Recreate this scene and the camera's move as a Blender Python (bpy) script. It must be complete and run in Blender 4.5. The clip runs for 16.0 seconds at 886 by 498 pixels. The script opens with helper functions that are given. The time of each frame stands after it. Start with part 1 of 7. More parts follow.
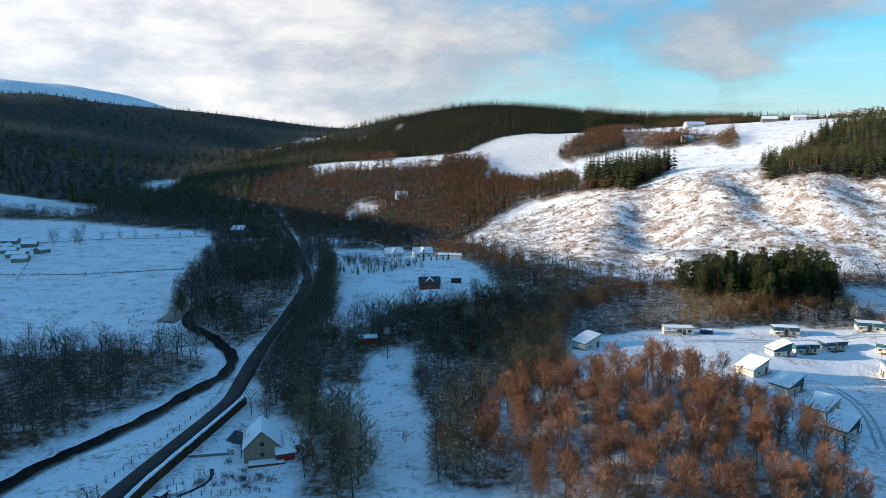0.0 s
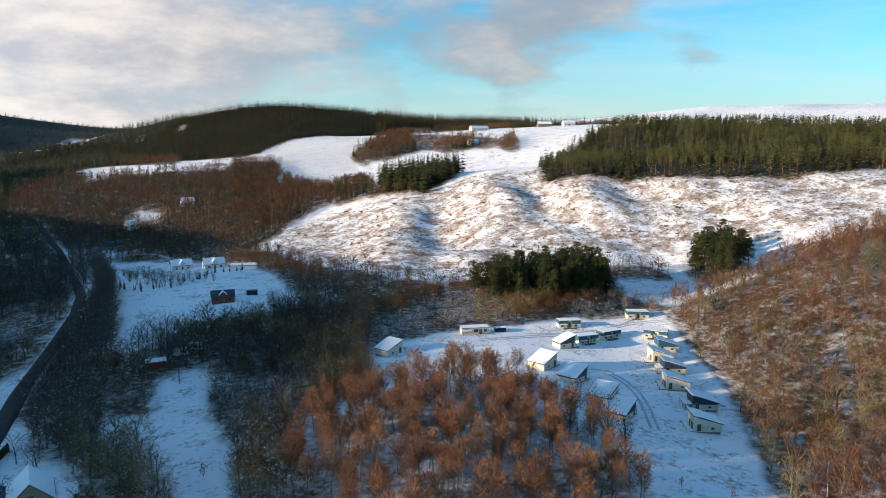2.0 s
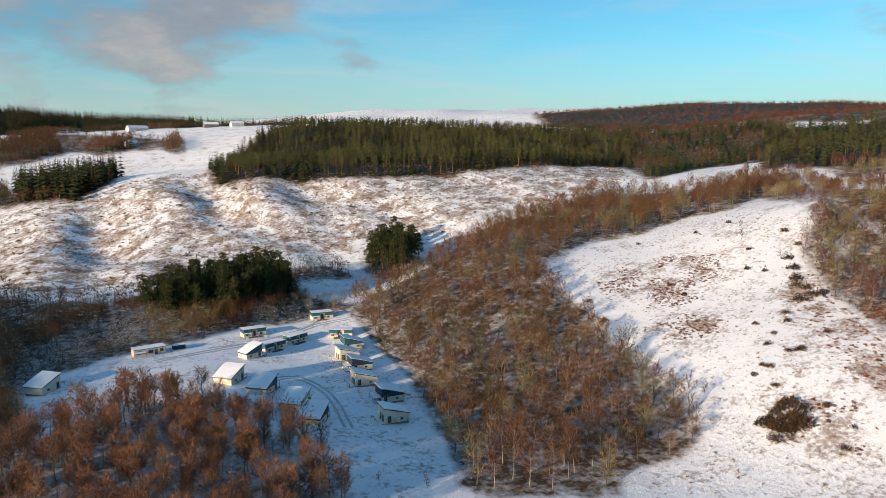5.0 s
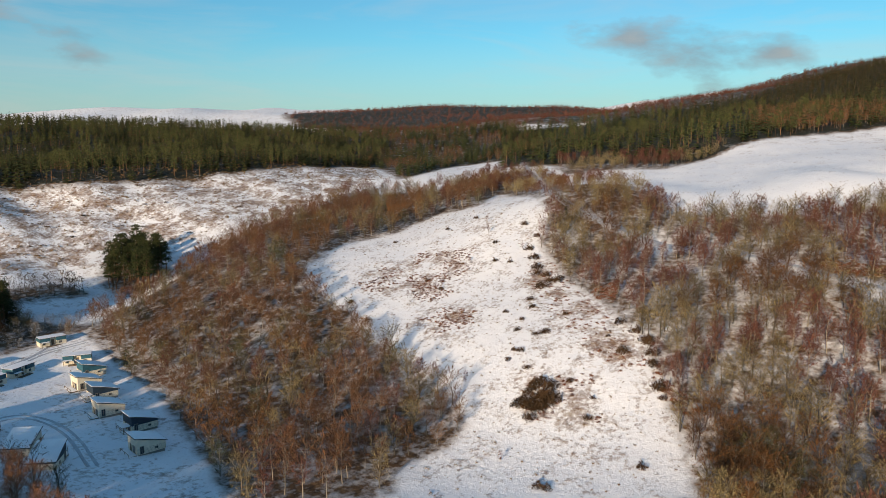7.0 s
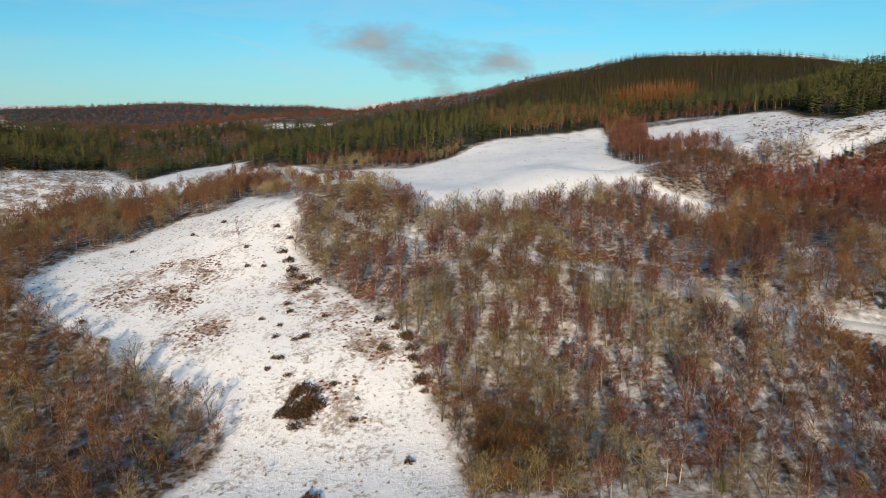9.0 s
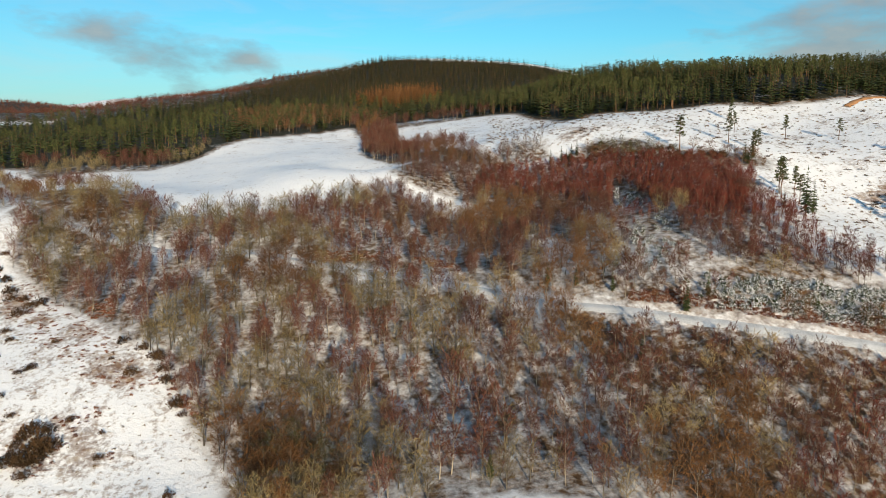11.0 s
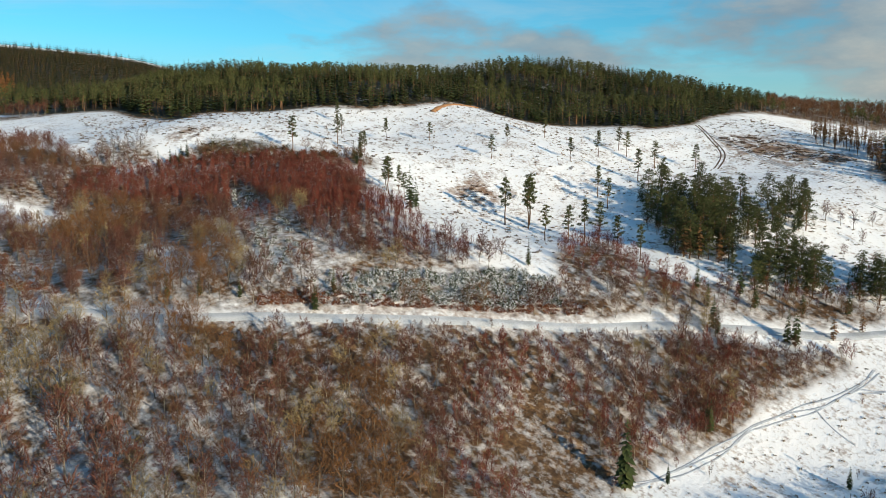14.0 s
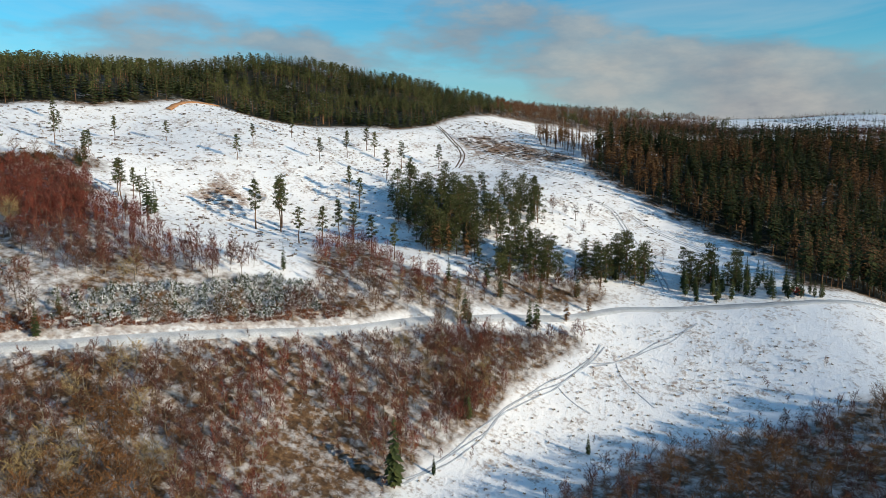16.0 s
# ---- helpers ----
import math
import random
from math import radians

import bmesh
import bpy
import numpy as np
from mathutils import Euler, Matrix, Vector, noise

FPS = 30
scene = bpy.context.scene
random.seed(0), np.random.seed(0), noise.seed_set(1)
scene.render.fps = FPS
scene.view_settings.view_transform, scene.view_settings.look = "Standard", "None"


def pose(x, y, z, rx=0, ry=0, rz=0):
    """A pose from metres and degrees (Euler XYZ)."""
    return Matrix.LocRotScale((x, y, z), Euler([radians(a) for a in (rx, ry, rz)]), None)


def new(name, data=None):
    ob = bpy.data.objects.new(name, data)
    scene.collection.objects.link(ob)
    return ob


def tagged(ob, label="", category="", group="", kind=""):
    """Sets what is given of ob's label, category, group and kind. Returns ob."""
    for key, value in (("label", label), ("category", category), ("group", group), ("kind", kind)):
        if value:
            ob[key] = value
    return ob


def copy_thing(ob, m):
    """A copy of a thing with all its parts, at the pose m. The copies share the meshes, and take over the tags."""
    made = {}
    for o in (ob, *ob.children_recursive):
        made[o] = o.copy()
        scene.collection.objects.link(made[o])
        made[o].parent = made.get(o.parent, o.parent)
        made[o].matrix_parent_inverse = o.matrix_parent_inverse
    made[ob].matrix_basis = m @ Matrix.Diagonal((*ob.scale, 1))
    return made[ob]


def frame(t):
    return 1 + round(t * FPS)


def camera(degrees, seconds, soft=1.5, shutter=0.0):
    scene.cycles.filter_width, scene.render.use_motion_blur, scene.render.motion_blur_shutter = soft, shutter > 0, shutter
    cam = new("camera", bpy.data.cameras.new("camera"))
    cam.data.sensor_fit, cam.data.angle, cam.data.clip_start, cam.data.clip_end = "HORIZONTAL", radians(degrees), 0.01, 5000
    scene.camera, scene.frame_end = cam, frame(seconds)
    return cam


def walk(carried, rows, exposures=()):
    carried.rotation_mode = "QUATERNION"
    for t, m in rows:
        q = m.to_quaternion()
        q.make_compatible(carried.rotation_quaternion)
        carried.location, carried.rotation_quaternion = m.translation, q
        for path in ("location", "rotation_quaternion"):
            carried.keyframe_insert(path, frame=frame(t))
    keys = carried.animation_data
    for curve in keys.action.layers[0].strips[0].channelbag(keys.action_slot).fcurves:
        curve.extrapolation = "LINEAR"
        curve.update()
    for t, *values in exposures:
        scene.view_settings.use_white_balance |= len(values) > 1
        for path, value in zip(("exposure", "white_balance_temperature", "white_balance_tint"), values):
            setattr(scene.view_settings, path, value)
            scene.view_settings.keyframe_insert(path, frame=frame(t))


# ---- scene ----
EXPO, SKY, CLOUD = 0.92, 0.080, 5.3
cam = camera(63.5, 16.0, soft=0.5)
# seconds, eye, yaw, pitch, lean
ROWS = [
    (0.0, 0.23, 0.51, 72.43, 0.00, -8.63, -0.19),
    (0.5, 0.10, 1.38, 73.06, -3.93, -8.61, -0.13),
    (1.0, 0.01, 2.28, 73.65, -8.16, -8.58, -0.07),
    (1.5, -0.09, 3.20, 74.09, -12.11, -8.56, -0.03),
    (2.0, -0.14, 4.08, 74.39, -16.35, -8.56, 0.01),
    (2.5, -0.16, 4.96, 74.56, -20.31, -8.54, 0.06),
    (3.0, -0.12, 5.80, 74.64, -24.58, -8.52, 0.11),
    (3.5, -0.07, 6.65, 74.68, -28.54, -8.51, 0.13),
    (6.0, 1.74, 10.28, 74.65, -51.69, -8.40, 0.04),
    (6.5, 2.32, 11.05, 74.66, -56.45, -8.38, 0.01),
    (7.0, 2.99, 11.81, 74.66, -61.56, -8.37, -0.01),
    (7.5, 3.75, 12.54, 74.64, -66.36, -8.35, -0.02),
    (8.0, 4.61, 13.16, 74.57, -71.49, -8.35, -0.02),
    (8.5, 5.52, 13.73, 74.49, -76.28, -8.36, -0.02),
    (9.0, 6.49, 14.25, 74.42, -81.43, -8.35, -0.03),
    (11.5, 12.32, 15.75, 74.28, -106.01, -8.33, -0.05),
    (12.0, 13.28, 15.73, 74.26, -111.17, -8.32, -0.04),
    (12.5, 14.27, 15.68, 74.24, -115.99, -8.32, -0.02),
    (13.0, 15.29, 15.50, 74.22, -121.16, -8.31, 0.04),
    (13.5, 16.38, 15.25, 74.18, -126.01, -8.29, 0.04),
    (14.0, 17.44, 14.84, 74.13, -131.20, -8.27, 0.02),
    (14.5, 18.44, 14.30, 74.07, -135.99, -8.26, 0.01),
    (15.0, 19.34, 13.68, 74.03, -141.13, -8.24, 0.02),
    (15.5, 20.24, 13.11, 74.02, -145.94, -8.23, 0.01),
    (16.0, 21.13, 12.53, 74.04, -151.13, -8.23, -0.01),
]
walk(cam, [(t, pose(x, y, z, 90 + pitch, -lean, yaw)) for t, x, y, z, yaw, pitch, lean in ROWS], [(0.0, EXPO + 0.17, 6680, 8), (3.5, EXPO - 0.02, 7600, 15), (6.0, EXPO - 0.35, 7650, 14), (7.5, EXPO - 0.41, 7750, 13), (12.0, EXPO - 0.27, 7250, 4), (14.0, EXPO - 0.28, 6950, 3), (16.0, EXPO - 0.32, 6750, 4)])

# ---- light ----
SUN_AZ, SUN_EL = 92.0, 12.1          # degrees: turned left from +y, above the horizon
a_s, e_s = radians(SUN_AZ), radians(SUN_EL)
to_sun = Vector((-math.sin(a_s) * math.cos(e_s), math.cos(a_s) * math.cos(e_s), math.sin(e_s)))
sun_data = bpy.data.lights.new("sun", "SUN")
sun_data.energy, sun_data.angle, sun_data.color = 4.1, radians(0.6), (1.0, 0.84, 0.66)
sun = new("sun", sun_data)
sun.matrix_world = Matrix.Translation((0, 0, 400)) @ to_sun.to_track_quat("Z", "Y").to_matrix().to_4x4()


class Nodes:
    """A small hand for node trees."""

    def __init__(self, tree):
        self.tree = tree
        tree.nodes.clear()

    def __call__(self, kind, **inputs):
        node = self.tree.nodes.new(kind)
        for key, value in inputs.items():
            self.put(node, key, value)
        return node

    def put(self, node, key, value):
        slot = node.inputs[int(key[1:])] if key[0] == "i" and key[1:].isdigit() else node.inputs[key.replace("_", " ")]
        if isinstance(value, bpy.types.NodeSocket):
            self.tree.links.new(value, slot)
        else:
            slot.default_value = value

    def noise(self, vector, scale, detail=4.0, rough=0.55, distort=0.0):
        return self("ShaderNodeTexNoise", Vector=vector, Scale=scale, Detail=detail, Roughness=rough, Distortion=distort).outputs["Fac"]

    def ramp(self, fac, *stops):
        node = self("ShaderNodeValToRGB", Fac=fac)
        ramp = node.color_ramp
        while len(ramp.elements) < len(stops):
            ramp.elements.new(0.5)
        for el, (pos, col) in zip(ramp.elements, stops):
            el.position = pos
            el.color = (col, col, col, 1) if isinstance(col, (int, float)) else (*col, 1)
        return node.outputs["Color"]

    def math(self, op, a, b=0.0, c=0.0, clamp=False):
        node = self("ShaderNodeMath")
        node.operation, node.use_clamp = op, clamp
        for n, v in enumerate((a, b, c)):
            self.put(node, "i%d" % n, v)
        return node.outputs[0]

    def mix(self, fac, a, b, blend="MIX"):
        node = self.tree.nodes.new("ShaderNodeMix")
        node.data_type, node.blend_type = "RGBA", blend
        for slot, v in ((0, fac), (6, a), (7, b)):
            if isinstance(v, bpy.types.NodeSocket):
                self.tree.links.new(v, node.inputs[slot])
            else:
                node.inputs[slot].default_value = v if slot == 0 else (*v[:3], 1)
        return node.outputs[2]

    def scaled(self, vector, *xyz):
        node = self("ShaderNodeMapping", Vector=vector, Scale=xyz)
        return node.outputs["Vector"]


world = bpy.data.worlds.new("sky")
scene.world = world
world.use_nodes = True
N = Nodes(world.node_tree)
sky = N("ShaderNodeTexSky")
sky.sky_type, sky.sun_disc = "NISHITA", False
sky.sun_elevation, sky.sun_rotation = e_s, -a_s
sky.altitude, sky.air_density, sky.dust_density, sky.ozone_density = 100, 1.0, 0.4, 2.2
where = N("ShaderNodeTexCoord").outputs["Generated"]
split = N("ShaderNodeSeparateXYZ", Vector=where)
up = split.outputs["Z"]
# cloud decks: a flat sheet seen in perspective overhead, and heaped banks along the horizon
bank_at = N.scaled(where, 1.0, 1.0, 2.6)
puffs = N.noise(bank_at, 1.9, 7.0, 0.50, 0.15)
heaps = N.noise(bank_at, 6.0, 6.0, 0.6)
heap = N.math("ADD", N.math("MULTIPLY", puffs, 0.80), N.math("MULTIPLY", heaps, 0.20))
# more cloud towards the sun's side (-x) and to the north, a clear gap in the east



def towards(az):
    """How far a direction looks towards an azimuth, 0 to 1."""
    a = radians(az)
    return N.math("MAXIMUM", N.math("ADD", N.math("MULTIPLY", split.outputs["X"], -math.sin(a)), N.math("MULTIPLY", split.outputs["Y"], math.cos(a))), 0.0)


side = N.math("ADD", N.math("MULTIPLY", N.math("POWER", towards(40), 3.0), 0.165), N.math("MULTIPLY", N.math("POWER", towards(-168), 4.0), 0.0))
side = N.math("SUBTRACT", side, N.math("MULTIPLY", N.math("POWER", towards(-85), 2.0), 0.135))
low = N.ramp(up, (0.0, 0.36), (0.10, 0.33), (0.24, 0.27), (0.45, 0.10), (0.8, 0.0))
level = N.math("SUBTRACT", N.math("ADD", N.math("ADD", heap, side), low), 0.28)
cover = N.ramp(level, (0.53, 0.0), (0.585, 0.75), (0.68, 1.0))
veil = N.ramp(N.noise(N.scaled(where, 1.0, 1.0, 6.0), 3.0, 5.0, 0.6, 0.6), (0.45, 0.0), (0.8, 0.35))
body = N.ramp(N.math("ADD", N.math("MULTIPLY", heaps, 0.55), N.math("MULTIPLY", level, 0.45)), (0.40, (0.46, 0.54, 0.70)), (0.53, (0.66, 0.72, 0.86)), (0.66, (1.05, 1.06, 1.10)))
blue = N.mix(1.0, sky.outputs["Color"], (0.38, 1.04, 1.34), "MULTIPLY")
lit = N.math("MULTIPLY", N.math("ADD", N.math("MULTIPLY", N.math("POWER", towards(55), 2.0), 0.60), 0.60), CLOUD)
grey = N.mix(1.0, body, N("ShaderNodeCombineXYZ", X=lit, Y=lit, Z=lit).outputs[0], "MULTIPLY")
mist = N.ramp(up, (0.0, 0.75), (0.06, 0.4), (0.14, 0.0))
haze = N.mix(mist, blue, tuple(CLOUD * v for v in (0.70, 0.78, 0.96)))
veiled = N.mix(veil, haze, tuple(CLOUD * v for v in (0.9, 0.92, 0.96)))
clouded = N.mix(cover, veiled, grey)
over = N.ramp(up, (0.0, (0.86, 0.86, 0.86)), (0.28, (0.86, 0.86, 0.86)), (0.65, (0.93, 1.0, 1.0)))
clouded = N.mix(1.0, clouded, over, "MULTIPLY")
back = N("ShaderNodeBackground", Color=clouded, Strength=SKY / 0.8)
N.tree.links.new(back.outputs[0], N("ShaderNodeOutputWorld").inputs["Surface"])


# ---- materials ----
def material(name):
    mat = bpy.data.materials.new(name)
    mat.use_nodes = True
    return mat, Nodes(mat.node_tree)


def finish(N, color, rough=0.8, bump=None, strength=0.3, distance=0.1, metal=0.0, specular=0.3):
    shader = N("ShaderNodeBsdfPrincipled", Base_Color=color, Roughness=rough, Metallic=metal)
    shader.inputs["Specular IOR Level"].default_value = specular
    if bump is not None:
        b = N("ShaderNodeBump", Height=bump, Strength=strength, Distance=distance)
        N.tree.links.new(b.outputs["Normal"], shader.inputs["Normal"])
    N.tree.links.new(shader.outputs[0], N("ShaderNodeOutputMaterial").inputs["Surface"])


def plain(name, color, rough=0.7, vary=0.25, scale=3.0, bump=0.2, metal=0.0, specular=0.3):
    """Paint, stone, timber: one colour with grain and stains at two scales."""
    mat, N = material(name)
    at = N("ShaderNodeNewGeometry").outputs["Position"]
    fine, broad = N.noise(at, scale * 6, 4), N.noise(at, scale * 0.4, 3)
    both = N.math("ADD", N.math("MULTIPLY", fine, 0.5), N.math("MULTIPLY", broad, 0.5))
    dark = tuple(c * (1 - vary) for c in color)
    light = tuple(min(1, c * (1 + vary)) for c in color)
    finish(N, N.ramp(both, (0.35, dark), (0.65, light)), rough, fine, bump, 0.03, metal, specular)
    return mat


def snowy(N, color, amount, at, scale=1.2):
    """Snow lying on faces that look up, broken by a noise. amount: 0 to 1."""
    face = N("ShaderNodeSeparateXYZ", Vector=N("ShaderNodeNewGeometry").outputs["True Normal"]).outputs["Z"]
    tilt = N.math("ABSOLUTE", face)
    lie = N.math("ADD", tilt, N.math("SUBTRACT", N.noise(at, scale, 3), 0.5))
    return N.mix(N.ramp(lie, (1.0 - amount, 0.0), (min(1.0, 1.2 - amount), 1.0)), color, (0.80, 0.83, 0.88))


def twigs(name, dark, light, snow=0.0, tree_scale=0.16):
    """Twigs and needles: the colour drifts from tree to tree and from twig to twig."""
    mat, N = material(name)
    geo = N("ShaderNodeNewGeometry")
    broad = N.noise(geo.outputs["Position"], tree_scale, 2)
    each = geo.outputs["Random Per Island"]
    one = N("ShaderNodeObjectInfo").outputs["Random"]
    mixed = N.math("ADD", N.math("ADD", N.math("MULTIPLY", broad, 0.9), N.math("MULTIPLY", each, 0.30)), N.math("MULTIPLY", one, 0.2))
    color = N.ramp(mixed, (0.42, dark), (0.95, light))
    if snow:
        color = snowy(N, color, snow, geo.outputs["Position"])
    finish(N, color, 0.85, specular=0.15)
    return mat


BARK = twigs("bark_grey", (0.045, 0.038, 0.030), (0.16, 0.145, 0.12), 0.0)
BARK_BIRCH = twigs("bark_birch", (0.08, 0.066, 0.050), (0.28, 0.25, 0.20), 0.0)
BARK_PINE = twigs("bark_pine", (0.05, 0.032, 0.022), (0.17, 0.095, 0.05))
TWIG_RED = twigs("twig_birch", (0.045, 0.020, 0.011), (0.179, 0.088, 0.044))
# russet birch twigs, lightened: the sun on the grove is put into the colour
TWIG_RUST_LIT = twigs("twig_rust_lit", (0.075, 0.032, 0.018), (0.30, 0.145, 0.078))
TWIG_ASH = twigs("twig_ash", (0.075, 0.058, 0.052), (0.27, 0.22, 0.20))
TWIG_PURPLE = twigs("twig_purple", (0.041, 0.017, 0.012), (0.143, 0.058, 0.041))
TWIG_CRIMSON = twigs("twig_crimson", (0.052, 0.014, 0.010), (0.185, 0.050, 0.034))
TWIG_BROWN = twigs("twig_brown", (0.042, 0.019, 0.008), (0.193, 0.090, 0.034))
TWIG_OLIVE = twigs("twig_lichen", (0.056, 0.043, 0.021), (0.36, 0.275, 0.135))
TWIG_DARK = twigs("twig_dark", (0.038, 0.030, 0.024), (0.115, 0.094, 0.072), 0.06)
TWIG_IVY = twigs("ivied_twigs", (0.020, 0.024, 0.011), (0.085, 0.088, 0.034), 0.12)
# dark bluish grey: haze over the far hill is put into the twig colour
TWIG_GREY_HAZE = twigs("twig_grey_haze", (0.014, 0.015, 0.017), (0.045, 0.047, 0.052))
TWIG_FROST = twigs("twig_frosted", (0.07, 0.055, 0.042), (0.24, 0.20, 0.16), 0.46)
NEEDLE_PINE = twigs("needles_pine", (0.020, 0.029, 0.011), (0.092, 0.100, 0.036))
NEEDLE_SPRUCE = twigs("needles_spruce", (0.016, 0.030, 0.012), (0.078, 0.096, 0.034))
# deeper green than spruce; weak light on stands and hilltops is in the colour
NEEDLE_DIM = twigs("needles_dim", (0.012, 0.021, 0.009), (0.058, 0.066, 0.022))
NEEDLE_LARCH = twigs("needles_larch", (0.080, 0.045, 0.022), (0.24, 0.125, 0.052))
NEEDLE_GOLD = twigs("needles_gold", (0.17, 0.070, 0.022), (0.36, 0.165, 0.055))
GORSE = twigs("gorse", (0.026, 0.018, 0.010), (0.105, 0.056, 0.026), 0.10)
GRASS = twigs("dead_grass", (0.085, 0.050, 0.024), (0.30, 0.20, 0.10))
BRUSH = twigs("brash", (0.035, 0.022, 0.014), (0.14, 0.085, 0.05), 0.25)
BRACKEN = twigs("bracken", (0.085, 0.028, 0.013), (0.23, 0.085, 0.038), 0.36)
LEAF_SNOW = twigs("evergreen_snowed", (0.010, 0.020, 0.008), (0.045, 0.060, 0.020), 0.68)

# the ground: snow over grass, heather and leaf litter, after the two cover attributes
GROUND, N = material("snow_ground")
at = N("ShaderNodeNewGeometry").outputs["Position"]
brown_here = N("ShaderNodeAttribute")
brown_here.attribute_name = "brown"
wood_here = N("ShaderNodeAttribute")
wood_here.attribute_name = "wood"
tuft = N.noise(at, 0.75, 6, 0.7)
clump = N.noise(at, 0.09, 5, 0.62)
drift = N.noise(N.scaled(at, 0.7, 1.0, 1.0), 0.30, 4, 0.6)
tufts = N.math("ADD", N.math("ADD", N.math("MULTIPLY", tuft, 0.52), N.math("MULTIPLY", clump, 0.30)), N.math("MULTIPLY", drift, 0.18))
patch = N.ramp(N.noise(at, 0.11, 5, 0.65, 0.4), (0.36, 0.25), (0.60, 1.35))
bare = N.math("ADD", tufts, N.math("MULTIPLY", N.math("MULTIPLY", brown_here.outputs["Fac"], patch), 0.24))
bared = N.ramp(bare, (0.56, 0.0), (0.64, 0.6), (0.74, 0.95))
straw = N.ramp(N.noise(at, 0.35, 5, 0.65), (0.3, (0.075, 0.033, 0.018)), (0.5, (0.18, 0.095, 0.050)), (0.7, (0.34, 0.24, 0.14)))
snow_col = N.ramp(N.noise(at, 0.05, 4), (0.3, (0.76, 0.79, 0.84)), (0.7, (0.86, 0.87, 0.89)))
open_ground = N.mix(bared, snow_col, straw)
litter = N.ramp(N.noise(at, 0.55, 5, 0.7), (0.35, (0.040, 0.024, 0.014)), (0.55, (0.12, 0.068, 0.034)), (0.72, (0.26, 0.17, 0.09)))
lie = N.math("SUBTRACT", N.math("ADD", N.math("MULTIPLY", N.noise(at, 0.42, 5, 0.66), 0.6), N.math("MULTIPLY", clump, 0.4)), N.math("MULTIPLY", wood_here.outputs["Fac"], 0.165))
needles = N.ramp(N.noise(at, 0.3, 4), (0.35, (0.012, 0.014, 0.008)), (0.7, (0.040, 0.036, 0.020)))
litter = N.mix(N.ramp(wood_here.outputs["Fac"], (0.95, 0.0), (1.0, 1.0)), litter, needles)
floor_col = N.mix(N.ramp(lie, (0.34, 0.0), (0.45, 0.38), (0.60, 0.95)), litter, snow_col)
ground_col = N.mix(N.ramp(wood_here.outputs["Fac"], (0.05, 0.0), (0.35, 1.0)), open_ground, floor_col)
relief = N.math("ADD", N.math("ADD", tuft, N.math("MULTIPLY", N.noise(at, 2.6, 3), 0.35)), N.math("MULTIPLY", clump, 2.5))
finish(N, ground_col, 0.75, relief, 0.55, 0.5, specular=0.2)

SNOW = plain("snow", (0.83, 0.85, 0.88), 0.7, 0.05, 1.2, 0.35, specular=0.2)
ASPHALT = plain("wet_asphalt", (0.034, 0.035, 0.038), 0.7, 0.35, 0.8, 0.25, specular=0.15)
WATER = plain("river_water", (0.006, 0.007, 0.008), 0.5, 0.3, 0.5, 0.6, specular=0.04)
TRACK = plain("packed_snow", (0.43, 0.455, 0.49), 0.65, 0.28, 0.5, 0.5)
MUD = plain("wheel_mud", (0.11, 0.07, 0.048), 0.8, 0.3, 0.6, 0.6)
EARTH = plain("dug_earth", (0.42, 0.21, 0.095), 0.9, 0.4, 0.5, 0.6)
# trodden snow; the blue shade in its dents is put into the colour
TRODDEN_SHADE = plain("trodden_snow_shade", (0.40, 0.43, 0.48), 0.8, 0.45, 1.3, 0.6)
SAND = plain("river_sand", (0.30, 0.24, 0.19), 0.9, 0.25, 0.6, 0.4)
CREAM = plain("cream_boarding", (0.62, 0.57, 0.46), 0.7, 0.12, 2.0)
TEAL = plain("teal_boarding", (0.022, 0.095, 0.13), 0.6, 0.25, 2.0)
NAVY = plain("dark_boarding", (0.018, 0.035, 0.055), 0.6, 0.25, 2.0)
SLATE = plain("slate", (0.055, 0.06, 0.07), 0.6, 0.3, 2.0)
HARL = plain("harled_wall", (0.30, 0.23, 0.16), 0.9, 0.15, 2.0)
WHITEWASH = plain("white_wall", (0.74, 0.71, 0.66), 0.85, 0.08, 2.0)
BRICK = plain("red_brick_wall", (0.27, 0.07, 0.04), 0.85, 0.3, 4.0)
TIMBER = plain("weathered_timber", (0.13, 0.095, 0.065), 0.8, 0.35, 3.0)
METAL = plain("grey_metal", (0.25, 0.26, 0.27), 0.4, 0.2, 2.0, metal=0.7)
RED_TIN = plain("red_sheet", (0.30, 0.045, 0.03), 0.6, 0.2, 2.0)
GLASS = plain("dark_glazing", (0.02, 0.025, 0.03), 0.08, 0.2, 0.5, 0.05, specular=0.7)
STONE = plain("field_stone", (0.20, 0.185, 0.165), 0.9, 0.35, 2.0, 0.5)

# ---- the lie of the land ----
HILLS = []


def hill(x, y, rx, ry, turn, h):
    """A landform: a smooth rise (or hollow) with two radii, turned by degrees."""
    HILLS.append((x, y, rx, ry, radians(turn), h))


hill(900, 0, 990, 440, 45, 86.8)
hill(600, 900, 990, 440, 135, 60.2)
hill(60, -60, 234, 104, 90, -16.7)
hill(1500, -300, 990, 440, 45, 214.5)
hill(1200, 2000, 2160, 960, 0, 80.2)
hill(155, 65, 126, 56, 90, -16.5)
hill(150, -700, 468, 208, 45, 55.9)
hill(240, 480, 234, 104, 135, 38.0)
hill(45, -155, 70, 70, 0, -15.8)
hill(-150, 500, 468, 208, 90, -7.3)
hill(2000, 2000, 2160, 960, 90, 4.9)
hill(330, -240, 234, 104, 90, -13.9)
hill(320, 120, 70, 70, 0, 21.1)
hill(-900, 2100, 990, 440, 45, 125.4)
hill(400, -2000, 2160, 960, 0, 138.3)
hill(-120, -330, 234, 104, 90, -11.9)
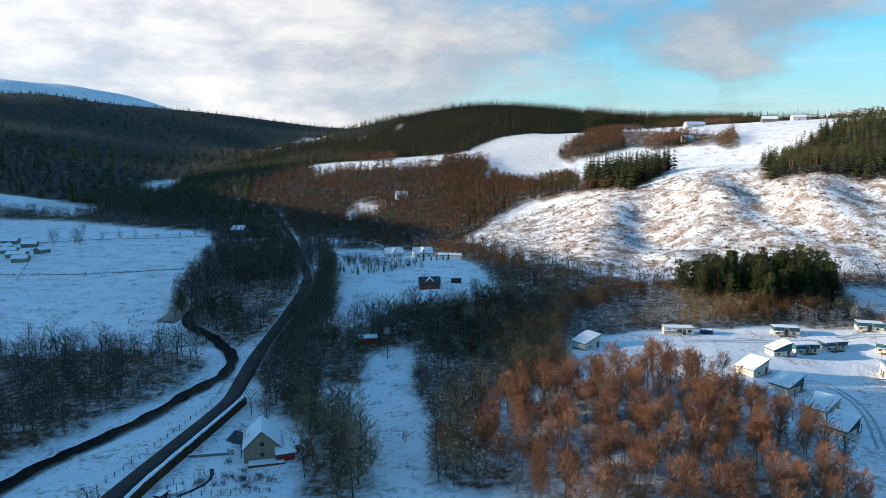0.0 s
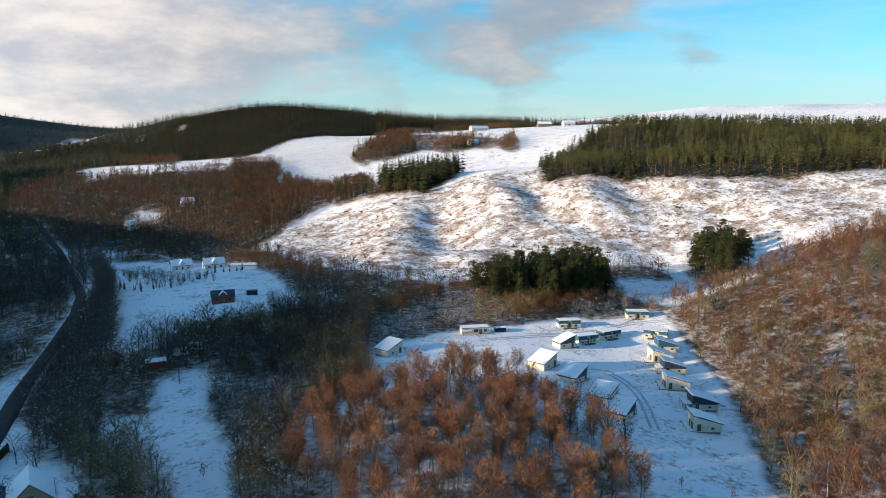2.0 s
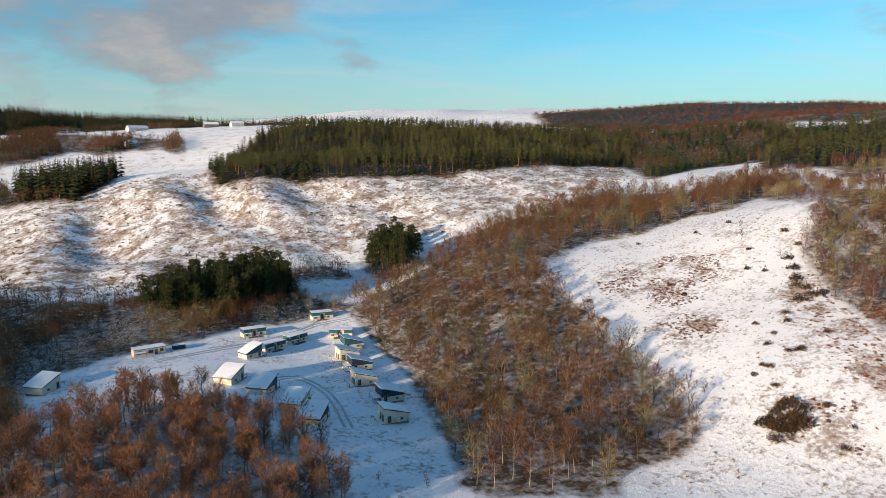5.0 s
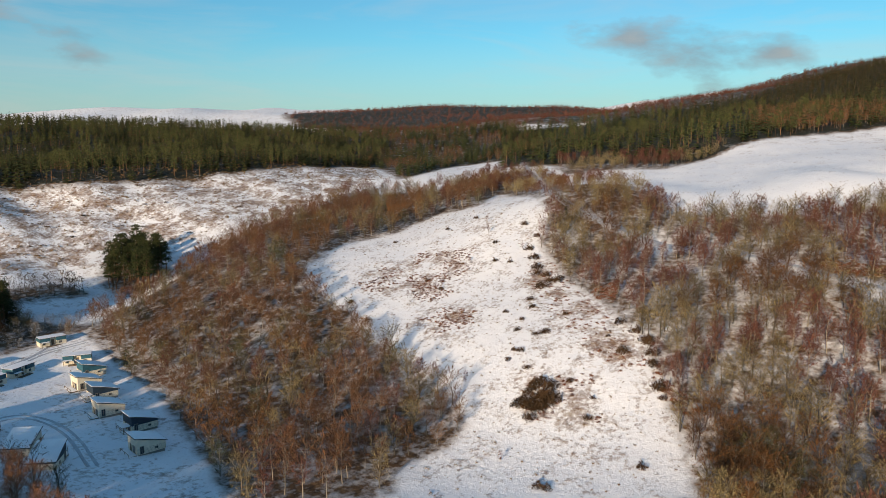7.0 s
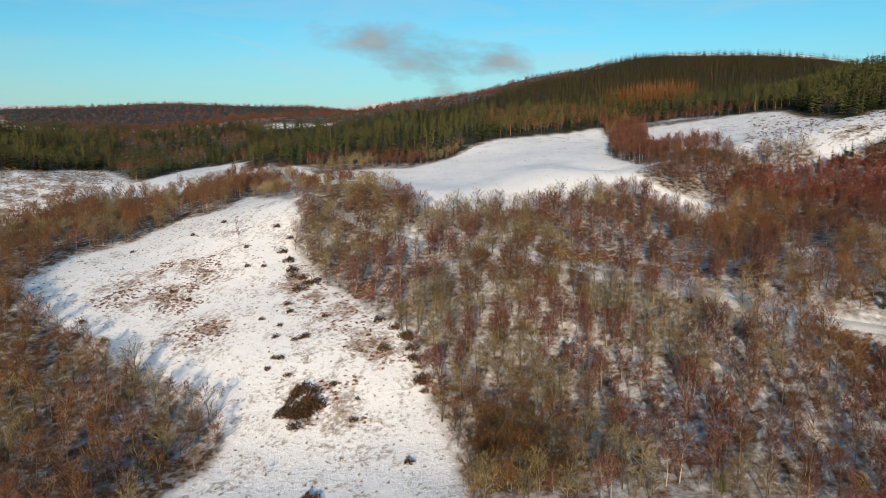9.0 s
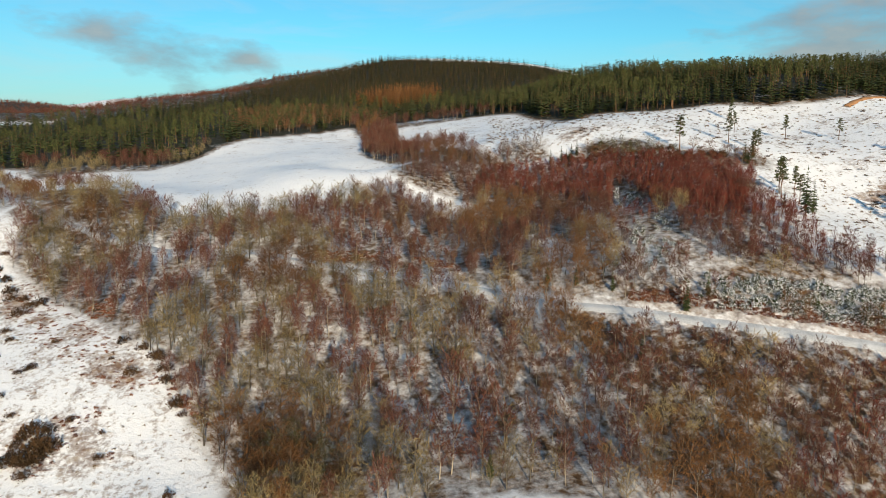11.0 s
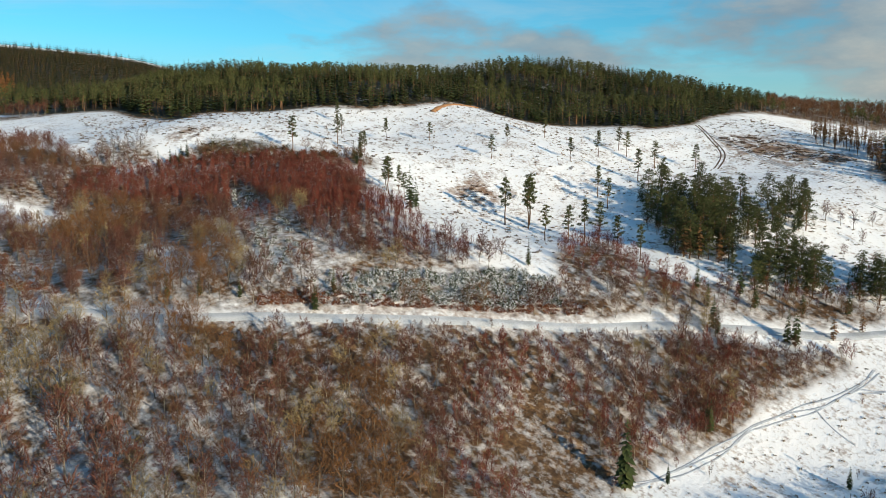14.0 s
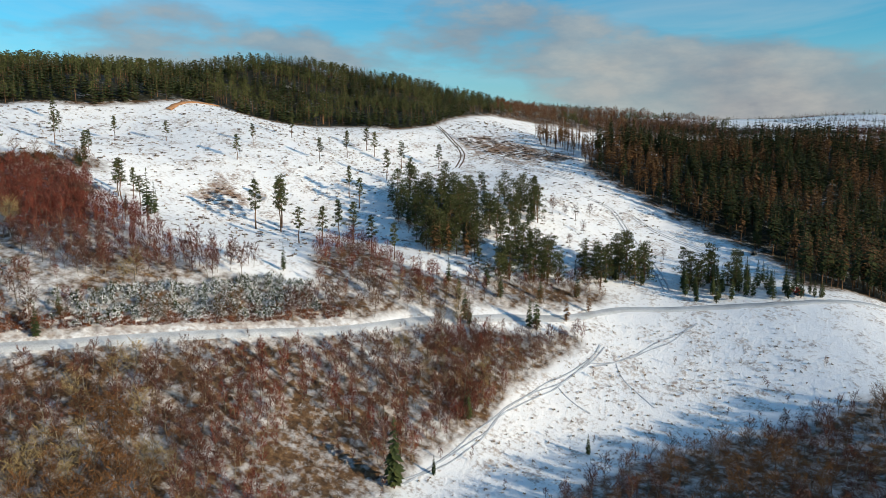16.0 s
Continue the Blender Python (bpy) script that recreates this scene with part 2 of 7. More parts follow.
hill(210, 285, 126, 56, 45, -12.7)
hill(420, -420, 234, 104, 90, 24.1)
hill(210, -155, 70, 70, 0, 7.4)
hill(100, -100, 70, 70, 0, -12.5)
hill(1200, 350, 468, 208, 90, -6.7)
hill(375, -45, 126, 56, 90, 20.6)
hill(0, 1250, 468, 208, 90, 7.8)
hill(60, -510, 234, 104, 45, 22.3)
hill(-450, -100, 468, 208, 90, 19.6)
hill(210, -100, 126, 56, 135, 9.5)
hill(600, -330, 234, 104, 135, 18.9)
hill(510, 120, 130, 130, 0, 14.7)
hill(-10, 340, 70, 70, 0, 9.6)
hill(420, 570, 234, 104, 90, 18.9)
hill(150, 1550, 468, 208, 0, 45.7)
hill(-10, 10, 126, 56, 0, 1.2)
hill(210, -320, 126, 56, 45, -16.1)
hill(265, 65, 126, 56, 0, 1.7)
hill(265, 230, 126, 56, 0, 13.5)
hill(-300, -330, 234, 104, 90, -24.2)
hill(150, 800, 468, 208, 0, 14.8)
hill(320, 230, 126, 56, 45, -10.0)
hill(1050, -700, 260, 260, 0, -74.5)
hill(-450, 800, 468, 208, 90, -18.6)
hill(2000, 2800, 2160, 960, 135, 136.7)
hill(2100, 600, 990, 440, 135, 124.8)
hill(100, -320, 126, 56, 45, -6.2)
hill(210, 10, 126, 56, 45, -9.3)
hill(-10, -100, 70, 70, 0, -1.9)
hill(155, -265, 126, 56, 90, 17.5)
hill(150, -600, 130, 130, 0, -42.1)
hill(-1200, 1800, 990, 440, 135, 70.0)
hill(100, 230, 126, 56, 135, -4.5)
hill(-120, -45, 126, 56, 135, -1.2)
hill(-65, 175, 126, 56, 90, -1.3)
hill(-65, -320, 126, 56, 90, -41.1)
hill(-65, -265, 126, 56, 0, 18.0)
hill(45, 175, 126, 56, 45, 7.8)
hill(320, 10, 126, 56, 0, 8.6)
hill(320, -45, 70, 70, 0, 1.6)
hill(45, -100, 126, 56, 45, 16.8)
hill(150, 660, 234, 104, 135, -16.0)
hill(210, 65, 126, 56, 135, 7.0)
hill(-10, -210, 126, 56, 135, -4.3)
hill(600, 570, 234, 104, 45, 12.0)
hill(210, -210, 126, 56, 45, -19.0)
hill(265, -210, 126, 56, 45, 14.1)
hill(-450, 1400, 468, 208, 90, -36.9)
hill(-120, 570, 234, 104, 135, -7.9)
hill(100, 340, 70, 70, 0, 1.9)
hill(2800, 1200, 2160, 960, 90, 63.0)
hill(1200, 950, 468, 208, 135, 28.7)
hill(45, 65, 126, 56, 0, 4.7)
hill(-120, 10, 126, 56, 45, -6.8)
hill(-10, 175, 126, 56, 90, -2.5)
hill(320, -265, 126, 56, 0, 27.2)
hill(320, -155, 126, 56, 0, 17.8)
hill(300, -1200, 990, 440, 0, -17.8)
hill(265, -100, 126, 56, 135, 7.6)
hill(265, -320, 126, 56, 90, 7.2)
hill(-1500, 0, 990, 440, 90, 140.8)
hill(1500, 1100, 468, 208, 0, 26.1)
hill(1800, 1500, 990, 440, 135, -34.8)
hill(600, -1500, 550, 550, 0, -35.8)
hill(150, -1000, 468, 208, 45, 13.1)
hill(0, -2100, 990, 440, 0, 15.8)
hill(2100, -300, 990, 440, 45, 59.5)
hill(1500, 0, 990, 440, 90, -10.6)
hill(1050, 200, 468, 208, 0, 11.9)
hill(-300, 1400, 468, 208, 0, 14.4)
hill(150, 1250, 468, 208, 45, -4.0)
hill(600, 1800, 990, 440, 135, 15.3)
hill(750, 500, 468, 208, 45, -2.4)
hill(1350, -550, 468, 208, 0, -13.8)
hill(-300, 800, 468, 208, 0, 2.0)
hill(-450, 1250, 468, 208, 90, -6.6)
hill(450, 1250, 468, 208, 135, -3.0)
hill(450, 800, 468, 208, 135, 1.8)
hill(-1200, 0, 990, 440, 90, 81.9)
hill(-900, 0, 550, 550, 0, -6.4)
hill(0, -900, 990, 440, 90, 0.7)
hill(450, -850, 468, 208, 90, -1.7)
hill(900, -400, 468, 208, 90, 10.1)
hill(900, -250, 468, 208, 135, -5.1)
hill(1800, 2400, 990, 440, 90, 15.5)
hill(2100, 1800, 990, 440, 90, -16.2)
hill(-900, 1800, 990, 440, 0, -6.0)
hill(-1500, 300, 990, 440, 90, 124.2)
hill(300, 800, 468, 208, 90, -0.8)
hill(450, 1550, 468, 208, 45, -9.1)
hill(-2150, 3300, 800, 500, 35, 330)
hill(-900, 3900, 700, 400, 20, 120)
hill(-1950, 3850, 850, 450, -25, 115)
# unseen rises added to the western ridge to lay shade over the glen
hill(-830, 610, 170, 170, 0, 86)
hill(-1000, 900, 200, 210, 0, 130)
hill(-830, 440, 170, 120, 0, 88)
hill(-830, 330, 170, 100, 0, 40)
hill(-1370, 270, 250, 130, 0, 18)
# knolls and gullies of the bare brae
for kx, ky, kr in ((270, 385, 24), (292, 350, 26), (405, 335, 34)):
    hill(kx, ky, kr, 48, -24, 1.6)
for kx, ky, kr in ((330, 345, 24),):
    hill(kx, ky, kr, 60, -20, -1.6)
for kx, ky, kr, kl, turn in ((97, 432, 19, 72, -16), (167, 440, 17, 40, -10), (217, 410, 17, 36, -15)):
    hill(kx, ky, kr, kl, turn, 5.0)
    hill(kx + 24, ky - 6, 14, kl * 0.85, turn, -4.0)
# the same land, trued up along its ridges, fields and forest feet
hill(453, -409, 214, 214, 0, 2.0)
hill(389, 42, 75, 75, 0, -3.7)
hill(2020, 380, 718, 718, 0, -6.7)
hill(540, -110, 108, 108, 0, 6.8)
hill(389, -18, 28, 28, 0, -9.7)
hill(642, 707, 332, 332, 0, 4.8)
hill(1501, 81, 300, 300, 0, 7.3)
hill(607, -226, 45, 45, 0, 6.3)
hill(257, 1519, 539, 539, 0, 6.3)
hill(340, 439, 192, 192, 0, -0.7)
hill(395, -535, 134, 134, 0, 4.5)
hill(1484, 945, 350, 350, 0, 4.6)
hill(371, 53, 28, 28, 0, -3.2)
hill(2020, 380, 246, 246, 0, -11.6)
hill(938, 183, 190, 190, 0, -6.4)
hill(114, -475, 99, 99, 0, -1.5)
hill(-917, 2000, 770, 770, 0, -4.6)
hill(502, -334, 72, 72, 0, -1.6)
hill(452, -89, 32, 32, 0, 3.7)
hill(281, -254, 61, 61, 0, -0.4)
hill(495, 102, 35, 35, 0, -3.8)
hill(438, 124, 54, 54, 0, 1.8)
hill(453, 5, 32, 32, 0, 3.9)
hill(2020, 380, 410, 410, 0, -11.8)
hill(552, -33, 38, 38, 0, -3.2)
hill(378, 420, 39, 39, 0, -3.6)
hill(443, 45, 30, 30, 0, 1.9)
hill(2018, 533, 250, 250, 0, -11.6)
hill(382, -207, 30, 30, 0, 3.9)
hill(382, -207, 150, 150, 0, -0.6)
hill(1685, 896, 228, 228, 0, 8.3)
hill(661, 421, 94, 94, 0, 4.4)
hill(500, 755, 108, 108, 0, 4.3)
hill(272, -705, 91, 91, 0, 2.8)
hill(259, 469, 64, 64, 0, -1.9)
hill(273, -359, 32, 32, 0, 3.3)
hill(442, -460, 45, 45, 0, 4.2)
hill(1976, 233, 397, 397, 0, -8.4)
hill(443, -23, 30, 30, 0, -1.8)
hill(319, -323, 32, 32, 0, 2.6)
hill(311, 74, 50, 50, 0, 0.9)
hill(189, 518, 38, 38, 0, 1.7)
hill(257, 1519, 108, 108, 0, 5.2)
hill(568, -263, 43, 43, 0, 1.2)
hill(2018, 533, 416, 416, 0, -11.2)
hill(1466, -331, 105, 105, 0, -3.2)
hill(48, -368, 61, 61, 0, 0.3)
hill(1316, -482, 98, 98, 0, 3.7)
hill(535, -283, 42, 42, 0, -3.8)
hill(2020, 380, 144, 144, 0, -9.4)
hill(2519, 1813, 620, 620, 0, 7.3)
hill(433, -421, 42, 42, 0, 2.7)
hill(527, 4, 37, 37, 0, -0.9)
hill(618, 793, 120, 120, 0, 3.3)
hill(-1948, 3379, 468, 468, 0, -6.9)
hill(1685, 896, 133, 133, 0, 6.9)
hill(146, 1121, 79, 79, 0, 3.9)
hill(-1070, 1857, 750, 750, 0, -3.9)
hill(1295, 157, 156, 156, 0, 2.7)
hill(128, -1985, 140, 140, 0, -5.1)
hill(114, -475, 35, 35, 0, -3.1)
hill(2018, 533, 146, 146, 0, -7.7)
hill(1976, 233, 238, 238, 0, -5.9)
hill(938, 183, 114, 114, 0, -4.5)
hill(607, -226, 128, 128, 0, 6.2)
hill(-1311, 3674, 273, 273, 0, 6.3)
hill(1356, 979, 117, 117, 0, -4.5)
hill(387, 82, 28, 28, 0, -0.7)
hill(676, 645, 65, 65, 0, -2.7)
hill(175, 1531, 185, 185, 0, 4.3)
hill(410, 117, 29, 29, 0, 1.2)
hill(-1948, 3379, 273, 273, 0, -6.2)
hill(-729, 2138, 790, 790, 0, -5.0)
hill(-1070, 1857, 150, 150, 0, -4.6)
hill(1976, 233, 695, 695, 0, -5.9)
LAND = np.array(HILLS)


def height(x, y):
    x, y = np.asarray(x, float), np.asarray(y, float)
    z = np.zeros(np.broadcast(x, y).shape)
    for cx, cy, rx, ry, turn, h in LAND:
        dx, dy = x - cx, y - cy
        u = (dx * math.cos(turn) + dy * math.sin(turn)) / rx
        v = (-dx * math.sin(turn) + dy * math.cos(turn)) / ry
        z += h * np.exp(-(u * u + v * v))
    far = np.hypot(x - 60, y - 40)
    swell = np.sin(x / 19.0 + 1.3 * np.sin(y / 31.0)) * np.sin(y / 23.0 + 0.7) * 0.35
    broad = np.sin(x / 83.0 + 2 * np.sin(y / 140.0)) * np.sin(y / 97.0 + 1.1) * np.clip((far - 350) / 900, 0, 1) * 7.0
    rough = np.exp(-((x - 230) / 230) ** 2 - ((y - 390) / 100) ** 2)
    gully = np.sin((x + 0.42 * y) / 9.5 + 1.5 * np.sin(y / 33.0)) * 0.9 + np.sin((x - 0.8 * y) / 7.1) * 0.45 + np.sin((y + 0.3 * x) / 6.3 + np.sin(x / 15.0)) * 0.4 + np.sin((x + 0.15 * y) / 5.2 + 1.2 * np.sin(y / 19.0)) * 0.45
    z = z + swell + broad + rough * gully
    return np.where(z < -2, -2 + 4 * np.tanh((z + 2) / 4), z)


def inside(poly, x, y):
    x, y = np.asarray(x, float), np.asarray(y, float)
    hit = np.zeros(x.shape, bool)
    for (x0, y0), (x1, y1) in zip(poly, poly[1:] + poly[:1]):
        if y0 != y1:
            hit ^= ((y0 > y) != (y1 > y)) & (x < (x1 - x0) * (y - y0) / (y1 - y0) + x0)
    return hit


def off_line(line, x, y):
    """Distance from a polyline."""
    best = np.full(np.shape(x), 1e9)
    for (x0, y0), (x1, y1) in zip(line, line[1:]):
        dx, dy = x1 - x0, y1 - y0
        k = np.clip(((x - x0) * dx + (y - y0) * dy) / (dx * dx + dy * dy), 0, 1)
        best = np.minimum(best, np.hypot(x - x0 - k * dx, y - y0 - k * dy))
    return best


# ---- the plan: woods, fields and ways ----
LANE_WOOD = [(401, 221), (447, 219), (464, 189), (384, 141), (360, 107), (330, 80), (309, 71), (293, 98), (296, 115), (326, 133), (372, 170)]
FOREST_SKIRT = [(483, 184), (487, 137), (505, 111), (508, 87), (541, 73), (488, 83), (446, 99), (438, 160)]
RED_BIRCH_D = [(101, -167), (101, -147), (106, -124), (102, -100), (112, -78), (135, -80), (158, -112), (138, -148), (126, -170), (112, -180)]
BIRCH_EDGE = [(78, 166), (92, 172), (90, 150), (80, 132), (68, 128), (62, 120), (74, 120), (84, 140), (86, 160)]
ROAD_ON = [(-68, 356), (-78, 400), (-101, 490), (-115, 540), (-150, 640), (-260, 800)]
GAP_TREES = [(-132, 960), (-67, 910), (-60, 960), (-75, 1033), (-148, 1094)]
WEDGE = [(-250, 1322), (-190, 1318), (-140, 1310), (-75, 1380), (-60, 1440), (-100, 1520), (-170, 1480), (-230, 1400)]
TRACK_FRINGE = [(136, -174), (119, -196), (102, -214), (89, -234), (102, -240), (114, -222), (130, -205), (146, -186)]
STRIP_E = [(372, -40), (362, -72), (332, -80), (318, -58), (333, -36), (352, -25)]
RUST_D = [(258, -21), (245, -34), (240, -31), (249, -22)]
RUST_C = [(268, 15), (262, -12), (254, -9), (258, 13)]
RUST_B = [(196, 50), (184, 37), (180, 39), (191, 51)]
RUST_A = [(241, 82), (248, 74), (233, 72), (231, 78)]
RED_BIRCH_C = [(175, -174), (179, -204), (147, -193), (130, -198), (133, -183), (158, -159)]
RED_BIRCH_B = [(257, -141), (225, -144), (200, -138), (180, -150), (174, -148), (180, -128), (190, -112), (200, -100), (226, -102), (242, -134)]
STRIP_D = [(349, -62), (358, -81), (346, -97), (340, -90)]
STRIP_B = [(543, -120), (560, -86), (581, -49), (595, -55), (572, -95), (553, -128)]
STRIP_A = [(569, -52), (487, -45), (455, -50), (381, -64), (364, -69), (349, -64), (358, -53), (389, -37), (431, -24), (460, -20), (520, -26)]
FAR_BELT_C = [(-10, -600), (40, -640), (44, -655), (-14, -618)]
FAR_BELT_B = [(-420, -960), (0, -940), (260, -1010), (260, -1080), (0, -1000), (-420, -1040)]
FAR_BELT_A = [(180, -690), (40, -700), (-20, -720), (-20, -745), (60, -722), (180, -712)]
FARM_RIDGE = [(380, 960), (480, 930), (620, 900), (760, 1000), (700, 1080), (420, 1060)]
HILL_BEYOND = [(800, -700), (2000, -700), (2000, 500), (800, 500)]
HILL_BEFORE = [(300, -700), (800, -700), (800, 500), (300, 500)]
PINES_A_EDGE = [(92, 282), (98, 272), (126, 258), (156, 266), (168, 300), (160, 284), (126, 270), (98, 284)]
SOUTH_FIELD = [(104, -122), (99, -149), (92, -178), (100, -178), (103, -193), (89, -216), (49, -244), (20, -240), (10, -200), (41, -185), (63, -165), (74, -130), (97, -115)]
CLUMP_E = [(73, -272), (55, -284), (50, -262), (66, -255)]
CLUMP_D = [(110, -250), (87, -271), (80, -253), (102, -235)]
CLUMP_C = [(131, -211), (128, -243), (112, -241), (105, -228), (122, -207)]
CLUMP_B = [(155, -287), (143, -299), (132, -274), (141, -263)]
CLUMP_A = [(194, -250), (184, -270), (156, -280), (139, -255), (137, -215), (147, -209), (169, -224)]
HILL_BROWN = [(1, 883), (54, 833), (38, 755), (68, 596), (122, 700), (108, 559), (84, 530), (62, 542), (23, 504), (0, 552)]
FARM_WOOD_C = [(286, 760), (332, 830), (293, 720), (280, 732)]
FARM_WOOD_B = [(220, 802), (258, 852), (295, 863), (263, 779), (227, 773)]
FARM_WOOD_A = [(200, 1000), (262, 1100), (204, 799), (161, 780), (133, 775), (129, 818)]
FAR_BAND = [(603, 1441), (800, 1560), (1313, 2153), (1250, 2300), (700, 1680)]
BROWN_CLEAR_C = [(-66, 880), (0, 855), (0, 822), (-57, 813)]
ROAD = [(-71, 118), (-68, 142), (-65, 164), (-61, 197), (-64, 236), (-64, 270), (-63, 316), (-68, 356)]
RIVER = [(-99, 110), (-95, 146), (-91, 160), (-84, 174), (-79, 188), (-76, 205), (-70, 220), (-70, 233), (-78, 249), (-88, 264), (-101, 277), (-108, 294), (-108, 312), (-102, 340)]
TRACK_LINE = [(278, 44), (257, 12), (238, -23), (205, -51), (180, -85), (161, -119), (141, -150), (131, -171), (115, -194), (98, -212), (85, -232), (59, -248), (33, -261), (3, -283), (-60, -300)]
LANE = [(500, 215), (416, 170), (330, 130), (305, 109), (290, 85), (279, 65), (277, 48)]
RIVER_WOOD = [(-210, 250), (-148, 236), (-129, 244), (-99, 246), (-78, 229), (-82, 205), (-90, 186), (-97, 168), (-108, 150), (-150, 110)]
ROAD_WOOD = [(-116, 297), (-132, 362), (-161, 521), (-118, 529), (-80, 404), (-67, 340), (-66, 301), (-67, 261), (-74, 250), (-89, 252)]
ROAD_CLEAR = [(-93, 328), (-77, 327), (-70, 277), (-80, 275)]
ROAD_VERGE = [(-55, 224), (-56, 273), (-56, 320), (-64, 385), (-92, 500), (-80, 491), (-48, 320), (-43, 272), (-40, 224), (-36, 198), (-40, 184), (-52, 194)]
MID_WOOD = [(-43, 221), (-43, 250), (-31, 268), (-15, 288), (28, 300), (50, 273), (40, 228), (21, 220), (-8, 238), (-12, 248), (-28, 237), (-24, 212), (-41, 208)]
GARDEN_WOOD = [(-44, 190), (-42, 200), (-25, 182), (-16, 156), (-14, 138), (-20, 128), (-29, 134), (-33, 155), (-37, 176)]
SCRUB = [(-8, 232), (41, 232), (35, 191), (15, 184), (9, 165), (10, 131), (-2, 140), (-2, 169), (-8, 198)]
BIRCH = [(8, 153), (16, 177), (39, 191), (55, 197), (78, 190), (75, 172), (80, 159), (84, 144), (79, 122), (65, 112), (23, 120), (4, 144)]
NORTH_SCRUB = [(8, 260), (17, 282), (46, 296), (89, 300), (160, 290), (172, 252), (151, 250), (121, 253), (79, 250), (56, 246), (39, 240), (21, 232)]
PINES_A = [(98, 292), (122, 305), (165, 306), (154, 275), (125, 266), (96, 278)]
PINES_B = [(223, 318), (246, 320), (237, 285), (212, 272), (211, 295)]
DARK_WOOD = [(-92, 490), (-58, 515), (6, 465), (26, 440), (37, 380), (69, 334), (96, 318), (150, 318), (205, 318), (205, 300), (150, 308), (96, 300), (51, 280), (28, 303), (21, 339), (8, 400), (-31, 466)]
BROWN_WOOD = [(-199, 735), (-190, 922), (-86, 820), (-16, 876), (48, 794), (36, 678), (51, 560), (30, 500), (10, 468), (-58, 518), (-116, 553), (-172, 613)]
BROWN_CLEAR_A = [(-178, 977), (-137, 948), (-123, 839), (-146, 813)]
BROWN_CLEAR_B = [(-84, 615), (-76, 655), (-57, 630), (-54, 595)]
GLEN_WOOD = [(-480, 900), (-330, 700), (-200, 600), (-172, 540), (-116, 545), (-172, 625), (-199, 735), (-190, 922), (-104, 998), (-210, 1206), (-279, 1173), (-395, 1183)]
CONIF_TOP = [(-395, 1283), (-296, 1357), (-140, 1302), (-68, 1455), (79, 1520), (264, 1520), (330, 1400), (250, 1250), (156, 1134), (43, 993), (-18, 985), (-104, 998), (-210, 1206), (-279, 1173)]
CONIF_STRIP = [(248, 1271), (332, 1345), (460, 1330), (603, 1420), (650, 1520), (450, 1470), (290, 1470)]
CONIF_BLOCK = [(118, 600), (190, 640), (180, 560), (151, 512), (131, 498), (106, 531)]
PLANTATION = [(203, 456), (255, 580), (312, 656), (380, 720), (470, 800), (641, 800), (700, 600), (651, 429), (526, 360), (411, 352), (331, 372), (266, 408)]
CHALET_SLOPE = [(169, 254), (210, 262), (279, 286), (386, 285), (391, 240), (421, 205), (405, 185), (345, 176), (335, 196), (302, 201), (273, 213), (234, 205), (220, 185), (211, 163), (198, 147), (185, 119), (173, 103), (163, 91), (154, 91), (139, 98), (126, 92), (100, 110), (114, 130), (130, 158), (143, 183), (150, 209), (158, 232)]
SPUR_WOOD = [(272, 113), (296, 120), (316, 98), (312, 32), (330, -24), (300, -46), (338, -70), (317, -108), (270, -148), (238, -136), (191, -129), (174, -140), (159, -153), (160, -178), (138, -184), (125, -190), (108, -180), (101, -165), (101, -147), (106, -124), (102, -100), (120, -60), (140, -20), (139, 29), (165, 36), (186, 46), (209, 56), (233, 78), (248, 95)]
RED_BIRCH = [(342, -68), (340, -89), (327, -112), (316, -125), (290, -140), (275, -153), (261, -157), (240, -136), (219, -131), (230, -115), (255, -106), (290, -97), (302, -89), (316, -70), (322, -57)]
HILL_FOREST = [(483, 223), (725, 329), (760, 229), (985, 94), (1337, 20), (1520, -144), (1400, -286), (1220, -450), (900, -420), (640, -330), (470, -180), (400, -139), (520, -133), (598, -85), (601, -19), (551, 56), (482, 88), (466, 137), (474, 174)]
LARCH = [(772, -33), (869, -89), (846, -146), (779, -128), (723, -77)]
EDGE_BIRCH = [(622, 73), (579, 36), (607, 0), (632, -26), (600, -40), (640, -60), (689, -48), (775, 18), (786, 88)]
CREST = [(440, -150), (555, -126), (680, -200), (680, -330), (600, -420), (500, -580), (400, -700), (330, -690), (290, -560), (281, -501), (271, -455), (260, -403), (268, -374), (300, -355), (316, -318), (332, -312), (363, -317), (352, -265), (367, -236), (390, -211), (399, -178)]
DARK_FOREST = [(150, -391), (124, -374), (91, -359), (62, -346), (39, -323), (30, -283), (2, -298), (-50, -285), (-70, -600), (0, -600), (60, -620), (105, -640), (140, -560), (158, -470), (152, -410)]
RIGHT_ROW = [(72, -250), (69, -272), (48, -284), (18, -272), (33, -263), (57, -250)]
CORNER_WOOD = [(74, -130), (58, -166), (32, -191), (6, -215), (-40, -200), (-20, -140), (40, -110)]
FAR_MID = [(760, 229), (800, 340), (1100, 380), (1500, 330), (1560, 560), (1800, 720), (2050, 640), (2050, 250), (1750, 100), (1620, -144), (1337, 20), (985, 94)]
FIELD_SHRUBS = [(480, -40), (500, -66), (364, -74), (333, -64), (332, -46), (356, -38)]
EVERGREENS = [(190, -96), (185, -113), (176, -128), (170, -146), (159, -156), (151, -147), (157, -133), (168, -116), (182, -91)]
EVERGREENS_B = [(210, -75), (222, -89), (209, -92), (200, -84)]
TRACK_BANK = [(193, -72), (178, -96), (157, -131), (144, -152), (148, -156), (161, -135), (182, -98), (197, -75)]
THICKET_TOP = [(339, -96), (338, -111), (340, -126), (330, -136), (298, -151), (281, -174), (272, -167), (281, -153), (294, -140), (321, -123), (331, -108)]
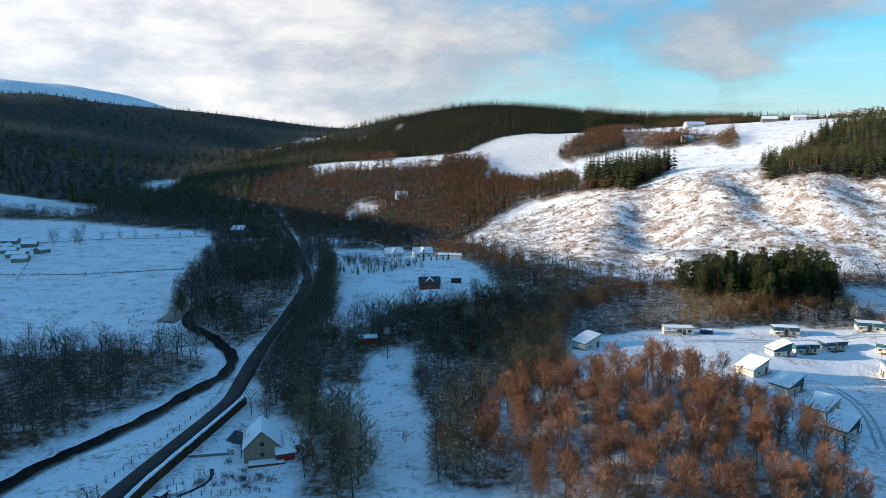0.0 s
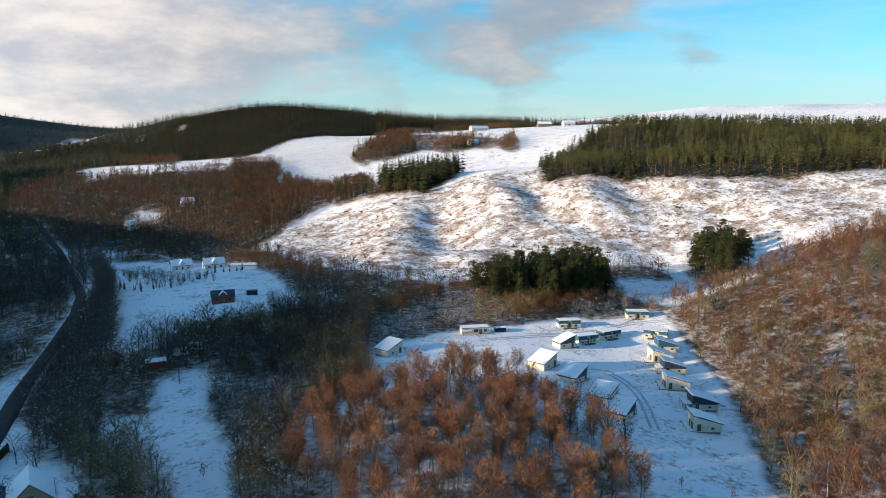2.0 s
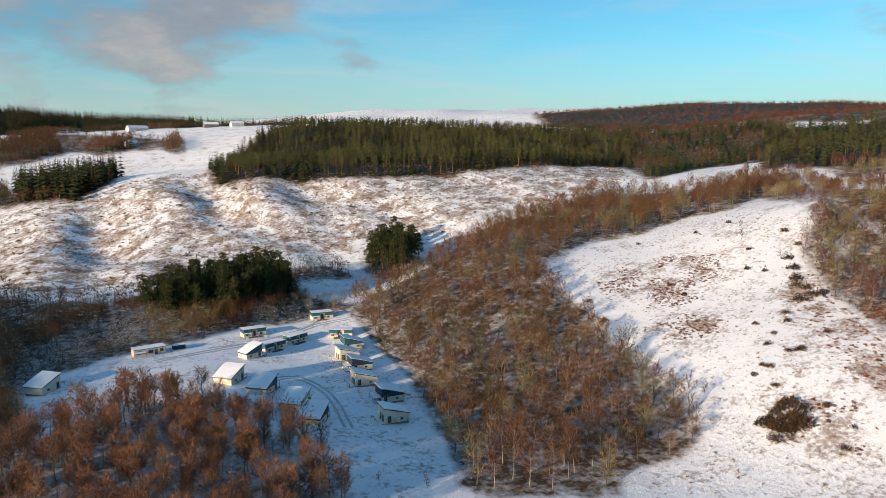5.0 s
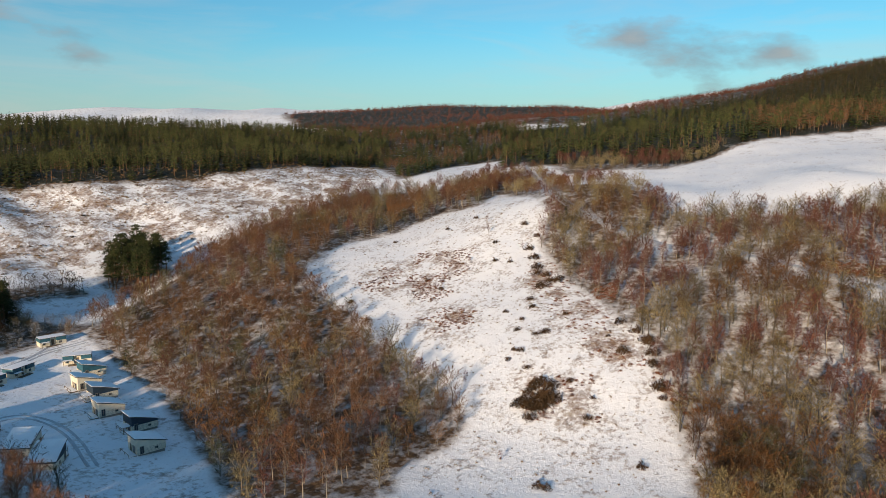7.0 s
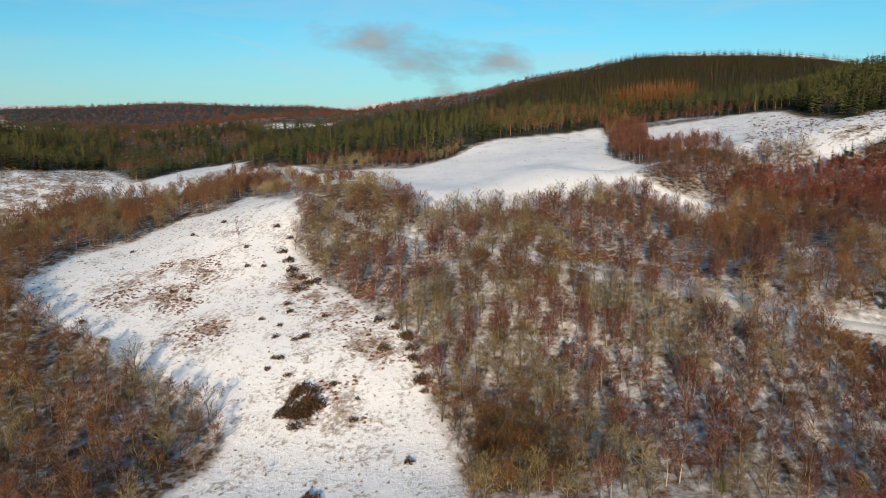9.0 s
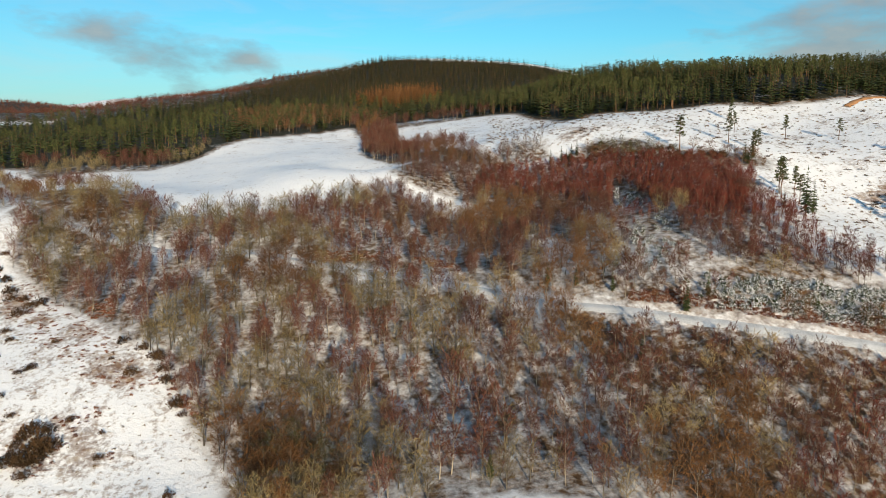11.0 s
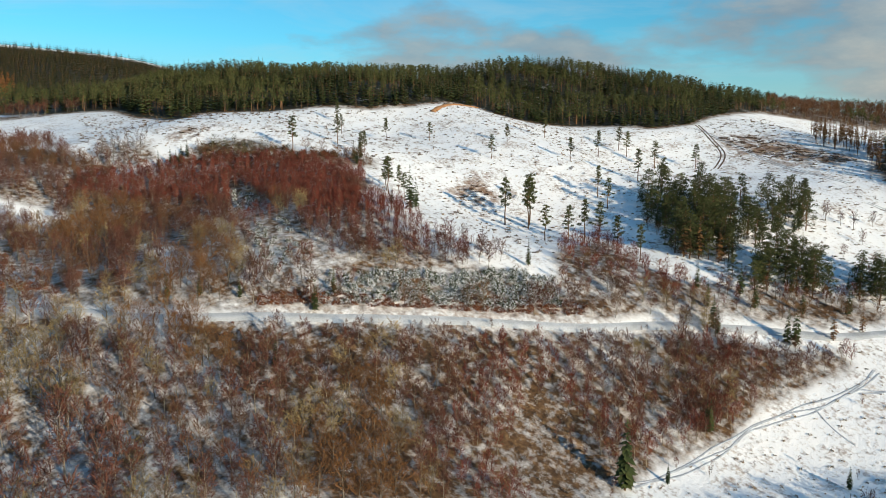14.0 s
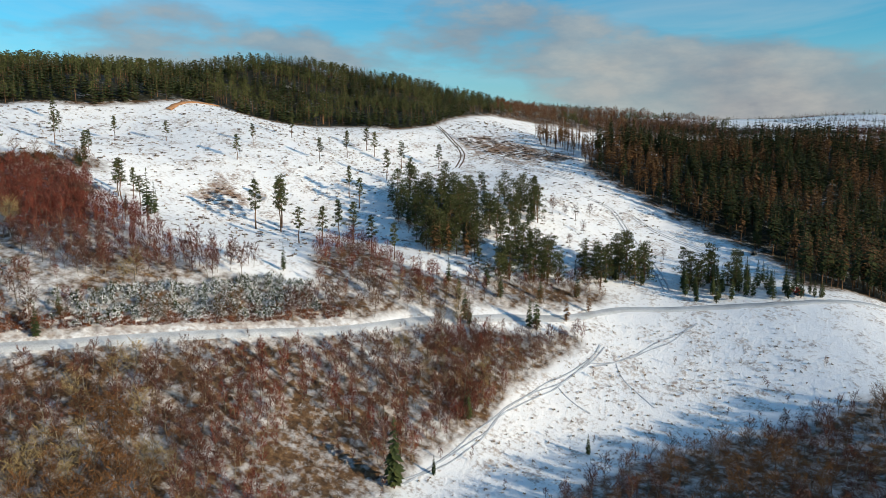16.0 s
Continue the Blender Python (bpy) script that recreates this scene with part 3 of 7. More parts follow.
BIRCH_STAND = [(351, -73), (375, -87), (363, -105), (343, -99), (343, -81)]
SNOWY_BANK = [(296, -113), (280, -115), (240, -104), (231, -108), (210, -98), (207, -87), (219, -84), (244, -89)]
SNOWY_BANK_B = [(203, -99), (192, -105), (184, -99), (183, -89), (193, -88)]
FIELD_GLADE = [(134, -116), (128, -120), (118, -121), (100, -112), (99, -98), (107, -88), (122, -92)]
BRASH_C = [(249, -195), (249, -208), (238, -208), (236, -196), (240, -188)]
BRASH_D = [(362, -118), (364, -125), (354, -132), (351, -124), (350, -118)]
FELL_SHRUBS = [(106, -240), (111, -276), (88, -279), (85, -256)]
BRASH_A = [(247, -190), (247, -207), (237, -209), (232, -199), (240, -187)]
BRASH_B = [(235, -388), (200, -379), (174, -386), (154, -398), (166, -403), (184, -404), (216, -410), (230, -402)]
GLADE_A = [(288, 72), (283, 62), (268, 63), (272, 71)]
GLADE_B = [(252, 0), (250, -12), (239, -11), (241, 0)]
GLADE_C = [(252, -64), (246, -72), (222, -67), (227, -60)]
HILL_TREES = [(162, 958), (240, 1000), (298, 860), (320, 778), (271, 759), (201, 810)]
HEDGE_BAND = [(47, 790), (80, 640), (96, 570), (123, 530), (175, 580), (162, 521), (126, 503), (77, 545), (46, 590)]
CREST_END = [(287, -556), (272, -597), (247, -632), (221, -651), (188, -668), (155, -684), (113, -697), (116, -719), (163, -735), (217, -740), (290, -720), (340, -690)]
LEFT_LOW = [(-700, 900), (-540, 880), (-452, 910), (-400, 860), (-287, 790), (-254, 842), (-330, 1000), (-222, 1276), (-250, 1400), (-420, 1550), (-640, 1300), (-1400, 1500), (-1100, 1100)]
LEFT_FIELD = [(-452, 1065), (-468, 1139), (-427, 1183), (-365, 1000), (-342, 877), (-409, 981)]
GAP_WOOD = [(700, 600), (797, 564), (800, 348), (610, 230), (536, 241), (526, 281), (430, 275), (470, 312), (530, 372), (640, 430)]
FAR_GAP = [(790, 336), (797, 429), (800, 600), (1096, 772), (1260, 520), (1100, 380)]
LEFT_HILL = [(-640, 1250), (-1400, 1500), (-1900, 2100), (-1300, 2500), (-500, 2700), (-80, 2500), (-250, 1750), (-420, 1500)]
FAR_RED = [(900, 700), (1250, 500), (1900, 560), (2100, 1000), (1700, 1400), (1300, 1150)]
FAR_SOUTH = [(290, -700), (420, -900), (330, -980), (210, -790), (230, -720)]
SPUR = [(228, 202), (279, 212), (335, 195), (336, 173), (318, 147), (297, 122), (256, 109), (221, 67), (199, 54), (176, 35), (150, 32), (122, 91), (167, 108), (193, 132), (217, 172)]
SPUR_BRACKEN_A = [(243, 159), (271, 170), (274, 144), (258, 137), (228, 132), (227, 144)]
SPUR_BRACKEN_B = [(212, 136), (223, 130), (221, 116), (209, 112), (204, 124)]
SPUR_BRACKEN_D = [(241, 182), (256, 178), (253, 166), (235, 159), (229, 170)]
SPUR_BRACKEN_C = [(182, 88), (190, 66), (172, 58), (164, 74)]
SPUR_EDGE = [(233, 82), (262, 104), (250, 112), (222, 92), (190, 62), (198, 52)]
FIELD = [(425, 160), (430, 136), (443, 122), (468, 110), (489, 96), (506, 80), (513, 63), (519, 45), (524, 28), (523, 1), (501, -12), (465, -19), (419, -29), (353, -29), (333, -34), (329, -21), (327, 0), (328, 21), (330, 44), (331, 76), (328, 107), (348, 130)]
BRAE = [(24, 499), (39, 398), (73, 342), (108, 331), (161, 340), (215, 328), (235, 304), (286, 309), (340, 290), (425, 287), (540, 380), (480, 427), (280, 427), (221, 485), (145, 514), (67, 512)]
CLEARFELL = [(515, -115), (460, -147), (392, -196), (350, -252), (358, -324), (306, -342), (249, -382), (266, -520), (162, -402), (103, -376), (75, -258), (132, -203), (154, -186), (172, -157), (195, -131), (247, -152), (276, -150), (347, -70)]
BROWN_PATCHES = [(BRAE, 0.60), (SPUR, 0.22), (SPUR_BRACKEN_A, 0.55), (SPUR_BRACKEN_B, 0.6), (SPUR_BRACKEN_C, 0.6), (SPUR_BRACKEN_D, 0.5), (SPUR_EDGE, 0.65), (FIELD, 0.05), (CLEARFELL, 0.24), (BRASH_A, 0.7), (BRASH_B, 1.2), (TRACK_BANK, 1.3), (SOUTH_FIELD, 0.24), (BRASH_C, 1.2), (BRASH_D, 1.1)]
HILL_FIELD = [(36, 1017), (84, 1124), (154, 1196), (196, 1022), (164, 928), (132, 820), (127, 748), (88, 671), (36, 701), (54, 808)]
QUARRY = [(-94, 1346), (-88, 1389), (-72, 1384), (-78, 1336)]
SMALL_FIELD = [(-388, 1840), (-342, 1840), (-342, 2010), (-388, 2010)]
LEFT_FIELD_B = [(-491, 835), (-480, 903), (-365, 764), (-344, 685), (-402, 721)]
ROAD_BEND = [(-122, 580), (-107, 574), (-72, 402), (-68, 352), (-82, 400), (-97, 483)]
FIELD_SCRUB = [(-62, 432), (-52, 440), (-31, 378), (-10, 357), (-10, 343), (-28, 343), (-48, 368)]
VERGE_EDGE = [(-58, 216), (-58, 275), (-57, 320), (-65, 390), (-59, 390), (-50, 320), (-51, 275), (-52, 216)]
SOUTH_FRINGE = [(125, -165), (112, -184), (92, -206), (89, -204), (92, -195), (97, -182), (99, -168), (100, -150), (104, -140), (112, -158)]
STRIP_F = [(637, -22), (600, -48), (569, -54), (487, -47), (470, -34), (520, -34), (560, -26)]
THICKET = [(171, 31), (184, 22), (166, 10), (147, 8), (146, 28)]
SLOPE_BELOW_TRACK = [(110, -130), (106, -100), (125, -60), (200, -55), (178, -82), (160, -112), (140, -142), (118, -150)]
FARM_SKYLINE = [(209, 1042), (288, 1005), (349, 954), (407, 916), (460, 882), (495, 858), (525, 910), (488, 935), (431, 971), (369, 1010), (305, 1063), (221, 1101)]
FAR_BELT_D = [(288, -1700), (115, -1718), (-94, -1716), (-94, -1740), (115, -1742), (288, -1724)]
FAR_BELT_E = [(334, -1960), (128, -1980), (-110, -1978), (-112, -2005), (130, -2010), (334, -1990)]
EDGE_TRUNKS = [(150, -391), (165, -408), (186, -412), (206, -452), (172, -446), (150, -425)]
TRACK_GAP = [(196, -62), (180, -85), (161, -119), (141, -150), (128, -172), (122, -166), (134, -146), (153, -114), (171, -81.5), (187, -57.5)]
LEFT_BELT = [(-443, 714), (-364, 671), (-280, 604), (-223, 581), (-177, 568), (-174, 587), (-223, 735), (-288, 805), (-351, 833), (-371, 777), (-341, 680), (-402, 721), (-449, 763), (-476, 768)]
WOOD_FLOORS = [(STRIP_A, 0.8), (STRIP_E, 0.7), (STRIP_B, 0.8), (RED_BIRCH_C, 0.6), (RED_BIRCH, 0.75), (THICKET_TOP, 0.9), (BIRCH_STAND, 0.5), (RUST_A, 0.9), (RUST_C, 0.9), (WEDGE, 1.3), (GAP_TREES, 0.7), (LANE_WOOD, 0.7), (FOREST_SKIRT, 0.75), (RIVER_WOOD, 0.8), (ROAD_WOOD, 0.8), (ROAD_VERGE, 0.85), (MID_WOOD, 0.9), (GARDEN_WOOD, 0.5), (SCRUB, 0.6), (BIRCH, 0.34), (NORTH_SCRUB, 0.7), (PINES_A, 0.8), (PINES_B, 0.8), (DARK_WOOD, 0.9), (BROWN_WOOD, 1.15), (GLEN_WOOD, 1.2), (CONIF_TOP, 1.4), (CONIF_STRIP, 1.3), (CONIF_BLOCK, 1.2), (PLANTATION, 1.3), (CHALET_SLOPE, 0.74), (TRACK_FRINGE, 0.55), (SPUR_WOOD, 0.47), (FAR_MID, 1.0), (HILL_FOREST, 1.4), (EDGE_BIRCH, 0.8), (CREST, 1.3), (DARK_FOREST, 1.2), (CORNER_WOOD, 0.7), (LEFT_HILL, 1.5), (LEFT_LOW, 1.3), (GAP_WOOD, 1.0), (FAR_GAP, 0.7), (FAR_RED, 1.2), (FAR_SOUTH, 1.0), (FAR_BELT_A, 1.0), (FAR_BELT_B, 1.0), (FAR_BELT_C, 1.0), (CREST_END, 0.95), (HEDGE_BAND, 1.0), (HILL_BROWN, 1.05), (FARM_WOOD_A, 1.0), (FARM_WOOD_B, 1.0), (FARM_RIDGE, 1.2), (FARM_WOOD_C, 1.0), (HILL_TREES, 0.75), (FAR_BAND, 1.3), (LEFT_BELT, 1.3), (VERGE_EDGE, 1.0), (STRIP_F, 0.8), (THICKET, 0.95), (SLOPE_BELOW_TRACK, 0.8), (SOUTH_FRINGE, 0.7), (RED_BIRCH_D, 0.58), (PINES_A_EDGE, 0.9)]
GLADES = (HILL_FIELD, QUARRY, SMALL_FIELD, LEFT_FIELD, LEFT_FIELD_B, GLADE_A, GLADE_B, GLADE_C, BROWN_CLEAR_A, BROWN_CLEAR_B, BROWN_CLEAR_C)


WAYS = ((ROAD, 3.4), (ROAD_ON, 0.2), (RIVER, 2.0), (TRACK_LINE, 1.5), (LANE, 1.5))


# ---- ground: one sheet to the horizon, finer near the glen ----
def stretch(n, near, reach, centre):
    u = np.linspace(-1, 1, n)
    b = 4.1
    return centre + np.sinh(b * u) * reach / math.sinh(b)


def mesh_of(name, verts, faces, mats, index=None, smooth=False):
    """A mesh from arrays: faces all with the same number of corners."""
    me = bpy.data.meshes.new(name)
    verts, faces = np.asarray(verts, np.float32), np.asarray(faces, np.int32)
    k = faces.shape[1]
    me.vertices.add(len(verts))
    me.vertices.foreach_set("co", verts.ravel())
    me.loops.add(faces.size)
    me.loops.foreach_set("vertex_index", faces.ravel())
    me.polygons.add(len(faces))
    me.polygons.foreach_set("loop_start", np.arange(0, faces.size, k, dtype=np.int32))
    for m in mats:
        me.materials.append(m)
    if index is not None:
        me.polygons.foreach_set("material_index", np.asarray(index, np.int32))
    me.polygons.foreach_set("use_smooth", np.full(len(faces), smooth))
    me.update(calc_edges=True)
    return me


gx, gy = stretch(480, 3, 4600, 110), stretch(480, 3, 4600, 60)
GX, GY = np.meshgrid(gx, gy)
GZ = height(GX, GY)
for line, wide in ((RIVER, 7.0),):
    GZ -= 1.6 * np.exp(-(off_line(line, GX, GY) / wide) ** 2)
nx, ny = len(gx), len(gy)
ids = np.arange(nx * ny).reshape(ny, nx)
quads = np.stack([ids[:-1, :-1], ids[:-1, 1:], ids[1:, 1:], ids[1:, :-1]], -1).reshape(-1, 4)
ground = tagged(new("ground", mesh_of("ground", np.stack([GX, GY, GZ], -1).reshape(-1, 3), quads, [GROUND], smooth=True)),
                "snow-covered glen floor, braes and far hills with brown grass showing", "ground", kind="structure")
brown, wood = np.full(GX.shape, 0.22), np.zeros(GX.shape)
for poly, amount in BROWN_PATCHES:
    brown = np.where(inside(poly, GX, GY), amount, brown)
for poly, amount in WOOD_FLOORS:
    wood = np.where(inside(poly, GX, GY), np.maximum(wood, amount), wood)
for poly in GLADES:
    wood = np.where(inside(poly, GX, GY), 0.15, wood)
for line, wide in WAYS:
    wood = np.where(off_line(line, GX, GY) < wide + 1, 0.0, wood)


def soften(v, times):
    for _ in range(times):
        v = (np.roll(v, 1, 0) + np.roll(v, -1, 0) + np.roll(v, 1, 1) + np.roll(v, -1, 1) + 2 * v) / 6
    return v


brown, wood = soften(brown, 5), soften(wood, 1)
for key, values in (("brown", brown), ("wood", wood)):
    ground.data.attributes.new(key, "FLOAT", "POINT").data.foreach_set("value", values.astype(np.float32).ravel())


def resample(line, step):
    pts = []
    for (x0, y0), (x1, y1) in zip(line, line[1:]):
        n = max(1, int(math.hypot(x1 - x0, y1 - y0) / step))
        pts += [(x0 + (x1 - x0) * k / n, y0 + (y1 - y0) * k / n) for k in range(n)]
    pts.append(line[-1])
    p = np.array(pts, float)
    for _ in range(6):
        p[1:-1] = (p[:-2] + 2 * p[1:-1] + p[2:]) / 4
    return p


def ribbon(name, line, width, mat, lift, label, category, shoulder=0.6, wobble=0.0, kind="structure"):
    """A way or stream laid along the land, with shoulders that go down into it."""
    p = resample(line, 3.0)
    d = np.gradient(p, axis=0)
    d /= np.linalg.norm(d, axis=1)[:, None]
    side = np.stack([d[:, 1], -d[:, 0]], -1)
    rng = np.random.RandomState(3)
    verts = []
    z0 = height(p[:, 0], p[:, 1])
    for k, (s, drop) in enumerate(((-1, -1), (-0.9, 0), (-0.3, 0.04), (0.3, 0.04), (0.9, 0), (1, -1))):
        w = width / 2 * s * (1 + wobble * (rng.rand(len(p)) - 0.5)) + (shoulder * np.sign(s) if abs(s) == 1 else 0)
        q = p + side * w[:, None]
        z = np.maximum(height(q[:, 0], q[:, 1]) * 0.5 + z0 * 0.5, height(q[:, 0], q[:, 1]) * 0.7 + z0 * 0.3) + lift
        verts.append(np.c_[q, z + drop * (shoulder + lift)])
    v = np.stack(verts, 1)
    n, m = v.shape[:2]
    idx = np.arange(n * m).reshape(n, m)
    f = np.stack([idx[:-1, :-1], idx[:-1, 1:], idx[1:, 1:], idx[1:, :-1]], -1).reshape(-1, 4)
    return tagged(new(name, mesh_of(name, v.reshape(-1, 3), f, [mat], smooth=True)), label, category, kind=kind)


ribbon("road", ROAD, 4.6, ASPHALT, 0.35, "dark wet asphalt road cleared of snow", "road")
ribbon("road", ROAD_ON, 4.2, ASPHALT, 0.3, "wet asphalt road running on under dark trees", "road")
ribbon("river", RIVER, 2.9, WATER, -0.75, "dark narrow river between snowy banks", "river", wobble=1.2)
ribbon("forest_track", TRACK_LINE, 3.4, TRACK, 0.10, "snow-packed forest track along the slope", "track", wobble=0.3)
ribbon("lane", LANE, 3.5, TRACK, 0.25, "snow-packed lane climbing between birches", "track")

# ---- trees ----
def tube(path, radii, sides):
    """A tapered tube along points: vertices and triangles."""
    path = np.asarray(path, float)
    d = np.gradient(path, axis=0)
    d /= np.linalg.norm(d, axis=1)[:, None] + 1e-9
    ref = np.where(np.abs(d[:, 2:3]) > 0.9, np.array([[1.0, 0, 0]]), np.array([[0, 0, 1.0]]))
    u = np.cross(d, ref)
    u /= np.linalg.norm(u, axis=1)[:, None] + 1e-9
    w = np.cross(d, u)
    ang = np.arange(sides) * 2 * math.pi / sides
    ring = u[:, None] * np.cos(ang)[None, :, None] + w[:, None] * np.sin(ang)[None, :, None]
    v = path[:, None] + ring * np.asarray(radii)[:, None, None]
    n = len(path)
    f = []
    for i in range(n - 1):
        for j in range(sides):
            a, b = i * sides + j, i * sides + (j + 1) % sides
            f += [(a, b, b + sides), (a, b + sides, a + sides)]
    return v.reshape(-1, 3), np.array(f)


def slivers(base, way, length, width, rng):
    """Thin pointed blades from base along way."""
    side = np.cross(way, rng.normal(size=way.shape))
    side /= np.linalg.norm(side, axis=1)[:, None] + 1e-9
    v = np.stack([base - side * width[:, None] / 2, base + side * width[:, None] / 2, base + way * length[:, None]], 1)
    return v.reshape(-1, 3), np.arange(len(base) * 3).reshape(-1, 3)


def joined(parts):
    vs, fs, n = [], [], 0
    for v, f in parts:
        vs.append(v)
        fs.append(f + n)
        n += len(v)
    return np.concatenate(vs), np.concatenate(fs)


def unit(v):
    return v / (np.linalg.norm(v, axis=1)[:, None] + 1e-9)


def bare_tree(seed, tall, spread, rise, n_limbs, n_twigs, twig, thick, fork=0.28, stems=1, fine=1.0):
    """A leafless tree: trunk with limbs, and a crown of fine twigs. rise: how steeply limbs climb, 0 to 1."""
    rng = np.random.RandomState(seed)
    wood_parts, starts, ways = [], [], []
    slim = min(1.0, max(0.0, (rise - 0.58) / 0.3))
    for s in range(stems):
        lean = rng.normal(size=2) * (0.05 if stems == 1 else 0.17)
        k = np.linspace(0, 1, 4)
        bend = rng.normal(size=(4, 2)) * 0.012 * tall
        bend[0] = 0
        trunk = np.c_[lean[0] * tall * k + bend[:, 0] + (s * 0.3), lean[1] * tall * k + bend[:, 1], tall * 0.93 * k - 0.3]
        wood_parts.append(tube(trunk, tall * 0.016 * thick * (1.05 - 0.92 * k), 4 if n_twigs > 150 else 3))
        for i in range(n_limbs // stems):
            h = fork + (0.95 - fork) * (i + rng.rand()) / (n_limbs // stems)
            at0 = np.array([np.interp(h, k, trunk[:, c]) for c in range(3)])
            ang = rng.rand() * 2 * math.pi
            r = rise * (0.75 + 0.5 * rng.rand())
            way = np.array([math.cos(ang) * (1 - r * 0.6), math.sin(ang) * (1 - r * 0.6), r])
            way /= np.linalg.norm(way)
            shape = math.sin(math.pi * min(1, max(0.12, (h - fork * 0.6) / (1.12 - fork * 0.6)))) ** 0.6
            length = spread * shape * (0.75 + 0.5 * rng.rand())
            bow = np.array([0, 0, length * 0.12])
            path = np.array([at0, at0 + way * length * 0.5 + bow * 0.3, at0 + way * length + bow])
            rad = tall * 0.0065 * thick * (1.1 - 0.6 * h)
            wood_parts.append(tube(path[[0, 2]], [rad, rad * 0.2], 3))
            q = rng.rand(max(1, int(n_twigs * 0.4) // n_limbs)) ** 0.6
            pts = path[0] + (path[2] - path[0]) * q[:, None]
            pts[:, 2] += length * 0.06
            starts.append(pts)
            ways.append(unit(way + rng.normal(size=(len(q), 3)) * 0.42 + np.array([0, 0, 0.3])))
    # fine outer twigs fill the crown between the limbs
    m = int(n_twigs * 0.75)
    ball = unit(rng.normal(size=(m, 3))) * (0.45 + 0.55 * rng.rand(m, 1) ** 0.5)
    lump = 1 + 0.16 * np.sin(3 * np.arctan2(ball[:, 1:2], ball[:, 0:1]) + seed) + 0.12 * np.sin(4 * ball[:, 2:3] + seed)
    mid = tall * (fork + 1.0) / 2
    core = np.array([trunk[-1, 0] * 0.6, trunk[-1, 1] * 0.6, mid])
    starts.append(core + ball * lump * np.array([spread * 0.82, spread * 0.82, tall * (1 - fork) * 0.50]))
    ways.append(unit(ball * np.array([0.6, 0.6, 0.45]) + rng.normal(size=(m, 3)) * (0.85 - 0.45 * slim) + np.array([0, 0, 0.08 + 0.5 * slim])))
    starts, ways = np.concatenate(starts), np.concatenate(ways)
    n = len(starts)
    crown = slivers(starts, ways, twig * tall * (0.056 + 0.030 * slim) * (0.5 + rng.rand(n)), 0.085 * fine * (1 + rng.rand(n)) * (tall / 9.0) * (1.0 if n_twigs > 150 else 2.6), rng)
    return joined(wood_parts), crown


def spruce(seed, tall, wide, tiers, boughs, ragged=0.3, point=0.85, low=0.10):
    """A spruce: trunk and whorls of drooping boughs, each a bent blade."""
    rng = np.random.RandomState(seed)
    k = np.linspace(0, 1, 3)
    trunk = tube(np.c_[k * 0, k * 0, tall * k * 0.97 - 0.3][::(1 if tiers > 7 else 2)], (0.014 * tall * (1.05 - k))[::(1 if tiers > 7 else 2)], 4 if tiers > 7 else 3)
    vs = []
    for i in range(tiers):
        h = low + (0.98 - low) * (i / tiers)
        r = wide * (1 - h) ** point * (1 - 0.55 * max(0, 0.18 + low - h) / 0.28) + 0.15
        n = max(4, int(boughs * (0.5 + 0.5 * (1 - h))))
        for j in range(n):
            a = (j + rng.rand() * 0.8) * 2 * math.pi / n + i * 0.7
            l = r * (1 - ragged / 2 + ragged * rng.rand())
            z = tall * (h + 0.02 * rng.normal())
            c, s = math.cos(a), math.sin(a)
            half = max(0.22, l * 0.34)
            root, tip = np.array([0, 0, z + 0.10 * l]), np.array([c * l, s * l, z - 0.28 * l])
            wing = np.array([-s * half, c * half, 0])
            mid = np.array([c * l * 0.55, s * l * 0.55, z - 0.05 * l])
            vs += [(root, mid + wing, tip), (root, tip, mid - wing)] if tiers > 7 else [(root, tip * 0.85 - wing * 1.5 + root * 0.15, tip + wing * 1.3)]
    top = tall
    vs += [((0.18, 0, top * 0.9), (-0.09, 0.15, top * 0.9), (0, 0, top)), ((-0.09, 0.15, top * 0.9), (-0.09, -0.15, top * 0.9), (0, 0, top))]
    v = np.array(vs, float).reshape(-1, 3)
    return trunk, (v, np.arange(len(v)).reshape(-1, 3))


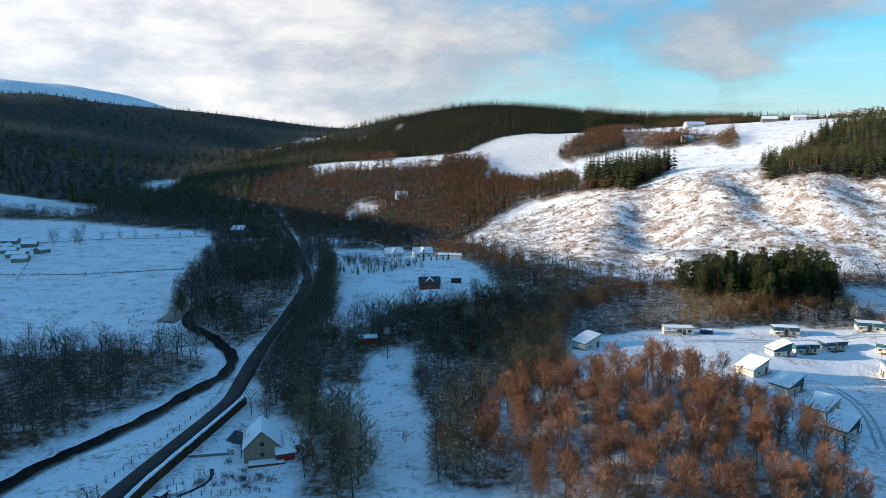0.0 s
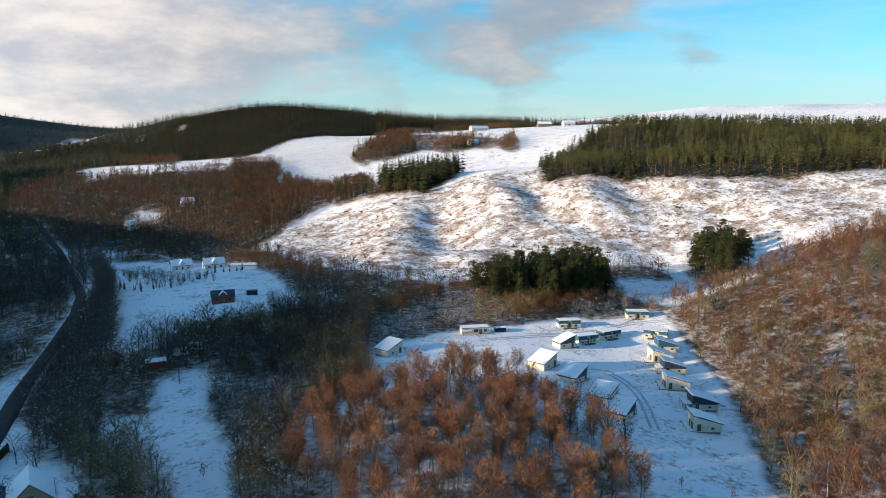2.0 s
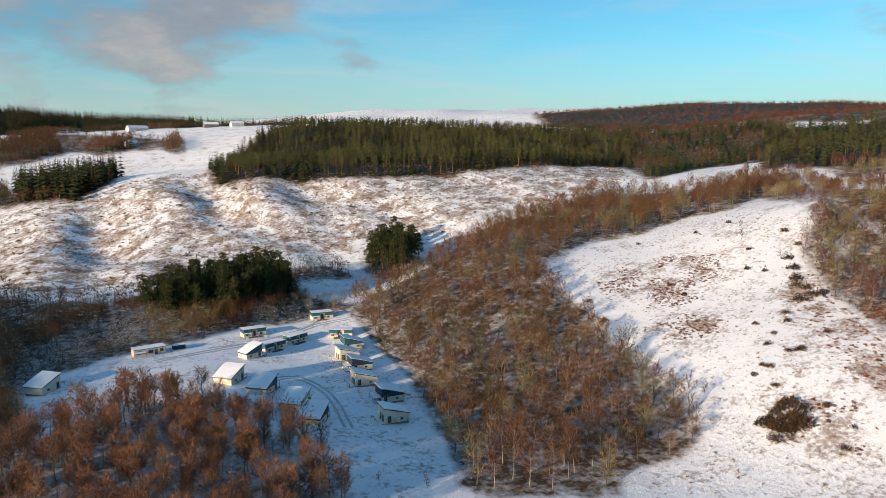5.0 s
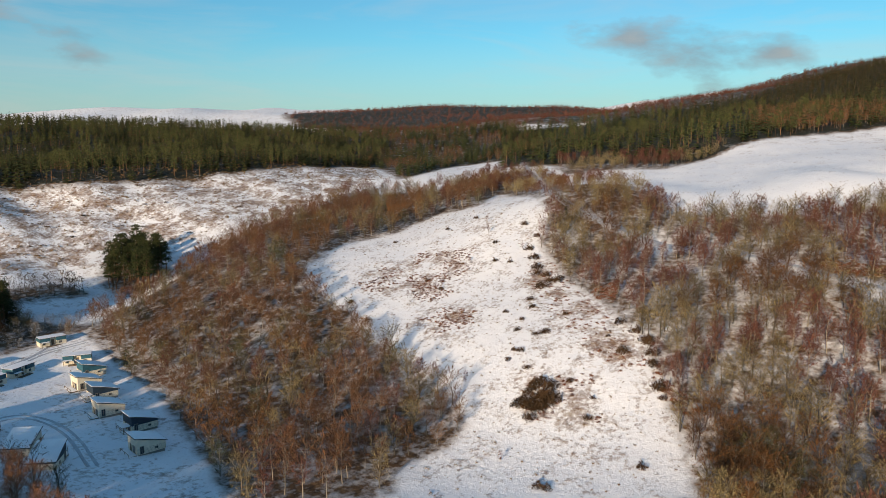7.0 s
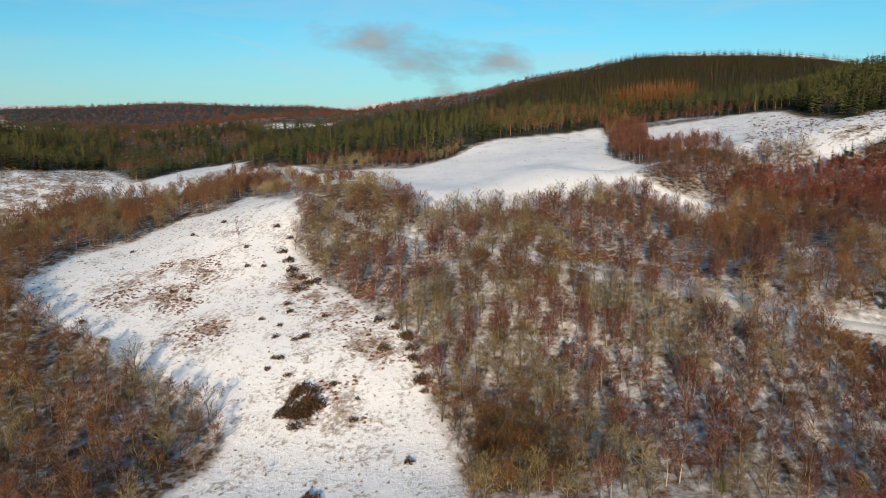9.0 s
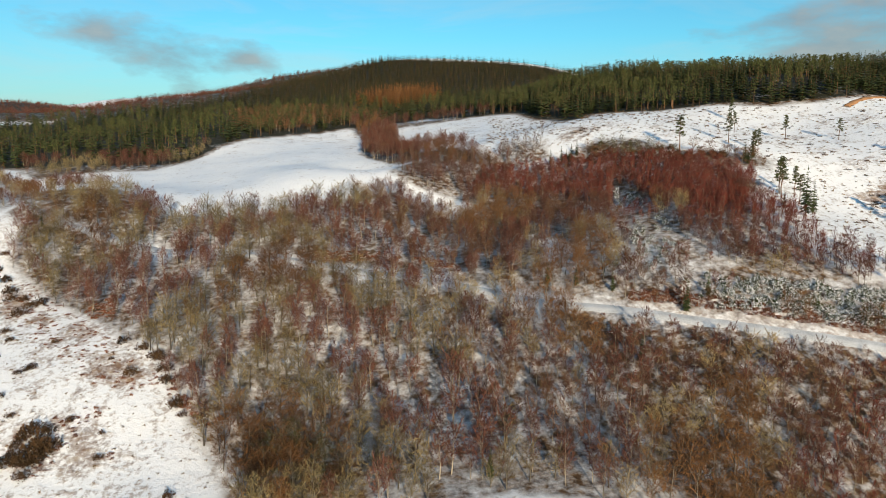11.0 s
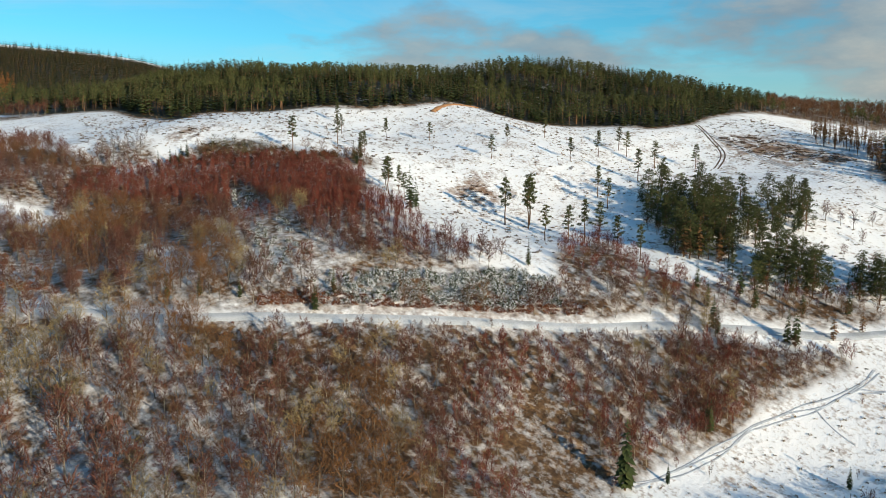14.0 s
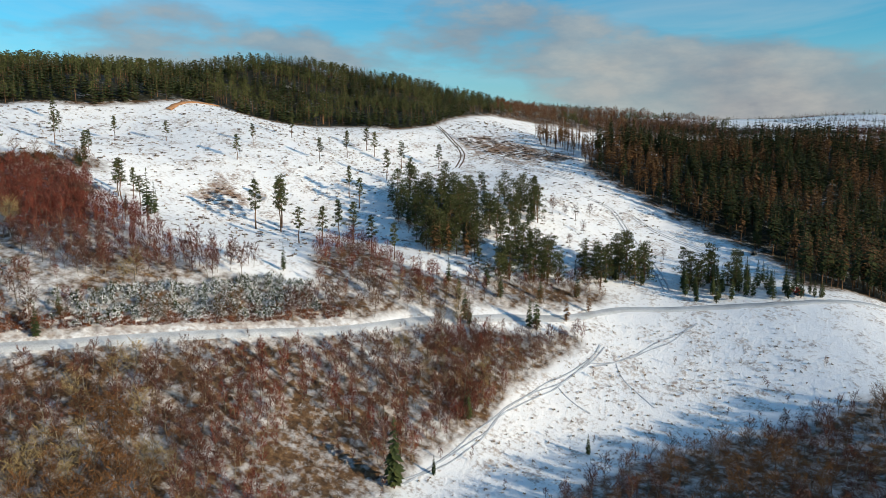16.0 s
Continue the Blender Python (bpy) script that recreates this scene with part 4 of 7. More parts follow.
def pine(seed, tall, wide, clumps, tufts, bare=0.45, full=1.0):
    """A Scots pine: a long bare trunk, crooked limbs and flat clumps of needles."""
    rng = np.random.RandomState(seed)
    k = np.linspace(0, 1, 5)
    bend = rng.normal(size=(5, 2)) * 0.01 * tall
    bend[0] = 0
    trunk = np.c_[bend, tall * 0.95 * k - 0.3]
    parts = [tube(trunk[::2] if tufts < 20 else trunk, 0.015 * tall * (1.08 - (k[::2] if tufts < 20 else k)), 3 if tufts < 20 else 5)]
    tri = []
    for i in range(clumps):
        h = bare + (1 - bare) * ((i + 0.6 * rng.rand()) / clumps)
        at0 = np.array([np.interp(h * 0.97, k, trunk[:, c]) for c in range(3)])
        a = i * 2.4 + rng.rand()
        reach = wide * (1.08 - 0.75 * ((h - bare) / (1 - bare)) ** 1.6) * (0.35 + 0.65 * rng.rand())
        c = at0 + np.array([math.cos(a) * reach, math.sin(a) * reach, 0.25 * reach])
        if tufts > 20:
            parts.append(tube(np.array([at0, (at0 + c) / 2 + [0, 0, -0.1], c]), [0.006 * tall, 0.004 * tall, 0.002 * tall], 3))
        size = (np.array([0.50, 0.50, 0.24]) if tufts > 20 else np.array([0.62, 0.62, 0.34])) * wide * (0.55 + 0.35 * rng.rand()) * full
        p = unit(rng.normal(size=(tufts, 3))) * (0.55 + 0.5 * rng.rand(tufts, 1)) * size + c
        way = unit(p - c + np.array([0, 0, 0.5]) + rng.normal(size=(tufts, 3)) * 0.4)
        tri.append(slivers(p, way, (0.040 if tufts > 20 else 0.075) * tall * (0.6 + 0.6 * rng.rand(tufts)), (0.015 if tufts > 20 else 0.036) * tall * (0.7 + 0.6 * rng.rand(tufts)), rng))
    return joined(parts), joined(tri)


def bush(seed, tall, wide, n, blade=0.3, n_stems=5):
    """A low dome of stems and leaves."""
    rng = np.random.RandomState(seed)
    p = unit(np.abs(rng.normal(size=(n, 3))) * np.sign(rng.normal(size=(n, 3)) + np.array([0, 0, 9])))
    lump = 0.75 + 0.25 * np.sin(3 * np.arctan2(p[:, 1], p[:, 0]) + seed)[:, None]
    q = p * (0.35 + 0.65 * rng.rand(n, 1) ** 0.5) * lump * np.array([wide, wide, tall])
    way = unit(p + rng.normal(size=(n, 3)) * 0.6 + np.array([0, 0, 0.3]))
    leaf = slivers(q, way, blade * (0.6 + 0.8 * rng.rand(n)), blade * 0.55 * (0.6 + 0.8 * rng.rand(n)), rng)
    stems = [tube(np.array([[0, 0, -0.2], [math.cos(a) * wide * 0.3, math.sin(a) * wide * 0.3, tall * 0.4], [math.cos(a) * wide * 0.6, math.sin(a) * wide * 0.6, tall * 0.7]]),
                  [0.05, 0.035, 0.015], 3) for a in rng.rand(n_stems) * 6.28]
    return joined(stems), leaf


# kind: variants of (wood, crown) and their two materials
KINDS = {
    "birch": ([bare_tree(10 + i, 10.5, 2.6, 0.66, 18, 1250, 1.0, 0.95, 0.42, 1, 0.52) for i in range(6)], BARK_BIRCH, TWIG_RUST_LIT),
    "grey_birch": ([bare_tree(135 + i, 8.0, 1.5, 0.85, 7, 170, 1.2, 0.8, 0.25) for i in range(4)], BARK_BIRCH, TWIG_ASH),
    "purple_birch": ([bare_tree(30 + i, 8.6, 2.4, 0.80, 9, 400, 1.1, 0.9, 0.30, 1, 0.9) for i in range(5)], BARK_BIRCH, TWIG_PURPLE),
    "crimson_birch": ([bare_tree(36 + i, 8.0, 1.7, 0.9, 7, 220, 1.15, 0.8, 0.20) for i in range(5)], BARK_BIRCH, TWIG_CRIMSON),
    "russet_birch": ([bare_tree(30 + i, 9.0, 3.0, 0.68, 11, 600, 1.0, 0.85, 0.32, 1, 0.85) for i in range(5)], BARK_BIRCH, TWIG_RED),
    "brown_tree": ([bare_tree(50 + i, 9.0, 3.2, 0.62, 12, 600, 1.0, 1.0, 0.24, 1, 0.85) for i in range(5)], BARK, TWIG_BROWN),
    "lichen_tree": ([bare_tree(70 + i, 8.8, 3.4, 0.60, 13, 620, 1.0, 1.2, 0.20, 1, 0.85) for i in range(5)], BARK, TWIG_OLIVE),
    "broad_tree": ([bare_tree(60 + i, 9.5, 4.8, 0.5, 18, 1600, 1.1, 1.3, 0.14, 1, 0.55) for i in range(4)], BARK, TWIG_OLIVE),
    "golden_tree": ([bare_tree(60 + i, 9.5, 4.4, 0.5, 14, 560, 1.1, 1.3, 0.14, 1, 0.95) for i in range(4)], BARK, TWIG_OLIVE),
    "ivy_tree": ([bare_tree(66 + i, 9.0, 3.6, 0.55, 14, 620, 1.1, 1.2, 0.12, 1, 0.95) for i in range(4)], BARK, TWIG_IVY),
    "dark_tree": ([bare_tree(90 + i, 10.5, 3.7, 0.58, 11, 380, 1.05, 1.1, 0.2, 1, 0.9) for i in range(5)], BARK, TWIG_DARK),
    "frosted_shrub": ([bare_tree(110 + i, 4.6, 2.2, 0.6, 6, 190, 1.5, 0.9, 0.02, 3) for i in range(5)], BARK, TWIG_FROST),
    "sapling": ([bare_tree(130 + i, 5.0, 1.1, 0.9, 6, 90, 1.4, 0.7, 0.2) for i in range(4)], BARK, TWIG_PURPLE),
    "far_birch": ([bare_tree(150 + i, 9.5, 3.2, 0.7, 2, 84, 1.6, 1.0, 0.2) for i in range(4)], BARK_BIRCH, TWIG_RED),
    "far_dark": ([bare_tree(170 + i, 11.0, 3.6, 0.6, 2, 56, 1.5, 1.2, 0.2) for i in range(4)], BARK, TWIG_DARK),
    "spruce": ([spruce(200 + i, 15.0, 2.7, 15, 11) for i in range(4)], BARK_PINE, NEEDLE_SPRUCE),
    "far_spruce": ([spruce(220 + i, 15.0, 3.3, 7, 10, 0.5) for i in range(5)], BARK_PINE, NEEDLE_SPRUCE),
    "far_dark_spruce": ([spruce(225 + i, 14.0, 3.1, 7, 10, 0.5, 0.7) for i in range(5)], BARK_PINE, NEEDLE_DIM),
    "pine": ([pine(240 + i, 15.0, 1.9, 17, 60, 0.40) for i in range(6)], BARK_PINE, NEEDLE_PINE),
    "stand_pine": ([pine(245 + i, 15.0, 2.3, 20, 70, 0.34, 1.1) for i in range(5)], BARK_PINE, NEEDLE_DIM),
    "tiny_spruce": ([spruce(230 + i, 10.0, 2.6, 4, 6) for i in range(4)], BARK_PINE, NEEDLE_SPRUCE),
    "tiny_dark_spruce": ([spruce(234 + i, 10.0, 2.6, 4, 6) for i in range(4)], BARK_PINE, NEEDLE_DIM),
    "mid_spruce": ([spruce(205 + i, 15.5, 2.5, 13, 9, 0.6, 0.6, 0.25) for i in range(5)], BARK_PINE, NEEDLE_DIM),
    "mid_larch": ([spruce(285 + i, 15.5, 2.2, 12, 8, 0.8, 0.6, 0.28) for i in range(4)], BARK_PINE, NEEDLE_LARCH),
    "young_pine": ([pine(250 + i, 12.0, 2.9, 24, 70, 0.10, 0.85) for i in range(5)], BARK_PINE, NEEDLE_PINE),
    "far_pine": ([pine(260 + i, 15.0, 1.9, 8, 14, 0.42) for i in range(5)], BARK_PINE, NEEDLE_PINE),
    "far_larch": ([spruce(290 + i, 14.0, 2.5, 7, 9, 0.5) for i in range(3)], BARK_PINE, NEEDLE_GOLD),
    "larch": ([spruce(280 + i, 14.0, 2.3, 13, 9, 0.5) for i in range(3)], BARK_PINE, NEEDLE_LARCH),
    "gorse": ([bush(300 + i, 1.4, 1.5, 300) for i in range(4)], TIMBER, GORSE),
    "far_thicket": ([bush(380 + i, 7.5, 3.8, 52, 1.15, 1) for i in range(4)], BARK, TWIG_PURPLE),
    "far_gloom": ([bush(390 + i, 9.0, 4.4, 46, 1.4, 1) for i in range(4)], BARK, TWIG_GREY_HAZE),
    "grass_tuft": ([bush(360 + i, 0.5, 0.55, 18, 0.38, 1) for i in range(4)], TIMBER, GRASS),
    "brash": ([bush(370 + i, 0.4, 1.5, 44, 0.5) for i in range(4)], TIMBER, BRUSH),
    "bracken": ([bush(320 + i, 0.7, 1.2, 90, 0.35) for i in range(4)], TIMBER, BRACKEN),
    "snowed_evergreen": ([bush(340 + i, 2.2, 1.7, 240, 0.4) for i in range(4)], TIMBER, LEAF_SNOW),
}


def scatter(poly, spacing, seed, clear=(), ways=True, keep=1.0):
    rng = np.random.RandomState(seed)
    xs, ys = [p[0] for p in poly], [p[1] for p in poly]
    X, Y = np.meshgrid(np.arange(min(xs), max(xs), spacing), np.arange(min(ys), max(ys), spacing))
    X, Y = X + (rng.rand(*X.shape) - 0.5) * spacing * 1.1, Y + (rng.rand(*Y.shape) - 0.5) * spacing * 1.1
    ok = inside(poly, X, Y) & (rng.rand(*X.shape) < keep)
    for c in clear:
        ok &= ~inside(c, X, Y)
    if ways:
        for line, wide in WAYS:
            ok &= off_line(line, X, Y) > wide + 0.8
    for hx, hy, r in HOMES:
        ok &= np.hypot(X - hx, Y - hy) > r
    return X[ok], Y[ok]


def stuff(name, kind, x, y, size, label, seed, sink=0.0):
    """One object for a wood that nobody could count."""
    variants, bark, leaf = KINDS[kind]
    rng = np.random.RandomState(seed)
    z = height(x, y) - sink
    which = rng.randint(len(variants), size=len(x))
    vs, fs, mi, n = [], [], [], 0
    for i, two in enumerate(variants):
        sel = np.where(which == i)[0]
        if not len(sel):
            continue
        turn = rng.rand(len(sel)) * 6.28
        s = size[0] + (size[1] - size[0]) * rng.rand(len(sel))
        fat = s * (0.85 + 0.3 * rng.rand(len(sel)))
        c, sn = np.cos(turn), np.sin(turn)
        for m, (v, f) in enumerate(two):
            X = (v[None, :, 0] * c[:, None] - v[None, :, 1] * sn[:, None]) * fat[:, None] + x[sel][:, None]
            Y = (v[None, :, 0] * sn[:, None] + v[None, :, 1] * c[:, None]) * fat[:, None] + y[sel][:, None]
            Z = v[None, :, 2] * s[:, None] + z[sel][:, None]
            vs.append(np.stack([X, Y, Z], -1).reshape(-1, 3))
            fs.append((f[None] + (n + np.arange(len(sel)) * len(v))[:, None, None]).reshape(-1, 3))
            mi.append(np.full(len(sel) * len(f), m))
            n += len(sel) * len(v)
    if not vs:
        return None
    return tagged(new(name, mesh_of(name, np.concatenate(vs), np.concatenate(fs), [bark, leaf], np.concatenate(mi))), label, "trees", kind="stuff")


STOCK = {}


def tree(name, kind, x, y, size, label, category, group, seed):
    """One countable tree or bush: trunk and crown under a thing."""
    variants, bark, leaf = KINDS[kind]
    i = seed % len(variants)
    if (kind, i) not in STOCK:
        w, c = variants[i]
        STOCK[kind, i] = (mesh_of(kind + "_trunk", *w, [bark]), mesh_of(kind + "_crown", *c, [leaf]))
    rng = np.random.RandomState(seed)
    thing = tagged(new(name), label, category, group)
    thing.matrix_basis = pose(x, y, float(height(x, y)) - 0.05, 0, 0, rng.rand() * 360) @ Matrix.Diagonal((size * (0.88 + 0.24 * rng.rand()), size * (0.88 + 0.24 * rng.rand()), size, 1))
    low = kind in ("gorse", "bracken", "snowed_evergreen", "frosted_shrub")
    for part_name, me in zip(("stem", "foliage") if low else ("trunk", "crown"), STOCK[kind, i]):
        ob = new(part_name, me)
        ob.parent = thing
    return thing


def grove(name, kind, poly, spacing, size, label, category, seed, clear=(), keep=1.0, most=300):
    """Countable trees over a piece of the plan; what goes past the limit becomes stuff."""
    x, y = scatter(poly, spacing, seed, clear, keep=keep)
    rng = np.random.RandomState(seed + 1)
    order = rng.permutation(len(x))
    for n, i in enumerate(order[:most]):
        tree(name, kind, x[i], y[i], size[0] + (size[1] - size[0]) * rng.rand(), label, category, category + "s of the " + name + " grove", int(rng.randint(1 << 30)))
    rest = order[most:]
    if len(rest):
        stuff(name + "_wood", kind, x[rest], y[rest], size, label, seed + 2)


def wood_of(poly, spacing, mixture, seed, clear=(), keep=1.0):
    """Stuff over a piece of the plan: mixture rows are share, name, kind, size, label. The kinds keep together in drifts."""
    x, y = scatter(poly, spacing, seed, clear, keep=keep)
    rng = np.random.RandomState(seed + 5)
    drift = 0.5 + 0.28 * np.sin(x / 13.0 + 2 * np.sin(y / 17.0 + seed)) + 0.22 * np.sin(y / 11.0 + seed * 1.7) + 0.30 * (rng.rand(len(x)) - 0.5)
    rank = np.argsort(np.argsort(drift)) / max(1, len(x))
    lo = 0.0
    total = sum(m[0] for m in mixture)
    for n, (share, name, kind, size, label) in enumerate(mixture):
        sel = (rank >= lo) & (rank < lo + share / total)
        lo += share / total
        if sel.any():
            stuff(name, kind, x[sel], y[sel], size, label, seed + 11 * n)


# homes to keep clear of trees: place and radius
HOMES = [(115, 156, 8), (125, 170, 8), (126, 185, 8), (133, 197, 8), (135, 207, 8), (143, 215, 8), (142, 226, 8), (151, 247, 9), (119, 243, 9), (129, 230, 8), (118, 227, 8),
         (106, 223, 8), (82, 242, 9), (91, 202, 7), (95, 189, 7), (98, 175, 7), (95, 163, 7), (47, 231, 8), (-42, 158, 13), (-6, 311, 12), (-29, 249, 7)]

wood_of(RIVER_WOOD, 4.7, [(2.6, "riverside_wood", "dark_tree", (0.6, 1.15), "bare dark riverside trees with frosted branches"), (1, "riverside_scrub", "frosted_shrub", (0.8, 1.3), "frosted bare scrub along the river")], 1)
wood_of(ROAD_WOOD, 5.0, [(1.2, "roadside_ivied_trees", "ivy_tree", (0.8, 1.2), "dark ivy-covered trees by the road"), (3, "roadside_wood", "dark_tree", (0.75, 1.3), "dark bare trees crowding the road"), (1, "roadside_scrub", "frosted_shrub", (0.8, 1.2), "frosted scrub under dark trees")], 2, (ROAD_CLEAR,))
wood_of(ROAD_VERGE, 4.2, [(1, "verge_trees", "dark_tree", (0.8, 1.25), "dark bare trees on the road verge")], 3)
wood_of(MID_WOOD, 3.9, [(3, "mixed_wood", "dark_tree", (0.75, 1.1), "dark bare mixed trees with frost"), (1, "brown_wood", "brown_tree", (0.8, 1.1), "brown bare trees"), (0.6, "lichened_wood", "golden_tree", (0.8, 1.15), "lichen-covered golden bare trees"), (1.0, "ivied_wood", "ivy_tree", (0.8, 1.2), "dark ivy-covered trees"), (1, "frosted_scrub", "frosted_shrub", (0.8, 1.2), "frosted scrub")], 4)
wood_of(SCRUB, 3.8, [(1, "clearing_scrub", "frosted_shrub", (0.8, 1.4), "frosted grey scrub beside the clearing"), (1.6, "clearing_trees", "dark_tree", (0.6, 1.0), "dark bare trees"), (0.7, "clearing_golden_trees", "golden_tree", (0.6, 0.95), "golden lichened trees"), (0.7, "ivied_trees", "ivy_tree", (0.7, 1.05), "dark ivy-covered trees beside the clearing"), (1, "brown_trees", "brown_tree", (0.7, 1.0), "brown bare trees")], 6)
wood_of(NORTH_SCRUB, 4.0, [(1.6, "frosted_thicket", "frosted_shrub", (0.8, 1.4), "frost-whitened thicket behind the chalets"), (1, "brown_thicket", "brown_tree", (0.6, 0.9), "brown bare trees"), (0.5, "lichened_thicket", "golden_tree", (0.6, 0.9), "lichen-covered bare trees")], 7)
wood_of(DARK_WOOD, 4.6, [(2, "dark_wood", "far_dark", (0.6, 0.9), "dark bare wood at the foot of the brae"), (1, "brown_edge_wood", "brown_tree", (0.6, 0.9), "brown bare trees at the foot of the brae")], 8)
wood_of(BROWN_WOOD, 6.4, [(1, "hill_birches", "far_birch", (0.9, 1.2), "russet birch wood on the hillside"), (0.25, "hill_dark_trees", "far_dark", (0.7, 1.0), "dark bare trees on the hillside"), (0.12, "hill_pines", "far_pine", (0.7, 1.0), "dark pines among birches")], 9, (HILL_FIELD, BROWN_CLEAR_A, BROWN_CLEAR_B, BROWN_CLEAR_C))
wood_of(GLEN_WOOD, 9.5, [(0.7, "glen_wood", "far_dark", (0.9, 1.3), "dark wood down the glen"), (1, "glen_conifers", "far_spruce", (0.9, 1.3), "dark conifers down the glen")], 10, (LEFT_FIELD, LEFT_FIELD_B, BROWN_CLEAR_A))
wood_of(CONIF_TOP, 6.2, [(1, "hilltop_forest", "tiny_dark_spruce", (1.0, 1.45), "dark green conifer plantation over the hilltop")], 11, (HILL_FIELD, QUARRY))
wood_of(FARM_RIDGE, 6.5, [(1, "farm_ridge_conifers", "tiny_spruce", (1.0, 1.6), "dark conifers behind the hill farm"), (0.6, "farm_ridge_birches", "far_thicket", (0.8, 1.2), "brown bare trees behind the hill farm")], 59)
wood_of(FARM_SKYLINE, 5.5, [(1.4, "farm_skyline_conifers", "tiny_dark_spruce", (0.8, 1.5), "dark conifers along the skyline behind the hill farm"), (0.6, "farm_skyline_trees", "far_birch", (0.7, 1.1), "brown bare trees along the skyline behind the hill farm")], 86)
wood_of(CONIF_STRIP, 5.5, [(1, "ridge_forest", "tiny_dark_spruce", (1.3, 1.9), "dark conifers along the ridge")], 12)
wood_of(CONIF_BLOCK, 5.0, [(1, "conifer_block", "far_spruce", (0.95, 1.35), "block of young dark green conifers")], 13)
wood_of(PLANTATION, 7.2, [(0.4, "brae_plantation", "far_pine", (0.7, 1.0), "dark pine plantation above the brae"), (0.5, "brae_spruces", "far_dark_spruce", (0.75, 1.1), "dark spruce plantation above the brae")], 14)
wood_of(CHALET_SLOPE, 5.5, [(1.3, "slope_birches", "russet_birch", (0.75, 1.3), "russet birches on the snowy bank"), (0.9, "slope_purple_birches", "purple_birch", (0.75, 1.25), "purple-brown birches on the snowy bank"), (0.8, "slope_lichened_trees", "lichen_tree", (0.7, 1.35), "lichen-covered golden bare trees on the bank"), (0.3, "slope_ivied_trees", "ivy_tree", (0.6, 1.1), "dark ivy-covered trees on the bank"), (1.4, "slope_brown_trees", "brown_tree", (0.65, 1.25), "brown bare trees on the bank")], 15)
SPUR_NORTH, SPUR_SOUTH = [(60, -45), (420, 10), (420, 200), (60, 200)], [(60, -45), (420, 10), (420, -260), (60, -260)]
SPUR_CLEAR = (TRACK_GAP, RED_BIRCH, RED_BIRCH_B, RED_BIRCH_C, RED_BIRCH_D, EVERGREENS, EVERGREENS_B, SNOWY_BANK, SNOWY_BANK_B, FIELD_GLADE, *GLADES)
wood_of(SPUR_WOOD, 4.9, [(0.7, "hazel_wood", "brown_tree", (0.75, 1.2), "thin brown bare trees over snow and leaf litter"), (1.7, "lichened_hazels", "lichen_tree", (0.7, 1.25), "pale lichen-covered bare trees over snow"), (1.3, "young_birches", "purple_birch", (0.85, 1.35), "purple-brown young birches"), (0.4, "birch_saplings", "sapling", (0.7, 1.2), "thin birch saplings over snow")], 16, (SPUR_SOUTH, *SPUR_CLEAR))
wood_of(SPUR_WOOD, 4.3, [(1.0, "hazel_wood", "brown_tree", (0.7, 1.15), "brown bare trees over snow and leaf litter"), (0.55, "lichened_hazels", "lichen_tree", (0.65, 1.0), "lichen-covered bare trees over snow"), (1.3, "young_birches", "purple_birch", (0.75, 1.2), "purple-brown young birches"), (0.7, "russet_birches", "russet_birch", (0.6, 0.95), "russet birches over snow"), (0.3, "birch_saplings", "sapling", (0.7, 1.2), "thin birch saplings over snow")], 17, (SPUR_NORTH, *SPUR_CLEAR))
wood_of(RED_BIRCH, 2.35, [(1, "red_birch_thicket", "crimson_birch", (0.6, 0.95), "dense purple-red young birch thicket")], 17, (SNOWY_BANK, SNOWY_BANK_B))
wood_of(THICKET_TOP, 3.4, [(1, "thicket_edge_scrub", "ivy_tree", (0.3, 0.5), "dark green scrub along the top of the birch thicket"), (1, "thicket_edge_gorse", "gorse", (1.2, 2.2), "dark gorse along the top of the birch thicket"), (0.8, "thicket_edge_birches", "brown_tree", (0.4, 0.8), "brown bare trees along the top of the birch thicket"), (0.25, "thicket_edge_spruces", "spruce", (0.3, 0.6), "young dark spruces along the top of the birch thicket")], 88)
wood_of(BIRCH_STAND, 5.2, [(1, "grey_birches", "grey_birch", (0.8, 1.25), "pale grey bare birches on the snowy clearfell")], 89)
for n, piece in enumerate((SNOWY_BANK, SNOWY_BANK_B)):
    wood_of(piece, 2.9, [(1, "snowed_evergreens", "snowed_evergreen", (0.5, 0.9), "evergreen shrubs white with snow on the bank"), (0.5, "bank_birches", "crimson_birch", (0.4, 0.7), "low purple-red birches on the snowy bank")], 90 + n, keep=0.7)
wood_of(FIELD_GLADE, 3.0, [(1, "glade_frosted_scrub", "frosted_shrub", (0.3, 0.6), "low frosted scrub in the snowy glade"), (0.5, "glade_saplings", "sapling", (0.4, 0.7), "thin bare saplings in the snowy glade")], 92, keep=0.5)
wood_of(RED_BIRCH_B, 2.8, [(1.3, "red_birch_bank", "crimson_birch", (0.55, 0.95), "purple-red young birches on the snowy bank"), (0.6, "purple_birch_bank", "purple_birch", (0.5, 0.85), "purple birches on the snowy bank")], 61)
wood_of(RED_BIRCH_C, 3.6, [(1, "red_birch_bank", "crimson_birch", (0.55, 0.95), "purple-red young birches below the clearfell"), (0.2, "brown_bank_trees", "brown_tree", (0.4, 0.65), "low brown trees below the clearfell")], 62)
wood_of(RED_BIRCH_D, 3.2, [(1, "red_birch_slope", "crimson_birch", (0.6, 1.0), "purple-red young birches below the track"), (0.8, "brown_birch_slope", "purple_birch", (0.6, 1.0), "purple-brown birches below the track"), (0.15, "lichened_slope", "lichen_tree", (0.5, 0.8), "pale lichened trees below the track")], 76, (TRACK_GAP, FIELD_GLADE))
